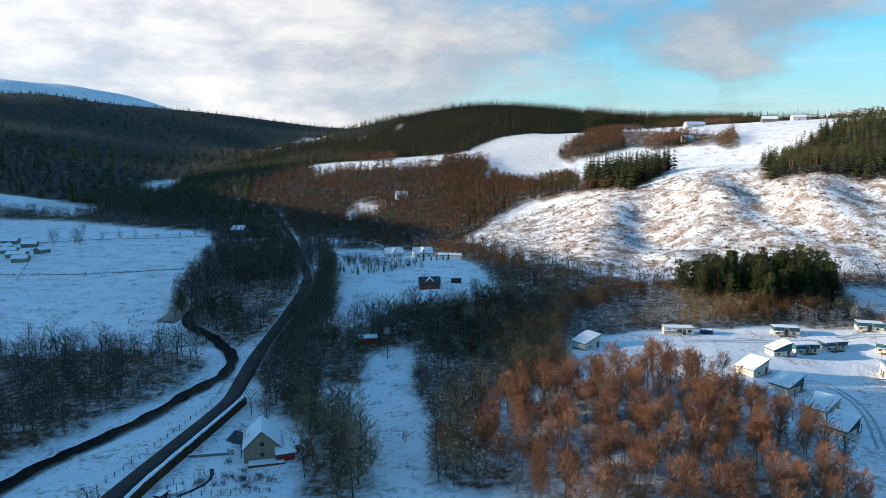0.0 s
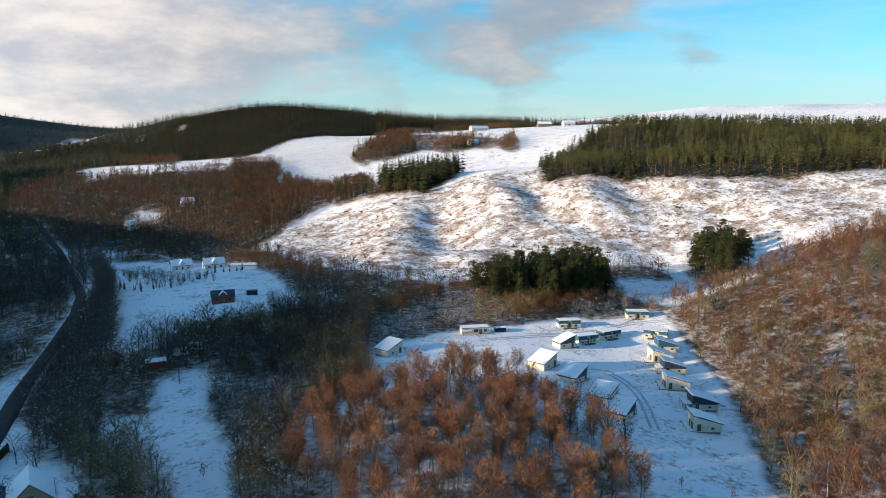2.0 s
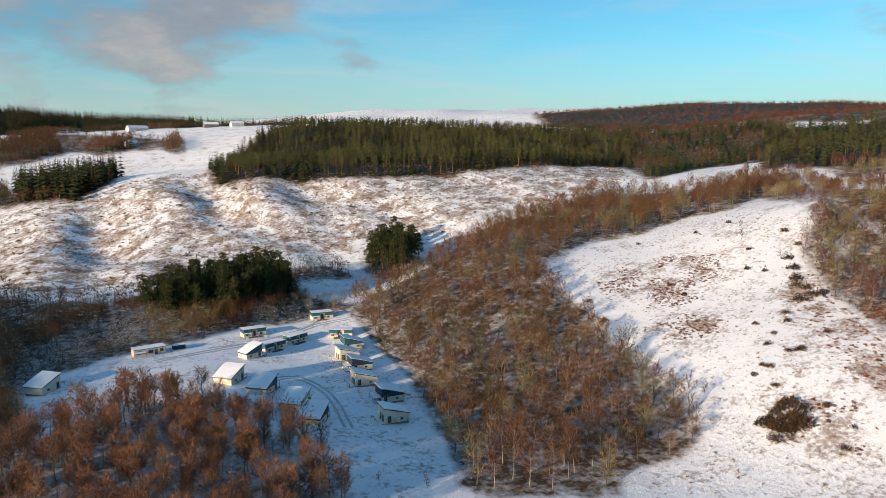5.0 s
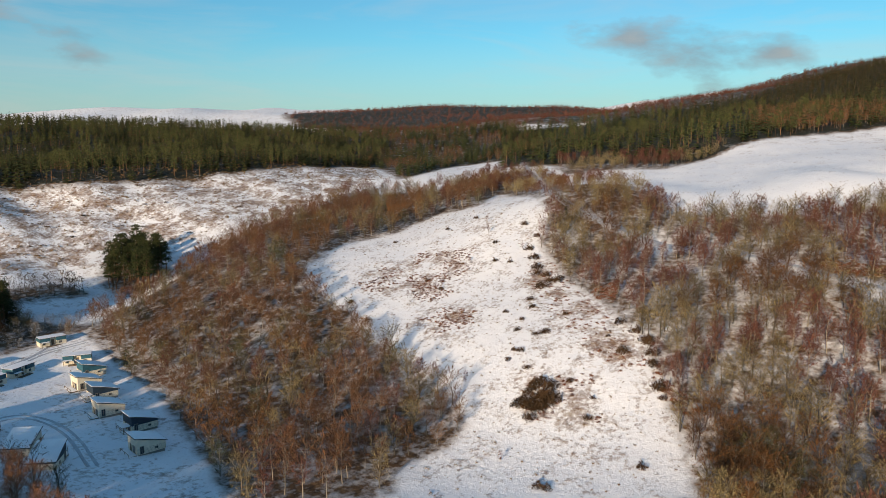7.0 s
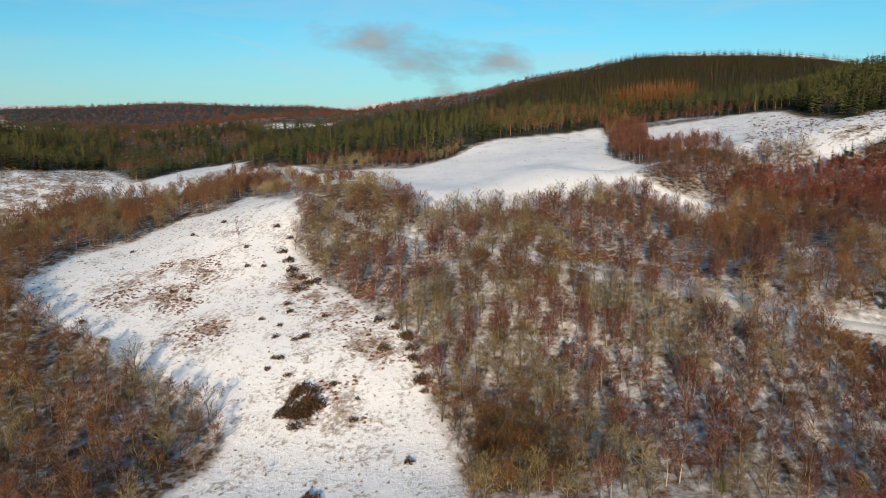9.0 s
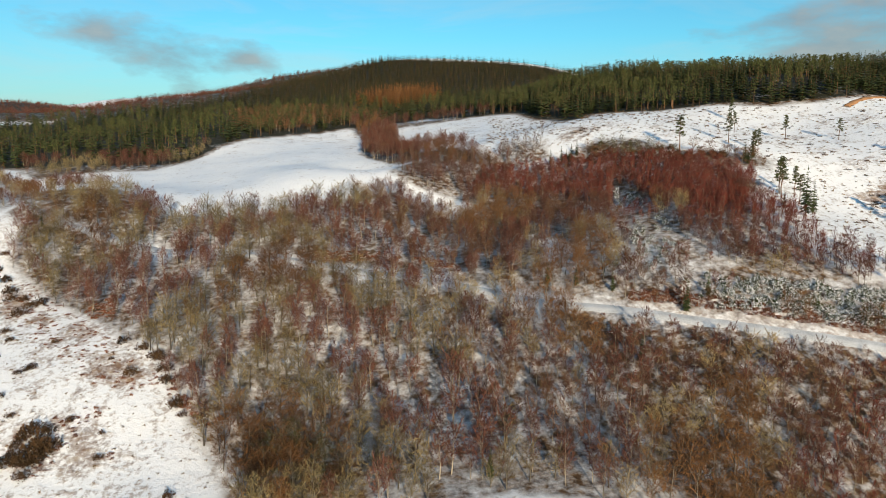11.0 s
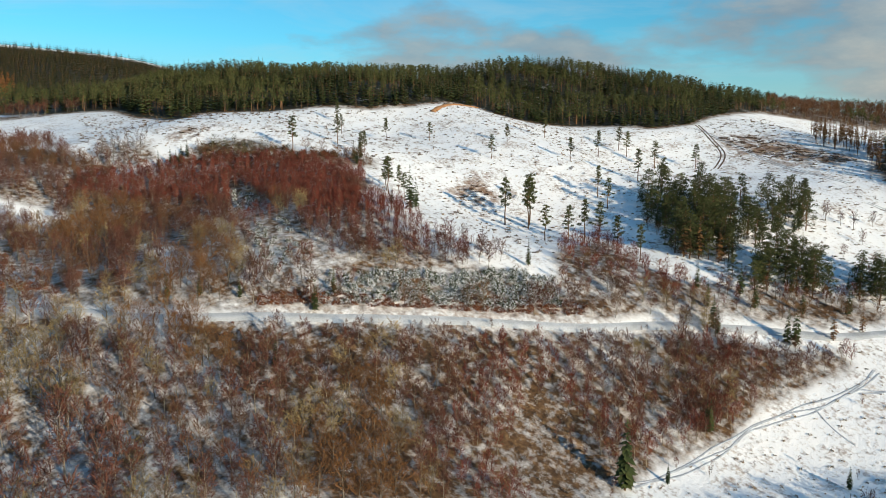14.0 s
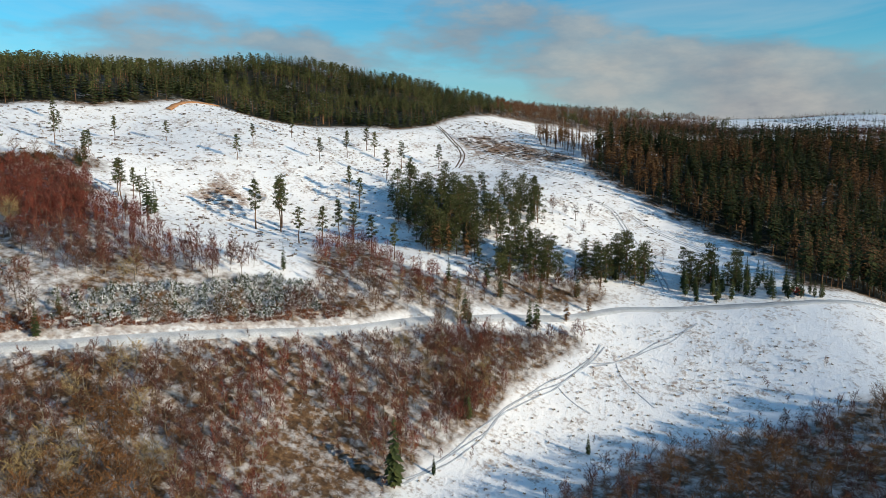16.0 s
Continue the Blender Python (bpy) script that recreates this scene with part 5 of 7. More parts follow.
wood_of(TRACK_GAP, 3.6, [(1, "track_side_saplings", "sapling", (0.3, 0.6), "thin low saplings on the snow below the track"), (0.5, "track_side_bracken", "bracken", (0.5, 0.9), "dead bracken on the bank below the track")], 82)
wood_of(LANE_WOOD, 4.6, [(1, "lane_birches", "purple_birch", (0.6, 1.0), "purple-brown birches beside the lane"), (1, "lane_trees", "brown_tree", (0.55, 0.9), "brown bare trees beside the lane"), (0.7, "lane_lichened_trees", "lichen_tree", (0.6, 0.95), "lichen-covered trees beside the lane")], 77, keep=0.9)
wood_of(FOREST_SKIRT, 5.2, [(1, "skirt_birches", "purple_birch", (0.6, 1.0), "brown birches along the foot of the forest"), (0.8, "skirt_trees", "lichen_tree", (0.5, 0.9), "pale bare trees along the foot of the forest")], 78)
wood_of(STRIP_F, 5.0, [(1, "field_head_birches", "purple_birch", (0.8, 1.2), "purple-brown birches between the field and the forest"), (0.5, "field_head_trees", "brown_tree", (0.6, 0.9), "brown bare trees between the field and the forest")], 84)
wood_of(THICKET, 3.0, [(1, "dark_thicket", "ivy_tree", (0.45, 0.75), "dark tangled thicket at the foot of the spur"), (0.8, "brown_thicket", "brown_tree", (0.5, 0.75), "dark brown scrub at the foot of the spur")], 85)
wood_of(STRIP_E, 4.0, [(1, "field_corner_wood", "purple_birch", (0.6, 1.0), "purple birches at the field corner"), (0.6, "field_corner_brown_wood", "brown_tree", (0.6, 0.95), "brown bare trees at the field corner")], 71)
wood_of(STRIP_A, 4.6, [(1, "field_edge_wood", "purple_birch", (0.9, 1.3), "purple birches between field and clearfell"), (0.7, "field_edge_brown_wood", "brown_tree", (0.6, 0.95), "brown bare trees between field and clearfell")], 63)
wood_of(TRACK_FRINGE, 4.0, [(1, "track_fringe_birches", "crimson_birch", (0.5, 0.85), "purple-red birches above the track"), (1, "track_fringe_trees", "brown_tree", (0.4, 0.7), "brown bare trees above the track")], 72)
for n, (x, y, s) in enumerate(((127, -190, .6), (118, -203, .7), (108, -214, .55), (124, -205, .75), (134, -196, .6), (99, -226, .7), (112, -226, .5))):
    tree("spruce_tree", "spruce", x, y, s, "dark spruce standing above the track", "tree", "spruces above the track", 1160 + n)
wood_of(STRIP_B, 5.5, [(1, "forest_edge_wood", "purple_birch", (0.8, 1.2), "purple-brown birches along the forest edge")], 64)
wood_of(STRIP_D, 4.5, [(1, "pale_birches", "sapling", (0.9, 1.6), "thin pale bare birches on the clearfell edge")], 65)
for n, piece in enumerate((RUST_A, RUST_B, RUST_C, RUST_D)):
    wood_of(piece, 1.5, [(1, "rust_bracken", "bracken", (0.7, 1.2), "rust-coloured dead bracken under the trees")], 66 + n, keep=0.8)
wood_of(FAR_MID, 17, [(1, "far_ridge_birches", "far_thicket", (0.8, 1.3), "russet bare wood along the far ridge")], 31)
wood_of(EDGE_TRUNKS, 4.6, [(1, "edge_larches", "mid_larch", (0.6, 0.95), "bare-stemmed larches at the end of the dark forest")], 83)
wood_of(CREST_END, 5.2, [(1, "crest_end_birches", "far_birch", (0.9, 1.3), "brown bare wood at the end of the crest"), (0.2, "crest_end_pines", "far_pine", (0.6, 0.9), "dark pines at the end of the crest")], 39)
for n, (piece, gap) in enumerate(((FARM_WOOD_A, 6.0), (FARM_WOOD_B, 5.5), (FARM_WOOD_C, 5.0))):
    wood_of(piece, gap, [(1, "farm_wood", "far_birch", (0.8, 1.2), "brown bare trees in a belt by the hill farm"), (0.2, "farm_conifers", "far_spruce", (0.6, 1.0), "dark conifers in a belt by the hill farm")], 50 + n, (HILL_FIELD,))
wood_of(HILL_BROWN, 5.6, [(1, "hill_edge_birches", "far_birch", (0.8, 1.15), "russet bare wood below the hill fields"), (0.15, "hill_edge_conifers", "far_spruce", (0.5, 0.9), "dark conifers among russet trees")], 54, (HILL_FIELD,))
wood_of(WEDGE, 8.0, [(1, "shoulder_forest", "tiny_spruce", (0.9, 1.4), "dark conifers over the hill shoulder")], 73)
wood_of(GAP_TREES, 7.0, [(1, "field_gap_trees", "far_birch", (0.8, 1.1), "russet trees between small hill fields")], 74)
wood_of(FAR_BAND, 15, [(1, "far_band_forest", "far_spruce", (1.2, 1.7), "dark forest along the far skyline")], 55)
wood_of(HILL_TREES, 10, [(1, "farm_trees", "far_birch", (0.7, 1.0), "brown bare trees round the hill farm")], 37)
wood_of(HEDGE_BAND, 4.6, [(1, "hill_hedge_trees", "far_birch", (0.6, 0.9), "brown bare trees along the hill field"), (0.3, "hill_hedge_pines", "far_pine", (0.6, 0.8), "dark pines along the hill field")], 38)
wood_of(FIELD_SHRUBS, 6.0, [(1, "field_edge_shrubs", "brown_tree", (0.5, 0.8), "bare brown shrubs at the field edge"), (1, "field_edge_birches", "purple_birch", (0.5, 0.8), "thin purple birches at the field edge")], 32, keep=0.3)
wood_of(EVERGREENS, 2.6, [(1, "snowed_evergreens", "snowed_evergreen", (0.8, 1.4), "dark evergreen shrubs heavy with snow above the track")], 33)
wood_of(EVERGREENS_B, 3.2, [(1, "snowed_evergreens", "snowed_evergreen", (0.6, 1.0), "dark evergreen shrubs heavy with snow")], 34)
wood_of(TRACK_BANK, 1.3, [(1, "bank_bracken", "bracken", (0.8, 1.4), "dead russet bracken along the track bank")], 35)
wood_of(FELL_SHRUBS, 5.0, [(1, "clearfell_saplings", "sapling", (0.7, 1.2), "bare saplings on the clearfell"), (0.8, "clearfell_spruces", "spruce", (0.25, 0.5), "young dark spruces on the clearfell")], 36)
wood_of(HILL_FOREST, 9.5, [(1, "hill_spruces", "far_spruce", (0.8, 1.15), "green conifer forest over the hill"), (0.5, "hill_pine_forest", "far_pine", (0.8, 1.1), "green pine forest over the hill")], 18, (LARCH, HILL_BEYOND))
wood_of(HILL_FOREST, 8.0, [(1, "hilltop_spruces", "tiny_dark_spruce", (1.0, 1.5), "dense green conifer forest over the hilltop")], 58, (LARCH, HILL_BEFORE))
wood_of(LARCH, 5.5, [(1, "larch_stand", "far_larch", (1.0, 1.3), "orange larch stand among conifers")], 19)
wood_of(EDGE_BIRCH, 6.0, [(1, "forest_edge_birches", "far_birch", (0.7, 1.0), "purple-brown birches along the forest edge")], 20)
wood_of(CREST, 5.6, [(0.6, "crest_pines", "far_pine", (0.7, 1.0), "dark green pine forest with bare trunks along its edge"), (1.0, "crest_spruces", "far_spruce", (0.6, 0.92), "dark green spruce forest on the crest")], 21)
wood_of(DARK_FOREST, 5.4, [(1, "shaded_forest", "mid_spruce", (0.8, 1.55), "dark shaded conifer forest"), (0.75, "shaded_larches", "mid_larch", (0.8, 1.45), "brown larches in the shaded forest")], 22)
wood_of(CORNER_WOOD, 4.4, [(1, "corner_wood", "brown_tree", (0.5, 0.9), "brown bare trees at the field corner"), (1, "corner_birches", "purple_birch", (0.6, 0.9), "purple bare birches at the field corner")], 23)
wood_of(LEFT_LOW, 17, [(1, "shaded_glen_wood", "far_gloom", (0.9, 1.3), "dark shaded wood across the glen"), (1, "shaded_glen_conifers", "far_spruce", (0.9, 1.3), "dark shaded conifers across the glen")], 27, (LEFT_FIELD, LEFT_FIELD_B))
wood_of(GAP_WOOD, 7.5, [(1, "burn_conifers", "far_spruce", (0.7, 1.0), "dark conifers in the dip beyond the spur"), (0.8, "burn_birches", "far_birch", (0.7, 1.0), "russet birches in the dip beyond the spur")], 28)
wood_of(FAR_GAP, 14, [(1, "far_brown_wood", "far_thicket", (0.9, 1.3), "russet scattered wood on the far slope")], 29)
wood_of(LEFT_BELT, 7.0, [(1, "field_end_trees", "far_dark", (0.7, 1.1), "dark shaded trees beyond the glen field")], 79, (LEFT_FIELD, LEFT_FIELD_B))
wood_of(ROAD_BEND, 4.6, [(1, "road_bend_trees", "dark_tree", (0.6, 1.0), "dark bare trees along the far bend of the road")], 93)
wood_of(FIELD_SCRUB, 4.2, [(1, "field_scrub", "frosted_shrub", (0.7, 1.3), "frosted scrub across the snowy field below the white houses"), (0.8, "field_evergreens", "ivy_tree", (0.3, 0.5), "dark evergreen shrubs across the snowy field below the white houses")], 94, keep=0.75)
wood_of(VERGE_EDGE, 3.2, [(1, "verge_edge_trees", "dark_tree", (0.7, 1.1), "dark bare trees close beside the road")], 80)
wood_of(SOUTH_FRINGE, 3.0, [(1, "fringe_birches", "crimson_birch", (0.55, 0.9), "purple-red young birches below the track"), (0.7, "fringe_brown_birches", "purple_birch", (0.5, 0.8), "purple-brown birches below the track")], 81)
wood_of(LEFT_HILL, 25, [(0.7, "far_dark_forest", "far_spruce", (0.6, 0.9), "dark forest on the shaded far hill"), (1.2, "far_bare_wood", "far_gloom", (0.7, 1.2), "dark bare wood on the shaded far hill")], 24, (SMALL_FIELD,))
wood_of(FAR_RED, 19, [(1, "far_birch_wood", "far_thicket", (0.8, 1.3), "russet birch wood on the far hill")], 25)
for n, piece in enumerate((FAR_BELT_A, FAR_BELT_B, FAR_BELT_C, FAR_BELT_D, FAR_BELT_E)):
    wood_of(piece, 4.5 if n < 3 else 8.0, [(1, "far_belt", "tiny_dark_spruce", (0.7, 1.4), "dark tree belt between far snowy fields"), (0.6, "far_belt_trees", "far_thicket", (0.7, 1.2), "brown bare trees between far snowy fields")], 170 + n)
wood_of(FAR_SOUTH, 10, [(1, "far_south_wood", "far_thicket", (0.6, 1.0), "brown bare wood on the far rise"), (0.4, "far_south_conifers", "far_spruce", (0.5, 0.75), "dark conifers on the far rise")], 26)

grove("birch_tree", "birch", BIRCH, 4.2, (0.75, 1.1), "russet leafless birch with pale trunk in snow", "tree", 41, keep=0.75)
wood_of(BIRCH_EDGE, 4.2, [(1.0, "shady_trees", "dark_tree", (0.7, 1.0), "dark bare trees hiding the chalets"), (1.2, "shady_evergreens", "ivy_tree", (0.7, 1.0), "greenish lichened trees by the chalets")], 75)
wood_of(BIRCH, 7.0, [(1, "golden_trees", "lichen_tree", (0.5, 0.9), "golden lichened trees among the birches"), (1.2, "dark_undergrowth", "frosted_shrub", (0.5, 0.9), "frosted scrub under the birches"), (1, "dark_birches", "dark_tree", (0.6, 0.9), "dark bare trees among the birches")], 57, keep=0.8)
wood_of(GARDEN_WOOD, 5.6, [(1, "garden_dark_trees", "dark_tree", (0.7, 1.0), "dark bare trees beside the house"), (0.8, "garden_ivied_trees", "ivy_tree", (0.8, 1.15), "dark ivy-covered trees beside the house"), (0.5, "garden_brown_trees", "russet_birch", (0.8, 1.1), "brown bare trees beside the house")], 60, keep=0.8)
grove("lichened_tree", "broad_tree", GARDEN_WOOD, 7.6, (0.85, 1.2), "broad lichen-covered bare tree beside the house", "tree", 42)
grove("pine_tree", "stand_pine", PINES_A, 4.6, (1.0, 1.35), "tall dark green pine with bare trunk", "tree", 43)
grove("spruce_tree", "spruce", PINES_A, 6.5, (0.95, 1.35), "tall dark spruce among pines", "tree", 53)
wood_of(PINES_A_EDGE, 3.6, [(1, "pine_edge_trees", "brown_tree", (0.6, 0.95), "brown bare trees along the edge of the pines"), (0.8, "pine_edge_lichened_trees", "lichen_tree", (0.6, 0.9), "golden bare trees along the edge of the pines")], 56)
grove("pine_tree", "stand_pine", PINES_B, 4.8, (1.1, 1.45), "tall dark green pine with bare trunk", "tree", 44)
for n, piece in enumerate((CLUMP_A, CLUMP_B, CLUMP_C, CLUMP_D, CLUMP_E)):
    grove("young_pine", "young_pine", piece, 4.9, (0.75, 1.5), "dark green young pine on the snowy clearfell", "tree", 45 + 20 * n, keep=0.75)
    grove("spruce_tree", "spruce", piece, 8.0, (0.45, 0.85), "dark spruce on the snowy clearfell", "tree", 46 + 20 * n, keep=0.6)
    wood_of(piece, 6.0, [(1, "clearfell_birches", "brown_tree", (0.35, 0.6), "low brown bare birches under the clearfell trees")], 47 + 20 * n, keep=0.6)
for n, (x, y, s) in enumerate(((149, -213, .95), (145, -216, .85), (141, -226, .8), (152, -220, .75), (139, -219, .7), (160, -232, .6), (112, -232, .6), (93, -221, .5), (97, -210, .55), (118, -245, .5))):
    tree("larch_tree", "larch", x, y, s * 1.3, "orange-brown larch on the snowy clearfell", "tree", "larches on the clearfell", 980 + n)
for n, (x, y, s) in enumerate(((135, -298, .9), (126, -304, .8), (118, -291, .7), (123, -316, .7), (117, -270, .6), (101, -280, .6), (84, -295, .6), (130, -301, .7), (138, -304, .6))):
    tree("bare_birch", "purple_birch", x, y, s, "thin bare birch on the snowy clearfell", "tree", "birches on the clearfell", 1130 + n)
grove("spruce_tree", "spruce", RIGHT_ROW, 4.6, (0.45, 0.75), "dark young spruce beside the track", "tree", 48)

for n, (x, y, s) in enumerate(((304, -147, .95), (303, -170, .8), (244, -155, .9), (248, -157, .8), (355, -204, .7), (315, -207, .7), (302, -225, .6), (213, -189, 1.15), (211, -201, 1.25), (207, -196, 1.2), (183, -191, .85), (181, -198, 1.0), (178, -203, .95), (165, -196, .8), (155, -195, .8),
                               (274, -282, .8), (270, -249, .6), (246, -292, .85), (258, -327, .8), (250, -323, .85), (231, -321, .9), (209, -273, .9), (197, -275, .8), (245, -161, .7), (238, -158, .65), (146, -304, .75), (220, -343, .8),
                               (284, -170, .7), (290, -176, .6), (209, -243, .85), (200, -238, .8), (330, -190, .6), (262, -230, .7), (188, -184, .8), (225, -215, .7), (240, -262, .7), (150, -215, .8))):
    tree("pine_tree", "pine", x, y, s * 1.2, "lone pine still standing on the snowy clearfell", "tree", "lone pines on the clearfell", 900 + n)
for n, (x, y, s) in enumerate(((105, -197, .75), (169, -154, .6), (104, -150, .5), (104, -115, 1.15), (183, -84, .6), (223, -149, 1.15), (227, -155, .8), (230, -146, .45), (207, -62, .45), (212, -55, .5), (199, -70, .4), (103, -150, .6), (100, -126, .35), (73, -159, .4), (103, -198, .85), (121, -183, .75), (282, -168, .8), (281, -164, .6), (90, -276, .6), (119, -182, .6), (186, -92, .5), (172, -66, .5), (300, 112, .4), (145, -20, .45))):
    tree("spruce_tree", "spruce", x, y, s, "single dark spruce standing in snow", "tree", "single spruces", 950 + n)
for n, (x, y, s) in enumerate(((175, 77, 1.5), (172, 81, 1.4), (181, 75, 1.4), (177, 72, 1.3), (168, 76, 1.1), (158, 45, .9), (207, 86, .8), (214, 97, .7), (261, 128, .8), (196, 92, .7), (220, 169, .8), (219, 84, .6), (185, 71, .7), (180, 63, .6), (281, 118, 1.0),
                               (208, 67, .5), (143, 62, .8), (245, 96, 1.4), (239, 100, 1.5), (249, 102, 1.2), (207, 55, 1.5), (202, 53, 1.3), (197, 51, 1.2), (189, 48, 1.3), (209, 154, .9))):
    tree("gorse_bush", "gorse", x, y, s * 1.3, "dark gorse bush dusted with snow on the spur", "bush", "gorse bushes on the spur", 1000 + n)
for n, (x, y, s) in enumerate(((277, 135, .8), (260, 121, .8), (255, 108, 1.5), (250, 106, 1.3), (244, 98, 1.2), (229, 100, .8), (223, 97, .8), (206, 87, .9), (205, 89, .7), (196, 90, .8), (191, 92, .7), (188, 85, .7), (172, 62, .8), (201, 61, 1.3),
                               (208, 56, 1.2), (198, 52, 1.0), (188, 48, 1.0), (185, 46, .8), (143, 64, .9), (207, 96, .7), (219, 105, .7), (238, 140, .8), (245, 150, .7), (300, 170, .8), (285, 190, .7), (310, 160, .9), (292, 128, 1.1), (270, 117, 1.3), (263, 112, 1.4), (212, 60, 1.2), (216, 66, 1.1))):
    tree("gorse_bush", "gorse", x, y, s * 1.3, "dark gorse bush dusted with snow on the spur", "bush", "gorse bushes on the spur", 1570 + n)
for n in range(18):
    a, r = n * 2.4, 1.0 + 6.0 * ((n * 0.618) % 1.0)
    tree("gorse_bush", "gorse", 176 + r * math.cos(a), 76 + 0.8 * r * math.sin(a), 1.25 + 0.8 * ((n * 0.37) % 1.0), "dark gorse bush in a thicket on the spur", "bush", "gorse thicket on the spur", 1060 + n)
for n, (x, y, s) in enumerate(((179, 100, 1.0), (230, 150, .8), (287, 143, 1.1), (270, 120, .9), (150, 76, .7), (262, 140, .8), (300, 150, 1.0), (-9, 160, .9), (-25, 205, .8), (205, 135, .7), (95, 118, .8), (88, 126, .7))):
    tree("bare_shrub", "sapling", x, y, s * .8, "small bare shrub poking through snow", "bush", "bare shrubs", 1100 + n)
for n, (x, y, s) in enumerate(((136, -63, 1.1), (172, -122, .9), (160, -138, .9), (182, -96, .8), (168, -136, 1.0), (176, -116, .9), (165, -130, .9), (172, -108, .8), (163, -145, .8), (179, -104, .9), (155, -144, .9), (168, -118, .9), (175, -128, .8))):
    tree("evergreen_bush", "snowed_evergreen", x, y, s, "evergreen bush heavy with snow", "bush", "snowed evergreens above the track", 1200 + n)
for n, patch in enumerate((SPUR_BRACKEN_A, SPUR_BRACKEN_B, SPUR_BRACKEN_C, SPUR_BRACKEN_D)):
    bx, by = scatter(patch, 1.25, 61 + 7 * n, keep=0.6)
    near = np.sin(bx / 4.1 + 2 * np.sin(by / 5.3)) + np.sin(by / 3.7) > -0.4
    bx, by = bx[near], by[near]
    stuff("bracken", "bracken", bx, by, (0.35, 0.75), "dead russet bracken through the snow", 62)
bx, by = scatter(SPUR_EDGE, 1.8, 63, keep=0.4)
stuff("bracken", "bracken", bx, by, (0.4, 0.8), "dead russet bracken along the wood edge", 64)

for n, (piece, gap, keep, size) in enumerate(((SOUTH_FIELD, 3.4, 0.6, (0.5, 1.1)), (CLEARFELL, 4.4, 0.6, (0.6, 1.3)), (SPUR, 3.4, 0.55, (0.4, 0.9)), (BRAE, 3.8, 0.6, (0.7, 1.9)))):
    bx, by = scatter(piece, gap, 400 + n, keep=keep)
    stuff("grass_tufts", "grass_tuft", bx, by, size, "dead grass tufts through the snow", 410 + n)
bx, by = scatter(CLEARFELL, 5.6, 420, keep=0.5)
stuff("brash_heaps", "brash", bx, by, (0.3, 1.1), "felled brash half buried in snow", 421)
bx, by = scatter(BRAE, 13.0, 422, keep=0.4)
stuff("brae_shrubs", "brash", bx, by, (0.6, 1.6), "dark heather clumps on the snowy brae", 423)
bx, by = scatter(SOUTH_FIELD, 9.0, 424, keep=0.35)
stuff("field_saplings", "sapling", bx, by, (0.25, 0.7), "thin bare saplings in the snowy field", 425)
bx, by = scatter(BRASH_B, 2.6, 426, keep=0.8)
stuff("brash_bank", "brash", bx, by, (0.6, 1.4), "dark bank of felled brash below the forest", 427)


for n, piece in enumerate((BRASH_C, BRASH_D)):
    bx, by = scatter(piece, 2.2, 428 + n, keep=0.7)
    stuff("brash_heap", "brash", bx, by, (0.5, 1.2), "dark heap of felled brash on the snowy clearfell", 430 + n)


# ---- buildings ----
def part(name, bm, mat, parent, label="", at0=None):
    """One bmesh as one mesh object under a thing or a part."""
    me = bpy.data.meshes.new(name)
    bmesh.ops.recalc_face_normals(bm, faces=bm.faces)
    bm.to_mesh(me)
    bm.free()
    me.materials.append(mat)
    ob = new(name, me)
    ob.parent = parent
    if at0 is not None:
        ob.matrix_basis = at0
    if label:
        tagged(ob, label)
    return ob


def prism(profile, y0, y1):
    """A solid from a profile in x and z, drawn out along y."""
    bm = bmesh.new()
    a = [bm.verts.new((x, y0, z)) for x, z in profile]
    b = [bm.verts.new((x, y1, z)) for x, z in profile]
    bm.faces.new(a)
    bm.faces.new(b[::-1])
    for i in range(len(a)):
        j = (i + 1) % len(a)
        bm.faces.new((a[i], b[i], b[j], a[j]))
    return bm


def block(x0, x1, y0, y1, z0, z1, bevel=0.0):
    bm = prism([(x0, z0), (x1, z0), (x1, z1), (x0, z1)], y0, y1)
    if bevel:
        bmesh.ops.bevel(bm, geom=bm.edges[:], offset=bevel, segments=2, affect="EDGES")
    return bm


def window(parent, x, y, z, w, h, face, name="window"):
    """A framed pane set on a wall that looks along face ('-y', '+y', '-x', '+x')."""
    axis, sign = face[1], (-1 if face[0] == "-" else 1)
    frame_bm, pane_bm = bmesh.new(), None
    d = 0.07
    for u0, u1, v0, v1 in ((-w / 2, w / 2, h / 2 - 0.09, h / 2), (-w / 2, w / 2, -h / 2, -h / 2 + 0.09), (-w / 2, -w / 2 + 0.09, -h / 2, h / 2), (w / 2 - 0.09, w / 2, -h / 2, h / 2), (-0.04, 0.04, -h / 2, h / 2)):
        b = block(x + u0, x + u1, y - d, y + d, z + v0, z + v1) if axis == "y" else block(x - d, x + d, y + u0, y + u1, z + v0, z + v1)
        me = bpy.data.meshes.new("tmp")
        b.to_mesh(me)
        b.free()
        frame_bm.from_mesh(me)
        bpy.data.meshes.remove(me)
    win = part(name, frame_bm, STONE, parent, "grey painted window frame")
    e = 0.03
    part("pane", block(x - w / 2 + .05, x + w / 2 - .05, y - e, y + e, z - h / 2 + .05, z + h / 2 - .05) if axis == "y" else block(x - e, x + e, y - w / 2 + .05, y + w / 2 - .05, z - h / 2 + .05, z + h / 2 - .05), GLASS, win, "dark glass pane")
    return win


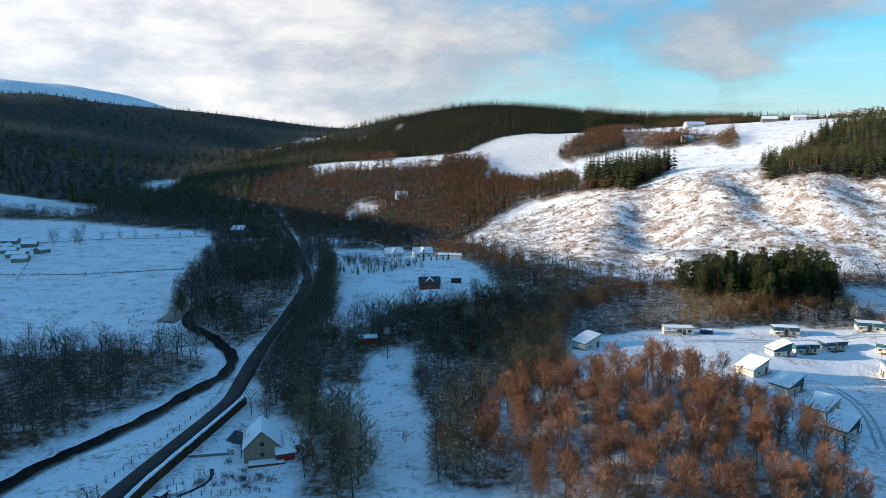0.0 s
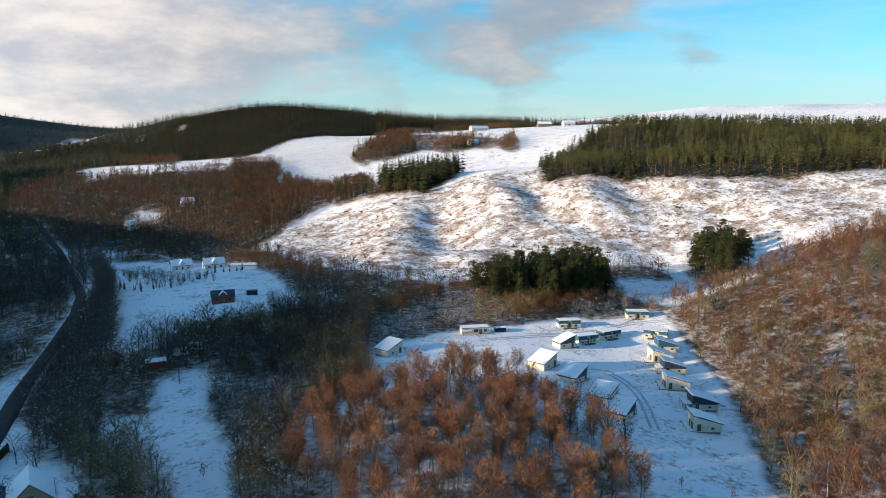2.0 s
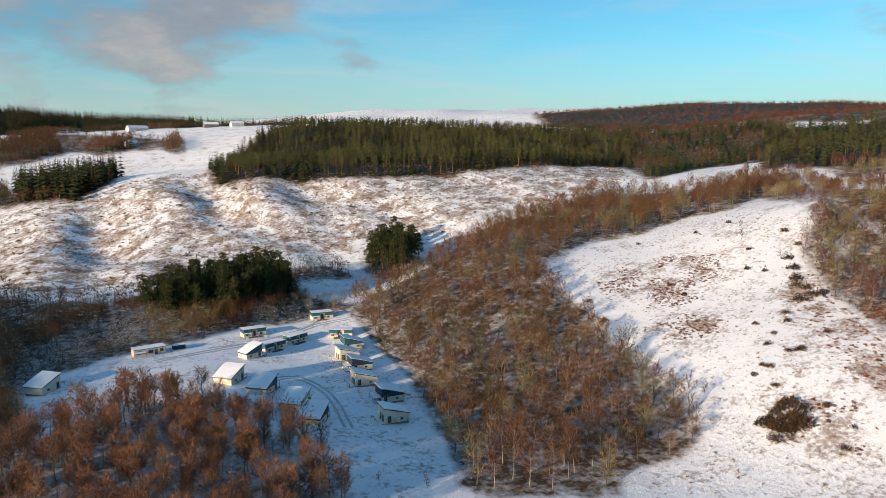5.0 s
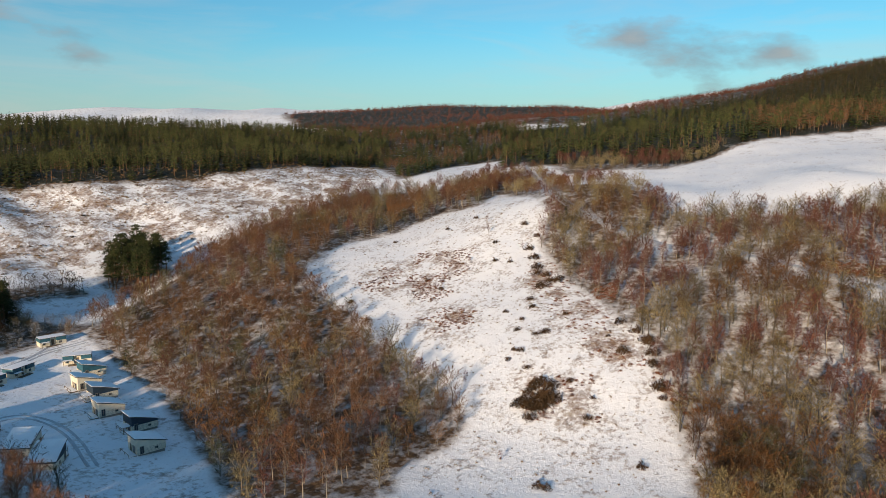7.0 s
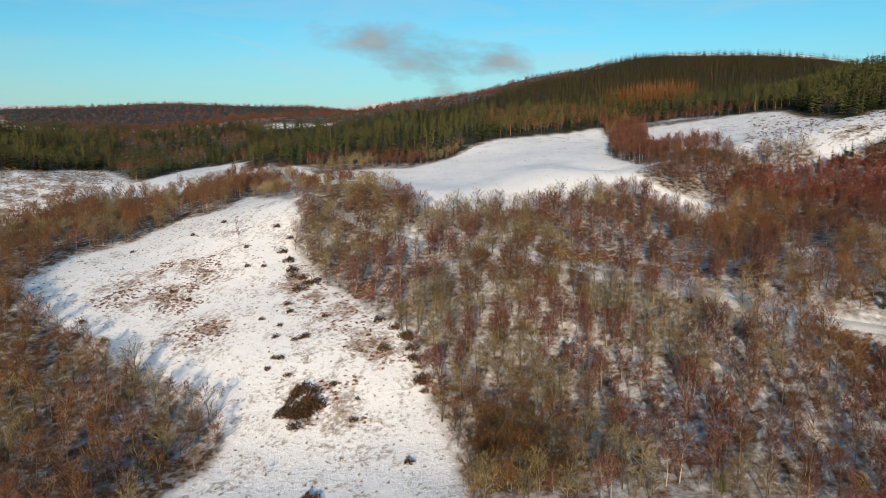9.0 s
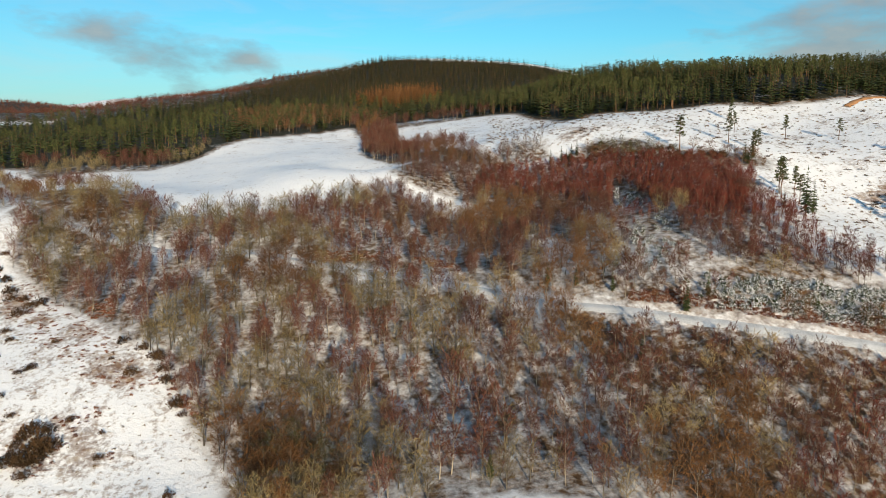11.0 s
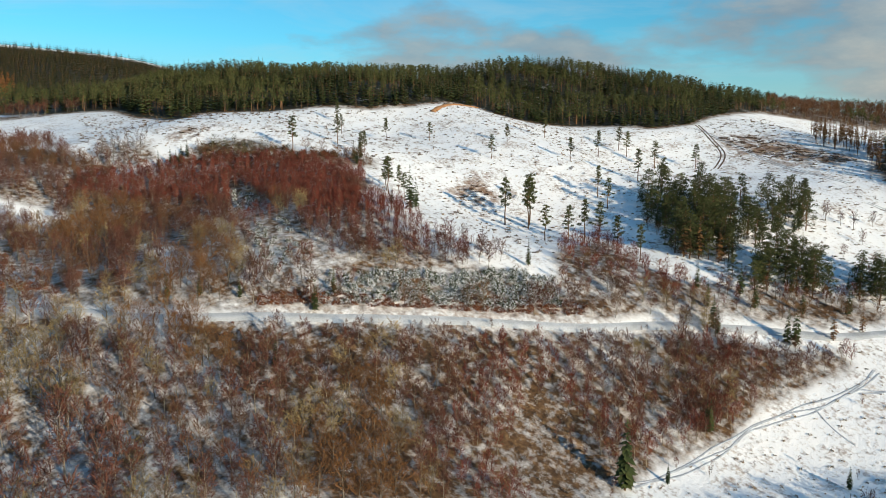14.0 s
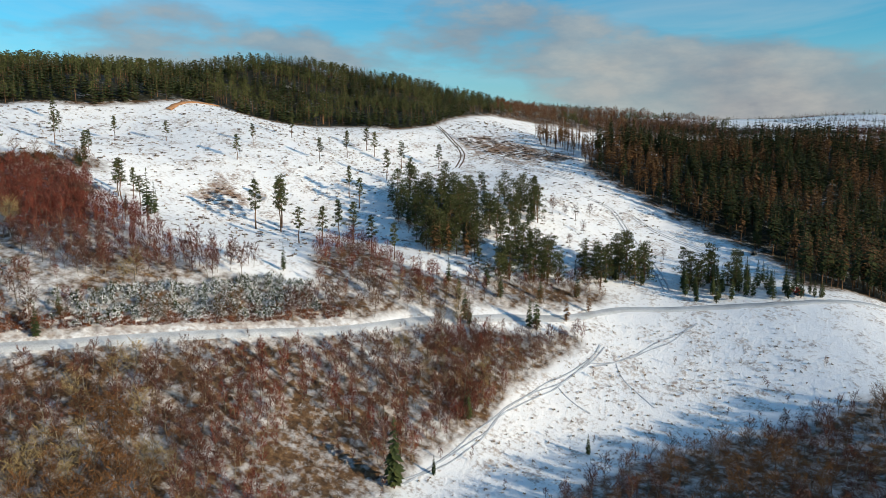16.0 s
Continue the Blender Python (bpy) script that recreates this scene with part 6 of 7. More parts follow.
def snow_slab(profile_top, thick, y0, y1):
    """Snow lying on a roof line: thicker in the middle, rounded at the eaves."""
    under = [(x, z + 0.03) for x, z in profile_top]
    over = [(x, z + 0.03 + thick) for x, z in profile_top][::-1]
    over[0] = (over[0][0] - 0.12, over[0][1] - thick * 0.4)
    over[-1] = (over[-1][0] + 0.12, over[-1][1] - thick * 0.4)
    bm = prism(under + over, y0, y1)
    bmesh.ops.bevel(bm, geom=bm.edges[:], offset=thick * 0.3, segments=1, affect="EDGES")
    return bm


def chalet(panel, label, deep=6.0, long=6.9, canopy=True):
    """A holiday chalet: one long roof that falls from a tall glazed end (x = 0) to a low back."""
    c = tagged(new("chalet"), label, "chalet", "chalets on the field")
    hi, lo, base, eave = 4.4, 2.4, 0.35, 1.95
    y0, y1 = -deep / 2, deep / 2
    part("base", block(0.2, long - 0.2, y0 + 0.2, y1 - 0.2, -0.9, base), STONE, c)
    part("wall", prism([(0, base), (long, base), (long, eave), (0, eave)], y0, y1), CREAM, c, "cream boarded wall")
    part("gable_panel", prism([(0.0, eave), (long, eave), (long, lo), (0.0, hi)], y0 - 0.03, y1 + 0.03), panel, c, "boarding under the roof")
    part("roof", prism([(-0.55, hi + 0.12), (long + 0.4, lo - 0.12), (long + 0.4, lo + 0.04), (-0.55, hi + 0.28)], y0 - 0.3, y1 + 0.3), SLATE, c)
    part("roof_snow", snow_slab([(-0.5, hi + 0.27), (2.2, hi - 0.38), (long + 0.35, lo + 0.04)], 0.13, y0 - 0.27, y1 + 0.27), SNOW, c, "snow lying on the roof")
    for yy in (y0 - 0.05, y1 + 0.05):
        window(c, 1.1, yy, 1.45, 1.0, 1.9, "-y")
        window(c, 4.6, yy, 1.25, 0.8, 0.6, "-y")
    for k in range(5):
        zc = base + 0.28 * (k + 1)
        part("board", block(0.0, long, y0 - 0.025, y0 - 0.001, zc - 0.02, zc + 0.02), STONE, c)
    window(c, -0.05, -1.1, 1.35, 1.5, 1.8, "-x", "patio_window")
    part("door", block(-0.07, 0.04, 0.6, 1.45, base, 2.2), TIMBER, c)
    part("deck", block(-2.1, -0.02, y0 + 0.3, y1 - 0.3, 0.06, 0.28), TIMBER, c)
    for k, (px, py) in enumerate(((-2.0, y0 + 0.4), (-2.0, y1 - 0.4), (-2.0, 0.0))):
        part("post", block(px - 0.05, px + 0.05, py - 0.05, py + 0.05, -0.9, 1.9 if canopy and k < 2 else 1.1), TIMBER, c)
    part("rail", block(-2.05, -1.97, y0 + 0.4, y1 - 0.4, 1.0, 1.08), TIMBER, c)
    part("deck_snow", block(-2.0, -0.1, y0 + 0.35, y1 - 0.35, 0.285, 0.38, 0.03), SNOW, c)
    if canopy:
        part("canopy", block(-2.4, -0.05, y0 + 0.3, 0.5, 1.9, 1.98), SLATE, c)
        part("canopy_snow", block(-2.35, -0.1, y0 + 0.32, 0.48, 1.985, 2.1, 0.04), SNOW, c)
    return c


def wide_chalet(label, panel=None):
    """A long flat-roofed chalet with an entrance between two teal-fronted ends."""
    panel = panel or TEAL
    c = tagged(new("chalet"), label, "chalet", "chalets on the field")
    for x0, x1 in ((-4.2, -1.0), (1.1, 4.2)):
        part("wing", block(x0, x1, -2.0, 2.0, -0.9, 1.45), CREAM, c, "cream boarded end")
        part("front_panel", block(x0 + 0.02, x1 - 0.02, -2.05, 1.95, 1.45, 2.75), panel, c, "teal boarded upper front")
        window(c, (x0 + x1) / 2 - 0.4, -2.03, 0.9, 0.9, 0.8, "-y")
    part("middle", block(-1.0, 1.1, -1.3, 1.95, -0.9, 2.4), CREAM, c)
    part("door", block(-0.4, 0.45, -1.37, -1.26, 0.0, 1.95), TIMBER, c)
    part("roof", prism([(-4.4, 2.78), (4.4, 2.66), (4.4, 2.78), (-4.4, 2.9)], -2.2, 2.2), SLATE, c)
    part("roof_snow", snow_slab([(-4.35, 2.9), (0, 2.84), (4.35, 2.78)], 0.1, -2.15, 2.15), SNOW, c, "snow lying on the roof")
    part("deck", block(-2.6, 2.1, -3.4, -2.06, -0.5, 0.05), TIMBER, c)
    part("canopy", block(-4.0, -1.3, -3.3, -2.06, 1.45, 1.54), SLATE, c)
    part("canopy_snow", block(-3.95, -1.35, -3.25, -2.08, 1.545, 1.66, 0.04), SNOW, c)
    for px in (-3.9, -1.4):
        part("post", block(px - 0.05, px + 0.05, -3.25, -3.15, -0.9, 1.45), TIMBER, c)
    return c


def put_down(thing, x, y, turn, size=1.0, sink=0.1):
    thing.matrix_basis = pose(x, y, float(height(x, y)) - sink, 0, 0, turn) @ Matrix.Diagonal((size, size, size, 1))


first_navy = chalet(NAVY, "cream chalet with dark boarded gable and snowy roof")
put_down(first_navy, 121.5, 170.5, -18)
first_teal = chalet(TEAL, "cream chalet with teal gable, snowy roof and deck")
put_down(first_teal, 139.5, 215.5, -18)
first_plain = chalet(CREAM, "cream chalet with plain boarded gable and snowy roof", canopy=False)
put_down(first_plain, 112, 156.5, -18)


def again(ob, x, y, turn, size=1.0):
    return copy_thing(ob, pose(x, y, float(height(x, y)) - 0.1, 0, 0, turn))


for x, y, turn, which in ((130, 197.5, -18, first_navy), (132, 207.5, -16, first_plain), (123, 185.5, -18, first_plain), (97.5, 192, 214, first_teal), (99.5, 177.5, 216, first_plain), (98, 166, 218, first_navy),
                          (93, 203.5, 212, first_plain), (50, 231, 214, first_plain)):
    again(which, x, y, turn)
wide = wide_chalet("long cream chalet with teal upper fronts and snowy roof")
put_down(wide, 120, 244.5, -8)
for x, y, turn in ((151.5, 248, -16), (146, 226, -38), (129.5, 231, 14), (118.5, 227.5, 10)):
    again(wide, x, y, turn)
low_chalet = chalet(TEAL, "cream chalet with low snowy roof beside the lane", 4.6, 6.2)
put_down(low_chalet, 110.5, 223, 190)

# long cream caravan-like lodge and the dark bin store beside it
lodge = tagged(new("lodge"), "long cream flat-roofed lodge with covered porch", "lodge")
part("wall", block(-5.0, 5.0, -2.0, 2.0, -0.5, 2.5), CREAM, lodge)
part("roof", block(-5.2, 5.2, -2.2, 2.2, 2.504, 2.6), SLATE, lodge)
part("roof_snow", block(-5.1, 5.1, -2.1, 2.1, 2.604, 2.7, 0.03), SNOW, lodge)
part("porch_roof", block(-4.9, -1.6, -3.7, -2.0, 1.6, 1.7), SLATE, lodge)
part("porch_snow", block(-4.85, -1.65, -3.65, -2.05, 1.704, 1.82, 0.03), SNOW, lodge)
for px in (-4.8, -1.7):
    part("post", block(px - 0.06, px + 0.06, -3.62, -3.5, -0.5, 1.6), TIMBER, lodge)
for wx, ww in ((0.2, 1.6), (3.6, 1.2), (-3.4, 1.2)):
    window(lodge, wx, -2.04, 1.5, ww, 1.1, "-y")
part("door", block(1.4, 2.3, -2.07, -1.95, 0.0, 2.0), TIMBER, lodge)
put_down(lodge, 82, 243.5, -6)
store = tagged(new("bin_store"), "low dark timber store capped with snow", "shed")
part("wall", block(-2, 2, -1, 1, -0.3, 1.5, 0.03), NAVY, store)
part("roof_snow", block(-2.05, 2.05, -1.05, 1.05, 1.504, 1.68, 0.05), SNOW, store)
put_down(store, 92, 243.5, -6)


def gabled(name, label, category, long, deep, eaves, ridge, wall, windows=2, chimney=True, bare_roof=False, group="", dormer=False):
    """A pitched-roof house or shed along x, with snow on its roof."""
    h = tagged(new(name), label, category, group)
    x0, x1, d = -long / 2, long / 2, deep / 2
    turn90 = Matrix.Rotation(radians(90), 4, "Z")
    part("wall", prism([(-d, -0.6), (d, -0.6), (d, eaves), (0, ridge), (-d, eaves)], x0, x1), wall, h, at0=turn90)
    o = 0.4
    drop = (ridge - eaves) / d * o
    for s in (-1, 1):
        part("roof_slope", prism([(0, ridge + 0.02), (s * (d + o), eaves - drop + 0.02), (s * (d + o), eaves - drop + 0.2), (0, ridge + 0.22)], x0 - 0.35, x1 + 0.35), SLATE, h, at0=turn90)
        if not (bare_roof and s < 0):
            part("roof_snow", prism([(0, ridge + 0.224), (s * (d + o - 0.05), eaves - drop + 0.204), (s * (d + o - 0.12), eaves - drop + 0.36), (0, ridge + 0.42)], x0 - 0.3, x1 + 0.3), SNOW, h, "snow lying on the roof", at0=turn90)
    if chimney:
        for cx in (x0 + 0.6, x1 - 0.6):
            stack = part("chimney", block(cx - 0.4, cx + 0.4, -0.35, 0.35, ridge - 0.5, ridge + 1.1, 0.03), STONE, h)
            part("chimney_pot", block(cx - 0.15, cx + 0.15, -0.15, 0.15, ridge + 1.1, ridge + 1.5), BRICK, stack)
    for k in range(windows):
        wx = x0 + (k + 0.7) * long / (windows + 0.4)
        for yy in (-d - 0.03, d + 0.03):
            window(h, wx, yy, 1.35, 1.0, 1.1, "-y")
            if eaves > 4:
                window(h, wx, yy, 3.7, 1.0, 1.0, "-y")
    if windows:
        part("door", block(-0.5, 0.5, -d - 0.08, -d + 0.04, 0, 2.05), TIMBER, h)
        for xx in (x0 - 0.03, x1 + 0.03):
            window(h, xx, 0.0, eaves * 0.5 + 0.2, 1.0, 1.1, "-x")
            if ridge > 5.5:
                window(h, xx, 0.0, eaves + 0.9, 1.1, 1.0, "-x")
    if dormer:
        for s in (-1, 1):
            cheek = part("dormer", prism([(-1.4, eaves - 0.3), (1.4, eaves - 0.3), (1.4, eaves + 0.9), (0, ridge - 0.1), (-1.4, eaves + 0.9)], s * 0.3, s * (d + 0.2)), wall, h)
            part("dormer_snow", prism([(-1.7, eaves + 0.75), (0, ridge + 0.02), (1.7, eaves + 0.75), (1.7, eaves + 1.0), (0, ridge + 0.28), (-1.7, eaves + 1.0)], s * 0.1, s * (d + 0.45)), SNOW, h)
    return h


house = gabled("house", "harled two-storey house with snowy slate roof in a garden", "house", 9.4, 8.2, 3.6, 7.4, HARL, 2, False)
put_down(house, -42.5, 160, 104)
ext = part("wing", prism([(-2.5, -0.5), (3.0, -0.5), (3.0, 2.5), (-2.5, 2.5)], -8.4, -4.12), HARL, house, "low side wing")
part("wing_snow", prism([(-2.7, 2.504), (3.2, 2.504), (3.2, 2.7), (-2.7, 2.7)], -8.6, -4.14), SNOW, ext)
porch = part("terrace_wall", block(-7.6, -4.72, -5.0, 3.2, -0.6, 0.8, 0.04), BRICK, house, "red brick terrace wall")
part("terrace_snow", block(-7.5, -4.8, -4.9, 3.1, 0.804, 0.92, 0.04), SNOW, porch)
panel_rack = tagged(new("solar_rack"), "tilted dark panel rack in the snowy garden", "panel")
part("panel", prism([(-1.6, 0.3), (1.6, 1.7), (1.6, 1.8), (-1.6, 0.4)], -2.6, 2.6), NAVY, panel_rack)
for px, top in ((-1.3, 0.5), (1.3, 1.6)):
    for py in (-2.2, 2.2):
        part("leg", block(px - 0.05, px + 0.05, py - 0.05, py + 0.05, -0.3, top), METAL, panel_rack)
put_down(panel_rack, -50.5, 168, 60)
path_wall = tagged(new("garden_wall"), "low stone garden wall with snow", "wall")
part("stones", block(-4.5, 4.5, -0.25, 0.25, -0.4, 0.7, 0.05), STONE, path_wall)
part("snow_cap", block(-4.45, 4.45, -0.22, 0.22, 0.704, 0.82, 0.04), SNOW, path_wall)
put_down(path_wall, -55, 159, 10)
shed = gabled("garden_shed", "small red-brown garden shed with snowy roof", "shed", 4.2, 3.0, 2.0, 2.9, RED_TIN, 0, False)
put_down(shed, -36.5, 157, 20)

red_house = gabled("brick_house", "red brick house with snow on half its dark roof", "house", 9.0, 6.4, 2.4, 4.6, BRICK, 3, False, True, "", True)
put_down(red_house, -6, 312, 4)
for x, y, turn, label in ((-30, 428, 18, "white two-gabled house among young trees"), (-12, 415, 14, "white house with snowy dormered roof")):
    w = gabled("white_house", label, "house", 11.0, 6.8, 2.8, 5.6, WHITEWASH, 3, True, False, "white houses", True)
    put_down(w, x, y, turn)
long_shed = gabled("long_shed", "low pale shed roofed in snow", "shed", 13, 4.5, 2.2, 2.9, WHITEWASH, 0, False)
put_down(long_shed, 4, 392, -10)
dark_shed = tagged(new("dark_shed"), "dark blue boarded shed on the field", "shed")
part("wall", block(-2.2, 2.2, -1.2, 1.2, -0.3, 1.8, 0.03), NAVY, dark_shed)
part("roof", block(-2.35, 2.35, -1.35, 1.35, 1.804, 1.92, 0.03), SLATE, dark_shed)
put_down(dark_shed, 6, 318, 4)
red_shed = gabled("red_shed", "red tin shed among trees", "shed", 6.0, 3.0, 2.0, 2.6, RED_TIN, 0, False)
put_down(red_shed, -27, 250, 10)
for x, y, turn in ((-19.5, 258, 20), (-15, 262, -30)):
    van = tagged(new("caravan"), "white caravan capped with snow at the clearing's edge", "caravan", "caravans")
    part("body", block(-2.6, 2.6, -1.1, 1.1, 0.35, 2.5, 0.25), WHITEWASH, van)
    part("roof_snow", block(-2.4, 2.4, -0.95, 0.95, 2.5, 2.68, 0.08), SNOW, van)
    window(van, 0.6, -1.1, 1.65, 1.6, 0.7, "-y")
    for wy in (-1.0, 1.0):
        part("wheel", prism([(0.32 * math.cos(a * math.pi / 6), 0.32 + 0.32 * math.sin(a * math.pi / 6)) for a in range(12)], wy - 0.1, wy + 0.1), NAVY, van)
    put_down(van, x, y, turn, 1.0, 0.0)

# farms on the hill and at the glen's side
for x, y, turn, long, wall, label in ((322, 930, 10, 26, WHITEWASH, "long white farmhouse on the hill"), (270, 800, 20, 12, WHITEWASH, "white cottage below the farm"), (395, 880, -8, 18, STONE, "stone barn with snowy roof"),
                                      (425, 870, -4, 16, WHITEWASH, "white steading with snowy roof"), (-37, 640, 12, 10, WHITEWASH, "white cottage among birches"), (-75, 590, 40, 9, WHITEWASH, "white cottage in a clearing"),
                                      (-160, 560, -20, 11, STONE, "stone cottage in dark trees")):
    far_house = gabled("farmhouse" if long > 12 else "cottage", label, "house", long, 7.5, 3.6, 6.4, wall, 4 if long > 12 else 2, True, False, "houses on the hill")
    put_down(far_house, x, y, turn)
for n, (x, y, turn, long) in enumerate(((-290, 470, 8, 14), (-312, 512, 5, 11), (-289, 496, 12, 10), (-272, 452, 3, 12), (-266, 470, 70, 8), (-300, 485, 80, 9), (-258, 432, 10, 9))):
    barn = gabled("farm_shed", "snow-roofed farm building at the glen's side", "shed", long, 6, 2.6, 4.2, STONE if n % 3 else HARL, 0, False, False, "farm buildings")
    put_down(barn, x, y, turn)


# ---- along the road and in the gardens ----
def hedge(name, line, wide, tall, label):
    """A clipped dark hedge with a cap of snow, following the land."""
    p = resample(line, 2.5)
    d = np.gradient(p, axis=0)
    d /= np.linalg.norm(d, axis=1)[:, None]
    side = np.stack([d[:, 1], -d[:, 0]], -1)
    h = tagged(new(name), label, "hedge")
    rng = np.random.RandomState(5)
    for part_name, mat, prof in (("leaves", GORSE, ((-0.5, -0.4), (-0.56, 0.5), (-0.42, 1.0), (0.42, 1.0), (0.56, 0.5), (0.5, -0.4))), ("snow_cap", SNOW, ((-0.30, 1.01), (-0.26, 1.08), (0.0, 1.12), (0.26, 1.08), (0.30, 1.01)))):
        rows = []
        for s, k in prof:
            q = p + side * (s * wide * (0.9 + 0.2 * rng.rand(len(p))))[:, None]
            rows.append(np.c_[q, height(p[:, 0], p[:, 1]) + 0.3 + k * tall * (0.95 + 0.1 * rng.rand(len(p)))])
        v = np.stack(rows, 1)
        n, m = v.shape[:2]
        idx = np.arange(n * m).reshape(n, m)
        nxt = np.roll(idx, -1, 1)
        f = np.stack([idx[:-1], nxt[:-1], nxt[1:], idx[1:]], -1).reshape(-1, 4)
        ob = new(part_name, mesh_of(part_name, v.reshape(-1, 3), f, [mat]))
        ob.parent = h
    return h


HEDGE = [(-65, 110), (-63, 142), (-60, 164), (-56.5, 195)]
hedge("roadside_hedge", HEDGE, 1.5, 1.9, "tall dark clipped hedge capped with snow beside the road")


def fence(name, line, step, label, rails=2):
    f = tagged(new(name), label, "fence")
    p = resample(line, step)
    z = height(p[:, 0], p[:, 1])
    me = bpy.data.meshes.new("post")
    b = block(-0.07, 0.07, -0.07, 0.07, -0.4, 1.15)
    b.to_mesh(me)
    b.free()
    me.materials.append(TIMBER)
    for (x, y), h in zip(p, z):
        ob = new("post", me)
        ob.parent = f
        ob.location = (x, y, h)
    for r in range(rails):
        v, fa = tube(np.c_[p, z + 0.5 + 0.45 * r], np.full(len(p), 0.02), 3)
        ob = new("wire", mesh_of("wire", v, fa, [METAL]))
        ob.parent = f
    return f


fence("road_fence", [(-77, 118), (-73.0, 142), (-69.5, 164), (-65.2, 197), (-68, 222)], 3.0, "post and wire fence along the snowy verge")
fence("field_fence", [(-330, 372), (-242, 385), (-198, 391), (-149, 403)], 5.0, "post and wire fence across the snowy field")
fence("field_fence", [(-224, 370), (-268, 464), (-289, 516)], 5.0, "post and wire fence down the snowy field")
fence("garden_fence", [(-56, 138), (-48, 140), (-42, 139), (-36, 140)], 2.0, "timber garden fence in snow", 2)
fence("track_fence", [(190, 40), (205, 52), (232, 76), (250, 98)], 4.0, "post and wire fence along the wood edge")

pole = tagged(new("utility_pole"), "dark timber pole standing on the snowy clearing", "pole")
part("shaft", prism([(0.14 * math.cos(a * math.pi / 4), 0) for a in range(2)] + [(0.1, 8.0), (-0.1, 8.0), (-0.14, 0)], -0.12, 0.12), TIMBER, pole)
part("crossarm", block(-0.9, 0.9, -0.06, 0.06, 7.2, 7.35), TIMBER, pole)
for px in (-0.8, 0.0, 0.8):
    part("insulator", block(px - 0.05, px + 0.05, -0.05, 0.05, 7.35, 7.55), WHITEWASH, pole)
put_down(pole, -18.5, 232, 15)
swing = tagged(new("garden_swing"), "small metal garden swing frame in snow", "swing")
for s in (-1, 1):
    for e in (-1, 1):
        v, fa = tube(np.array([[s * 1.2, e * 0.9, 0], [s * 1.0, 0, 2.2]]), [0.04, 0.04], 5)
        ob = new("leg", mesh_of("leg", v, fa, [METAL]))
        ob.parent = swing
v, fa = tube(np.array([[-1.0, 0, 2.2], [1.0, 0, 2.2]]), [0.04, 0.04], 5)
ob = new("top_bar", mesh_of("top_bar", v, fa, [METAL]))
ob.parent = swing
put_down(swing, -53, 147, 30)
tramp = tagged(new("trampoline"), "round trampoline with net under snow by the hedge", "trampoline")
bed = bmesh.new()
bmesh.ops.create_cone(bed, cap_ends=True, segments=20, radius1=1.9, radius2=1.9, depth=0.12, matrix=Matrix.Translation((0, 0, 0.85)))
part("bed", bed, SNOW, tramp)
for k in range(6):
    a = k * math.pi / 3
    part("pole", block(1.85 * math.cos(a) - 0.04, 1.85 * math.cos(a) + 0.04, 1.85 * math.sin(a) - 0.04, 1.85 * math.sin(a) + 0.04, -0.1, 2.5), NAVY, tramp)
put_down(tramp, -56, 141, 0)
for n, (x, y, s) in enumerate(((-46, 147, .8), (-43, 146, .9), (-40, 147, .7), (-50, 160, .8), (-49, 155, .7), (-37, 145, .8), (-44, 150, .6))):
    tree("garden_shrub", "snowed_evergreen", x, y, s, "rounded evergreen garden shrub with snow", "bush", "garden shrubs", 1300 + n)
for n, (x, y, s) in enumerate(((-47, 158, .75), (-50, 141, .5), (-66, 128, .7), (-70, 132, .55), (-52, 186, .8), (-47, 183, .9), (-43, 188, .85), (-49, 194, .9), (-38, 176, .8), (-46, 176, .8))):
    tree("bare_garden_tree", "dark_tree", x, y, s, "dark bare tree in the snowy garden", "tree", "garden trees", 1350 + n)
for n, (x, y, s) in enumerate(((-200, 540, .7), (-215, 534, .6), (-230, 532, .8), (-240, 528, .6), (-252, 526, .55), (-190, 546, .9), (-178, 550, .7), (-285, 565, .9), (-275, 500, 1.1), (-262, 505, 1.2), (-255, 498, 1.0), (-330, 520, 1.1), (-345, 510, 1.2), (-338, 500, 1.0), (-325, 505, 1.1))):
    tree("field_tree", "ivy_tree", x, y, s * (1.15 if y < 530 else 0.75), "dark bare tree on the field boundary", "tree", "field trees", 1400 + n)
rng = np.random.RandomState(145)
for n in range(34):
    k = n / 33.0
    x, y = -56 + 60 * k + rng.normal() * 1.2, 362 - 22 * math.sin(math.pi * min(1.0, k * 1.25)) + 8 * k + rng.normal() * 2.2
    tree("young_spruce", "spruce", x, y, 0.16 + 0.26 * rng.rand() ** 1.6, "small dark garden spruce on the snowy field", "tree", "young spruces by the white houses", 1450 + n)
for n in range(26):
    k = rng.rand()
    x, y = -62 + 40 * k + rng.normal() * 3.0, 432 - 74 * k + rng.normal() * 6.0
    tree("bare_shrub", "frosted_shrub", x, y, 0.5 + 0.5 * rng.rand(), "frosted bare shrub by the white houses", "bush", "shrubs by the white houses", 1500 + n)
ribbon("driveway", [(-77, 499), (-66, 507), (-52, 500), (-35, 468), (-29, 440), (-38, 410), (-56, 430), (-68, 458)], 3.0, TRACK, 0.12, "snowy driveway curving to the white houses", "track", 0.4, 0.2)
# the scar of bare earth below the forest edge
ribbon("earth_bank", [(339, -258), (347, -273), (354, -292), (359, -312)], 3.4, EARTH, 0.35, "bank of orange dug earth at the forest edge", "earth", 1.4, 0.9)
# tracks of vehicles and feet in the snow
ribbon("wheel_track", [(100, 238), (118, 236), (138, 240), (160, 252)], 1.1, TRACK, 0.06, "trodden track through the snow", "track", 0.3, 0.3)


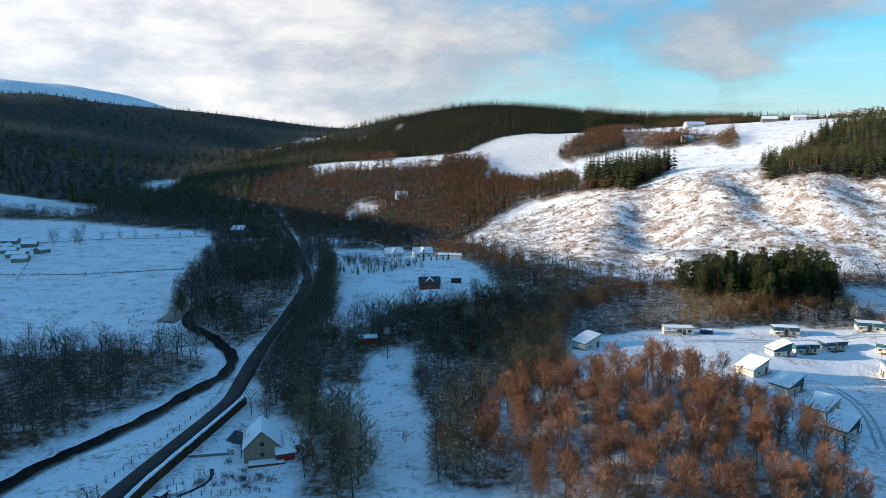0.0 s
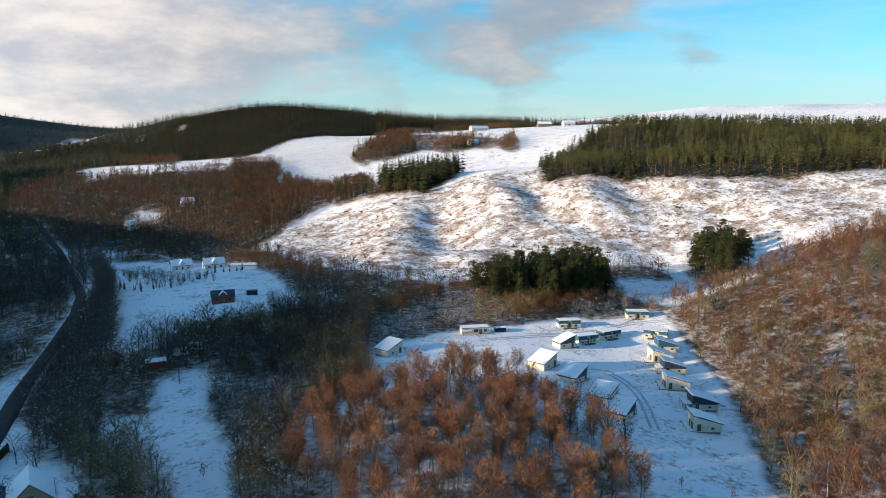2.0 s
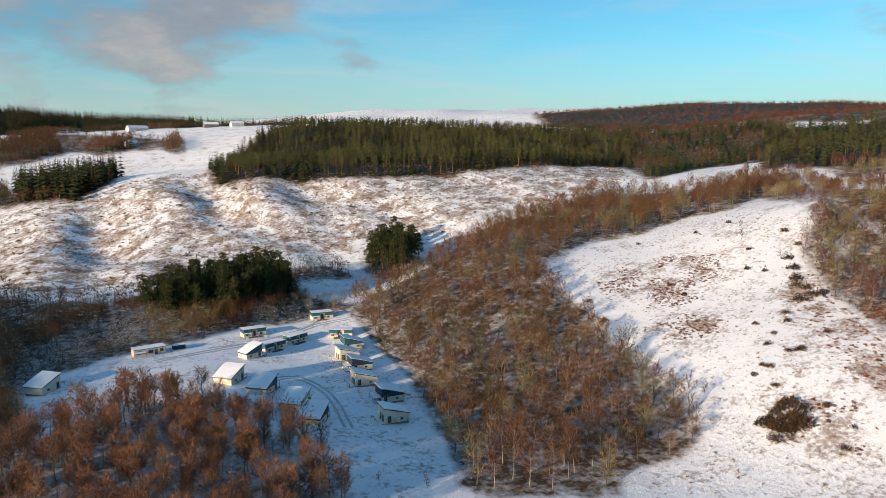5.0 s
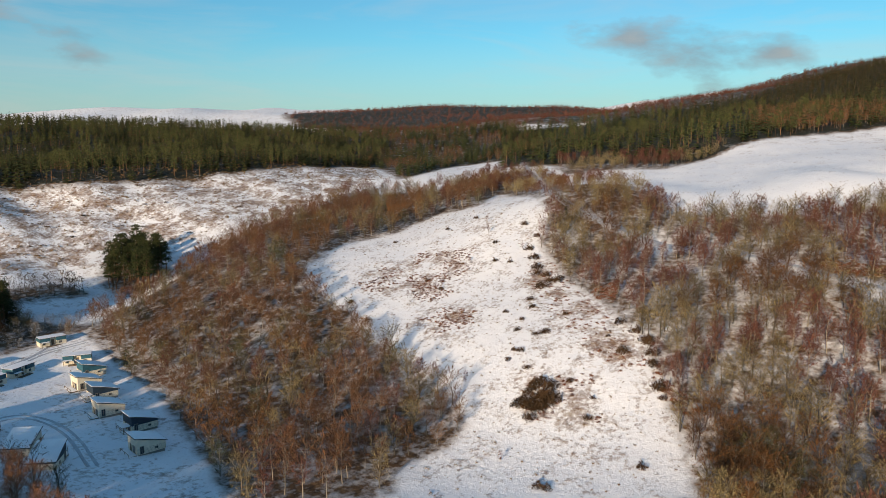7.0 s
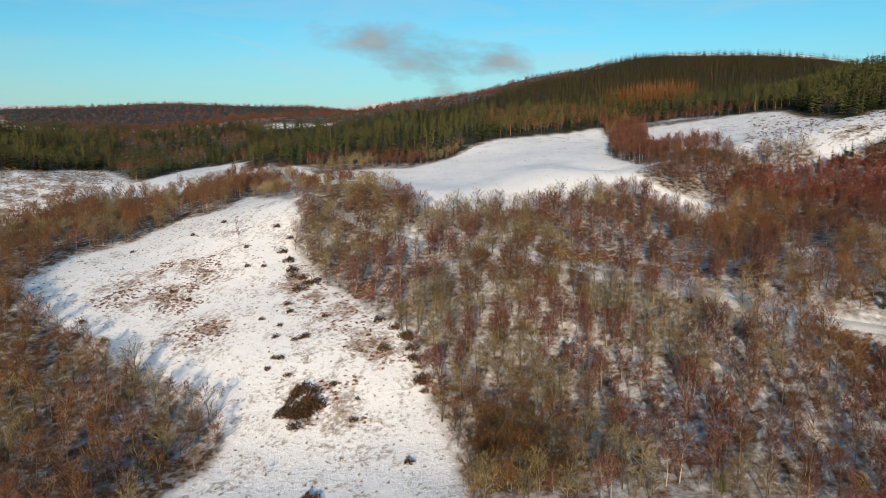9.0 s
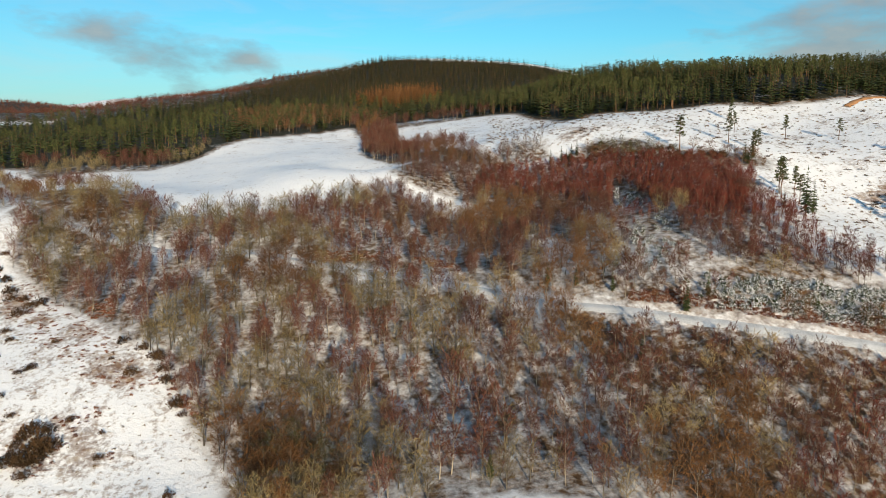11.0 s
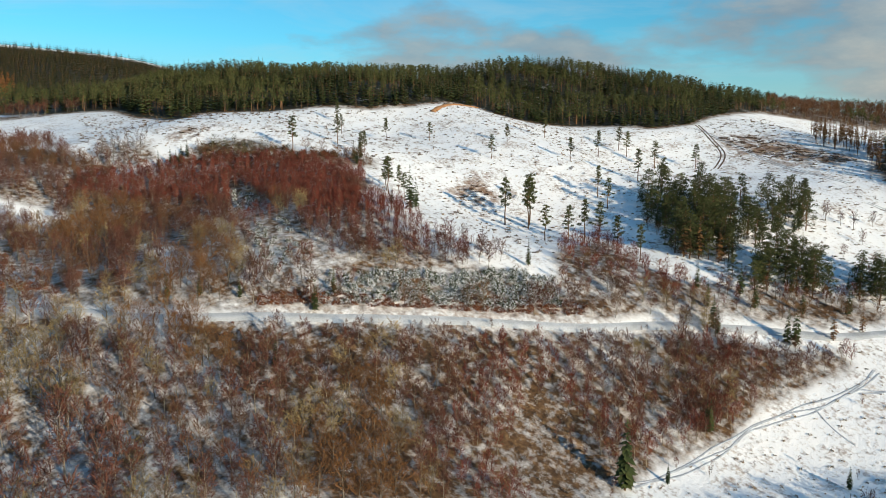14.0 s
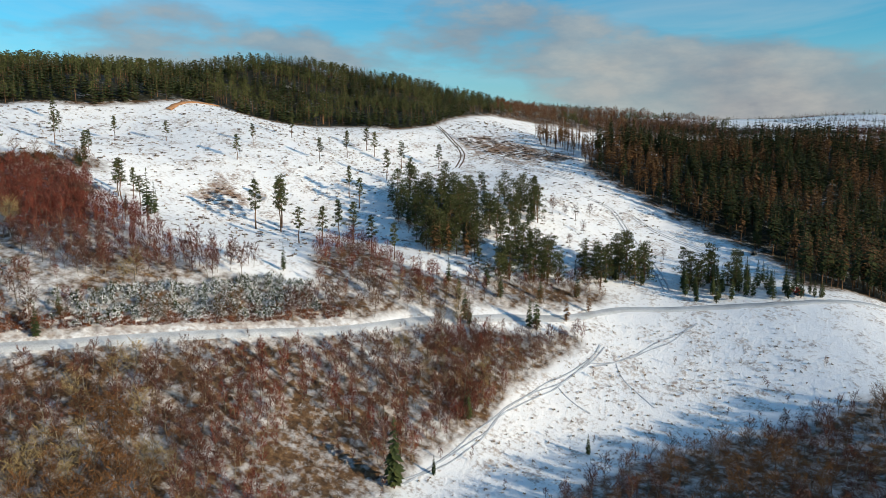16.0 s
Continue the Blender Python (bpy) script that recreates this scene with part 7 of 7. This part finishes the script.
def trodden(line, strands, wide, label):
    """A footpath of several narrow strands that part and meet again."""
    p = resample(line, 1.6)
    d = np.gradient(p, axis=0)
    d /= np.linalg.norm(d, axis=1)[:, None]
    run = np.arange(len(p)) * 1.6
    for k in range(strands):
        sway = wide * (k - (strands - 1) / 2) + 0.55 * np.sin(run / 5.3 + 2.1 * k) + 0.35 * np.sin(run / 2.4 + 1.3 * k)
        q = p + np.stack([d[:, 1], -d[:, 0]], -1) * sway[:, None]
        ribbon("footpath", [tuple(v) for v in q], 0.42, TRODDEN_SHADE, 0.07, label, "path", 0.12, 1.0)


trodden([(104, -118), (102, -124), (100, -137), (98, -151), (98, -160), (96, -167), (90, -181), (87, -190), (85, -196), (84, -207)], 3, 0.8, "trodden footpath through the snow")
trodden([(85, -196), (78, -202), (73, -211), (66, -224), (60, -236)], 2, 0.9, "trodden footpath branching over the snow")
trodden([(90, -181), (86, -179), (82, -177), (78, -177)], 1, 0.0, "narrow trodden gully in the snow")
trodden([(78, -202), (75, -197), (68, -193), (63, -190)], 1, 0.0, "narrow footpath through the snow")


def ruts(line, mat, label):
    """Two wheel ruts side by side."""
    p = np.array(line, float)
    d = np.gradient(p, axis=0)
    d /= np.linalg.norm(d, axis=1)[:, None]
    for s in (-1.0, 1.0):
        q = p + s * np.stack([d[:, 1], -d[:, 0]], -1)
        ribbon("wheel_rut", [tuple(v) for v in q], 0.7, mat, 0.12, label, "track", 0.3, 0.6)


ruts([(257, -408), (233, -384), (219, -373), (215, -362), (212, -350)], MUD, "muddy wheel rut over the clearfell")
for line in ([(134, -342), (119, -340), (103, -314), (86, -284), (74, -255)], [(109, -340), (96, -331), (83, -328), (69, -320)], [(252, -398), (213, -384), (182, -370), (150, -362)]):
    ruts(line, TRACK, "wheel rut pressed into the snow")

# rough grass and rushes along the field boundaries
for n, line in enumerate(([(-330, 372), (-242, 385), (-198, 391), (-149, 403)], [(-300, 512), (-275, 520), (-226, 532), (-174, 552)])):
    edge = resample(line, 1.2)
    rng = np.random.RandomState(80 + n)
    edge = edge + rng.normal(size=edge.shape) * 0.4
    stuff("boundary_rushes", "brash", edge[:, 0], edge[:, 1], (0.4, 0.9), "dark rushes along the snowy field boundary", 85 + n)

for line in ([(80, 233), (108, 235), (133, 238), (146, 243), (158, 239)], [(96, 196), (110, 201), (113, 190), (110, 176), (101, 156)]):
    ruts(line, TRACK, "wheel rut in the snow between the chalets")

# a sandy bar at the river's bend
ribbon("river_bar", [(-114, 283), (-113, 293), (-114, 304), (-118, 312)], 7.0, SAND, 0.05, "bare sandy bar at the bend of the river", "bank", 1.2, 0.5)
fence("paddock_fence", [(-126, 300), (-131, 288), (-124, 276), (-112, 268), (-104, 262)], 3.0, "post and wire fence round a snowy river corner")
# the garden: a winding path, round shrubs and a low trailer by the hedge
ribbon("garden_path", [(-55, 139), (-52, 142), (-49, 143.5), (-48, 147), (-50, 150), (-52, 152)], 0.9, ASPHALT, 0.06, "dark winding garden path through snow", "path", 0.2, 0.3)
rng = np.random.RandomState(91)
for n in range(16):
    x, y = -54 + 16 * rng.rand(), 141 + 9 * rng.rand()
    tree("garden_shrub", "snowed_evergreen" if n % 3 else "frosted_shrub", x, y, 0.35 + 0.4 * rng.rand(), "rounded garden shrub dusted with snow", "bush", "garden shrubs", 1530 + n)
trailer = tagged(new("trailer"), "small dark trailer with snow in its bed by the hedge", "trailer")
part("bed", block(-1.6, 1.6, -0.9, 0.9, 0.55, 0.95, 0.04), NAVY, trailer)
part("snow", block(-1.5, 1.5, -0.8, 0.8, 0.954, 1.05, 0.03), SNOW, trailer)
part("drawbar", block(1.6, 2.8, -0.05, 0.05, 0.55, 0.65), METAL, trailer)
for wy in (-1.0, 1.0):
    part("wheel", prism([(0.34 * math.cos(a * math.pi / 6), 0.34 + 0.34 * math.sin(a * math.pi / 6)) for a in range(12)], wy - 0.1, wy + 0.1), NAVY, trailer)
put_down(trailer, -58, 139, 70, 1.0, 0.0)
# a red forestry machine at the end of the track, and stacked logs beside it
machine = tagged(new("forestry_machine"), "small red forestry machine parked under the dark trees", "machine")
part("body", block(-1.6, 1.2, -0.8, 0.8, 0.7, 1.6, 0.1), RED_TIN, machine)
cab = part("cab", block(-0.5, 0.9, -0.75, 0.75, 1.6, 2.8, 0.08), RED_TIN, machine)
window(cab, 0.2, -0.78, 2.25, 0.9, 0.7, "-y")
part("boom", prism([(1.2, 1.3), (3.4, 2.9), (3.5, 2.7), (1.3, 1.05)], -0.12, 0.12), RED_TIN, machine)
for wx in (-1.1, 0.9):
    for wy in (-0.85, 0.85):
        part("wheel", prism([(wx + 0.55 * math.cos(a * math.pi / 7), 0.55 + 0.55 * math.sin(a * math.pi / 7)) for a in range(14)], wy - 0.22, wy + 0.22), NAVY, machine)
put_down(machine, 31, -270, 30, 1.0, 0.0)
for k, (lx, ly) in enumerate(((58, -326), (52, -331))):
    stack = tagged(new("log_stack"), "stack of dark felled logs half covered in snow", "logs", "log stacks")
    for i in range(4):
        for j in range(4 - i):
            v, fa = tube(np.array([[-2.4, (j + i * 0.5) * 0.5 - 0.9, 0.22 + i * 0.42], [2.4, (j + i * 0.5) * 0.5 - 0.9, 0.25 + i * 0.42]]), [0.24, 0.22], 8)
            ob = new("log", mesh_of("log", v, fa, [BARK]))
            ob.parent = stack
    put_down(stack, lx, ly, 35 + 50 * k, 1.0, 0.0)
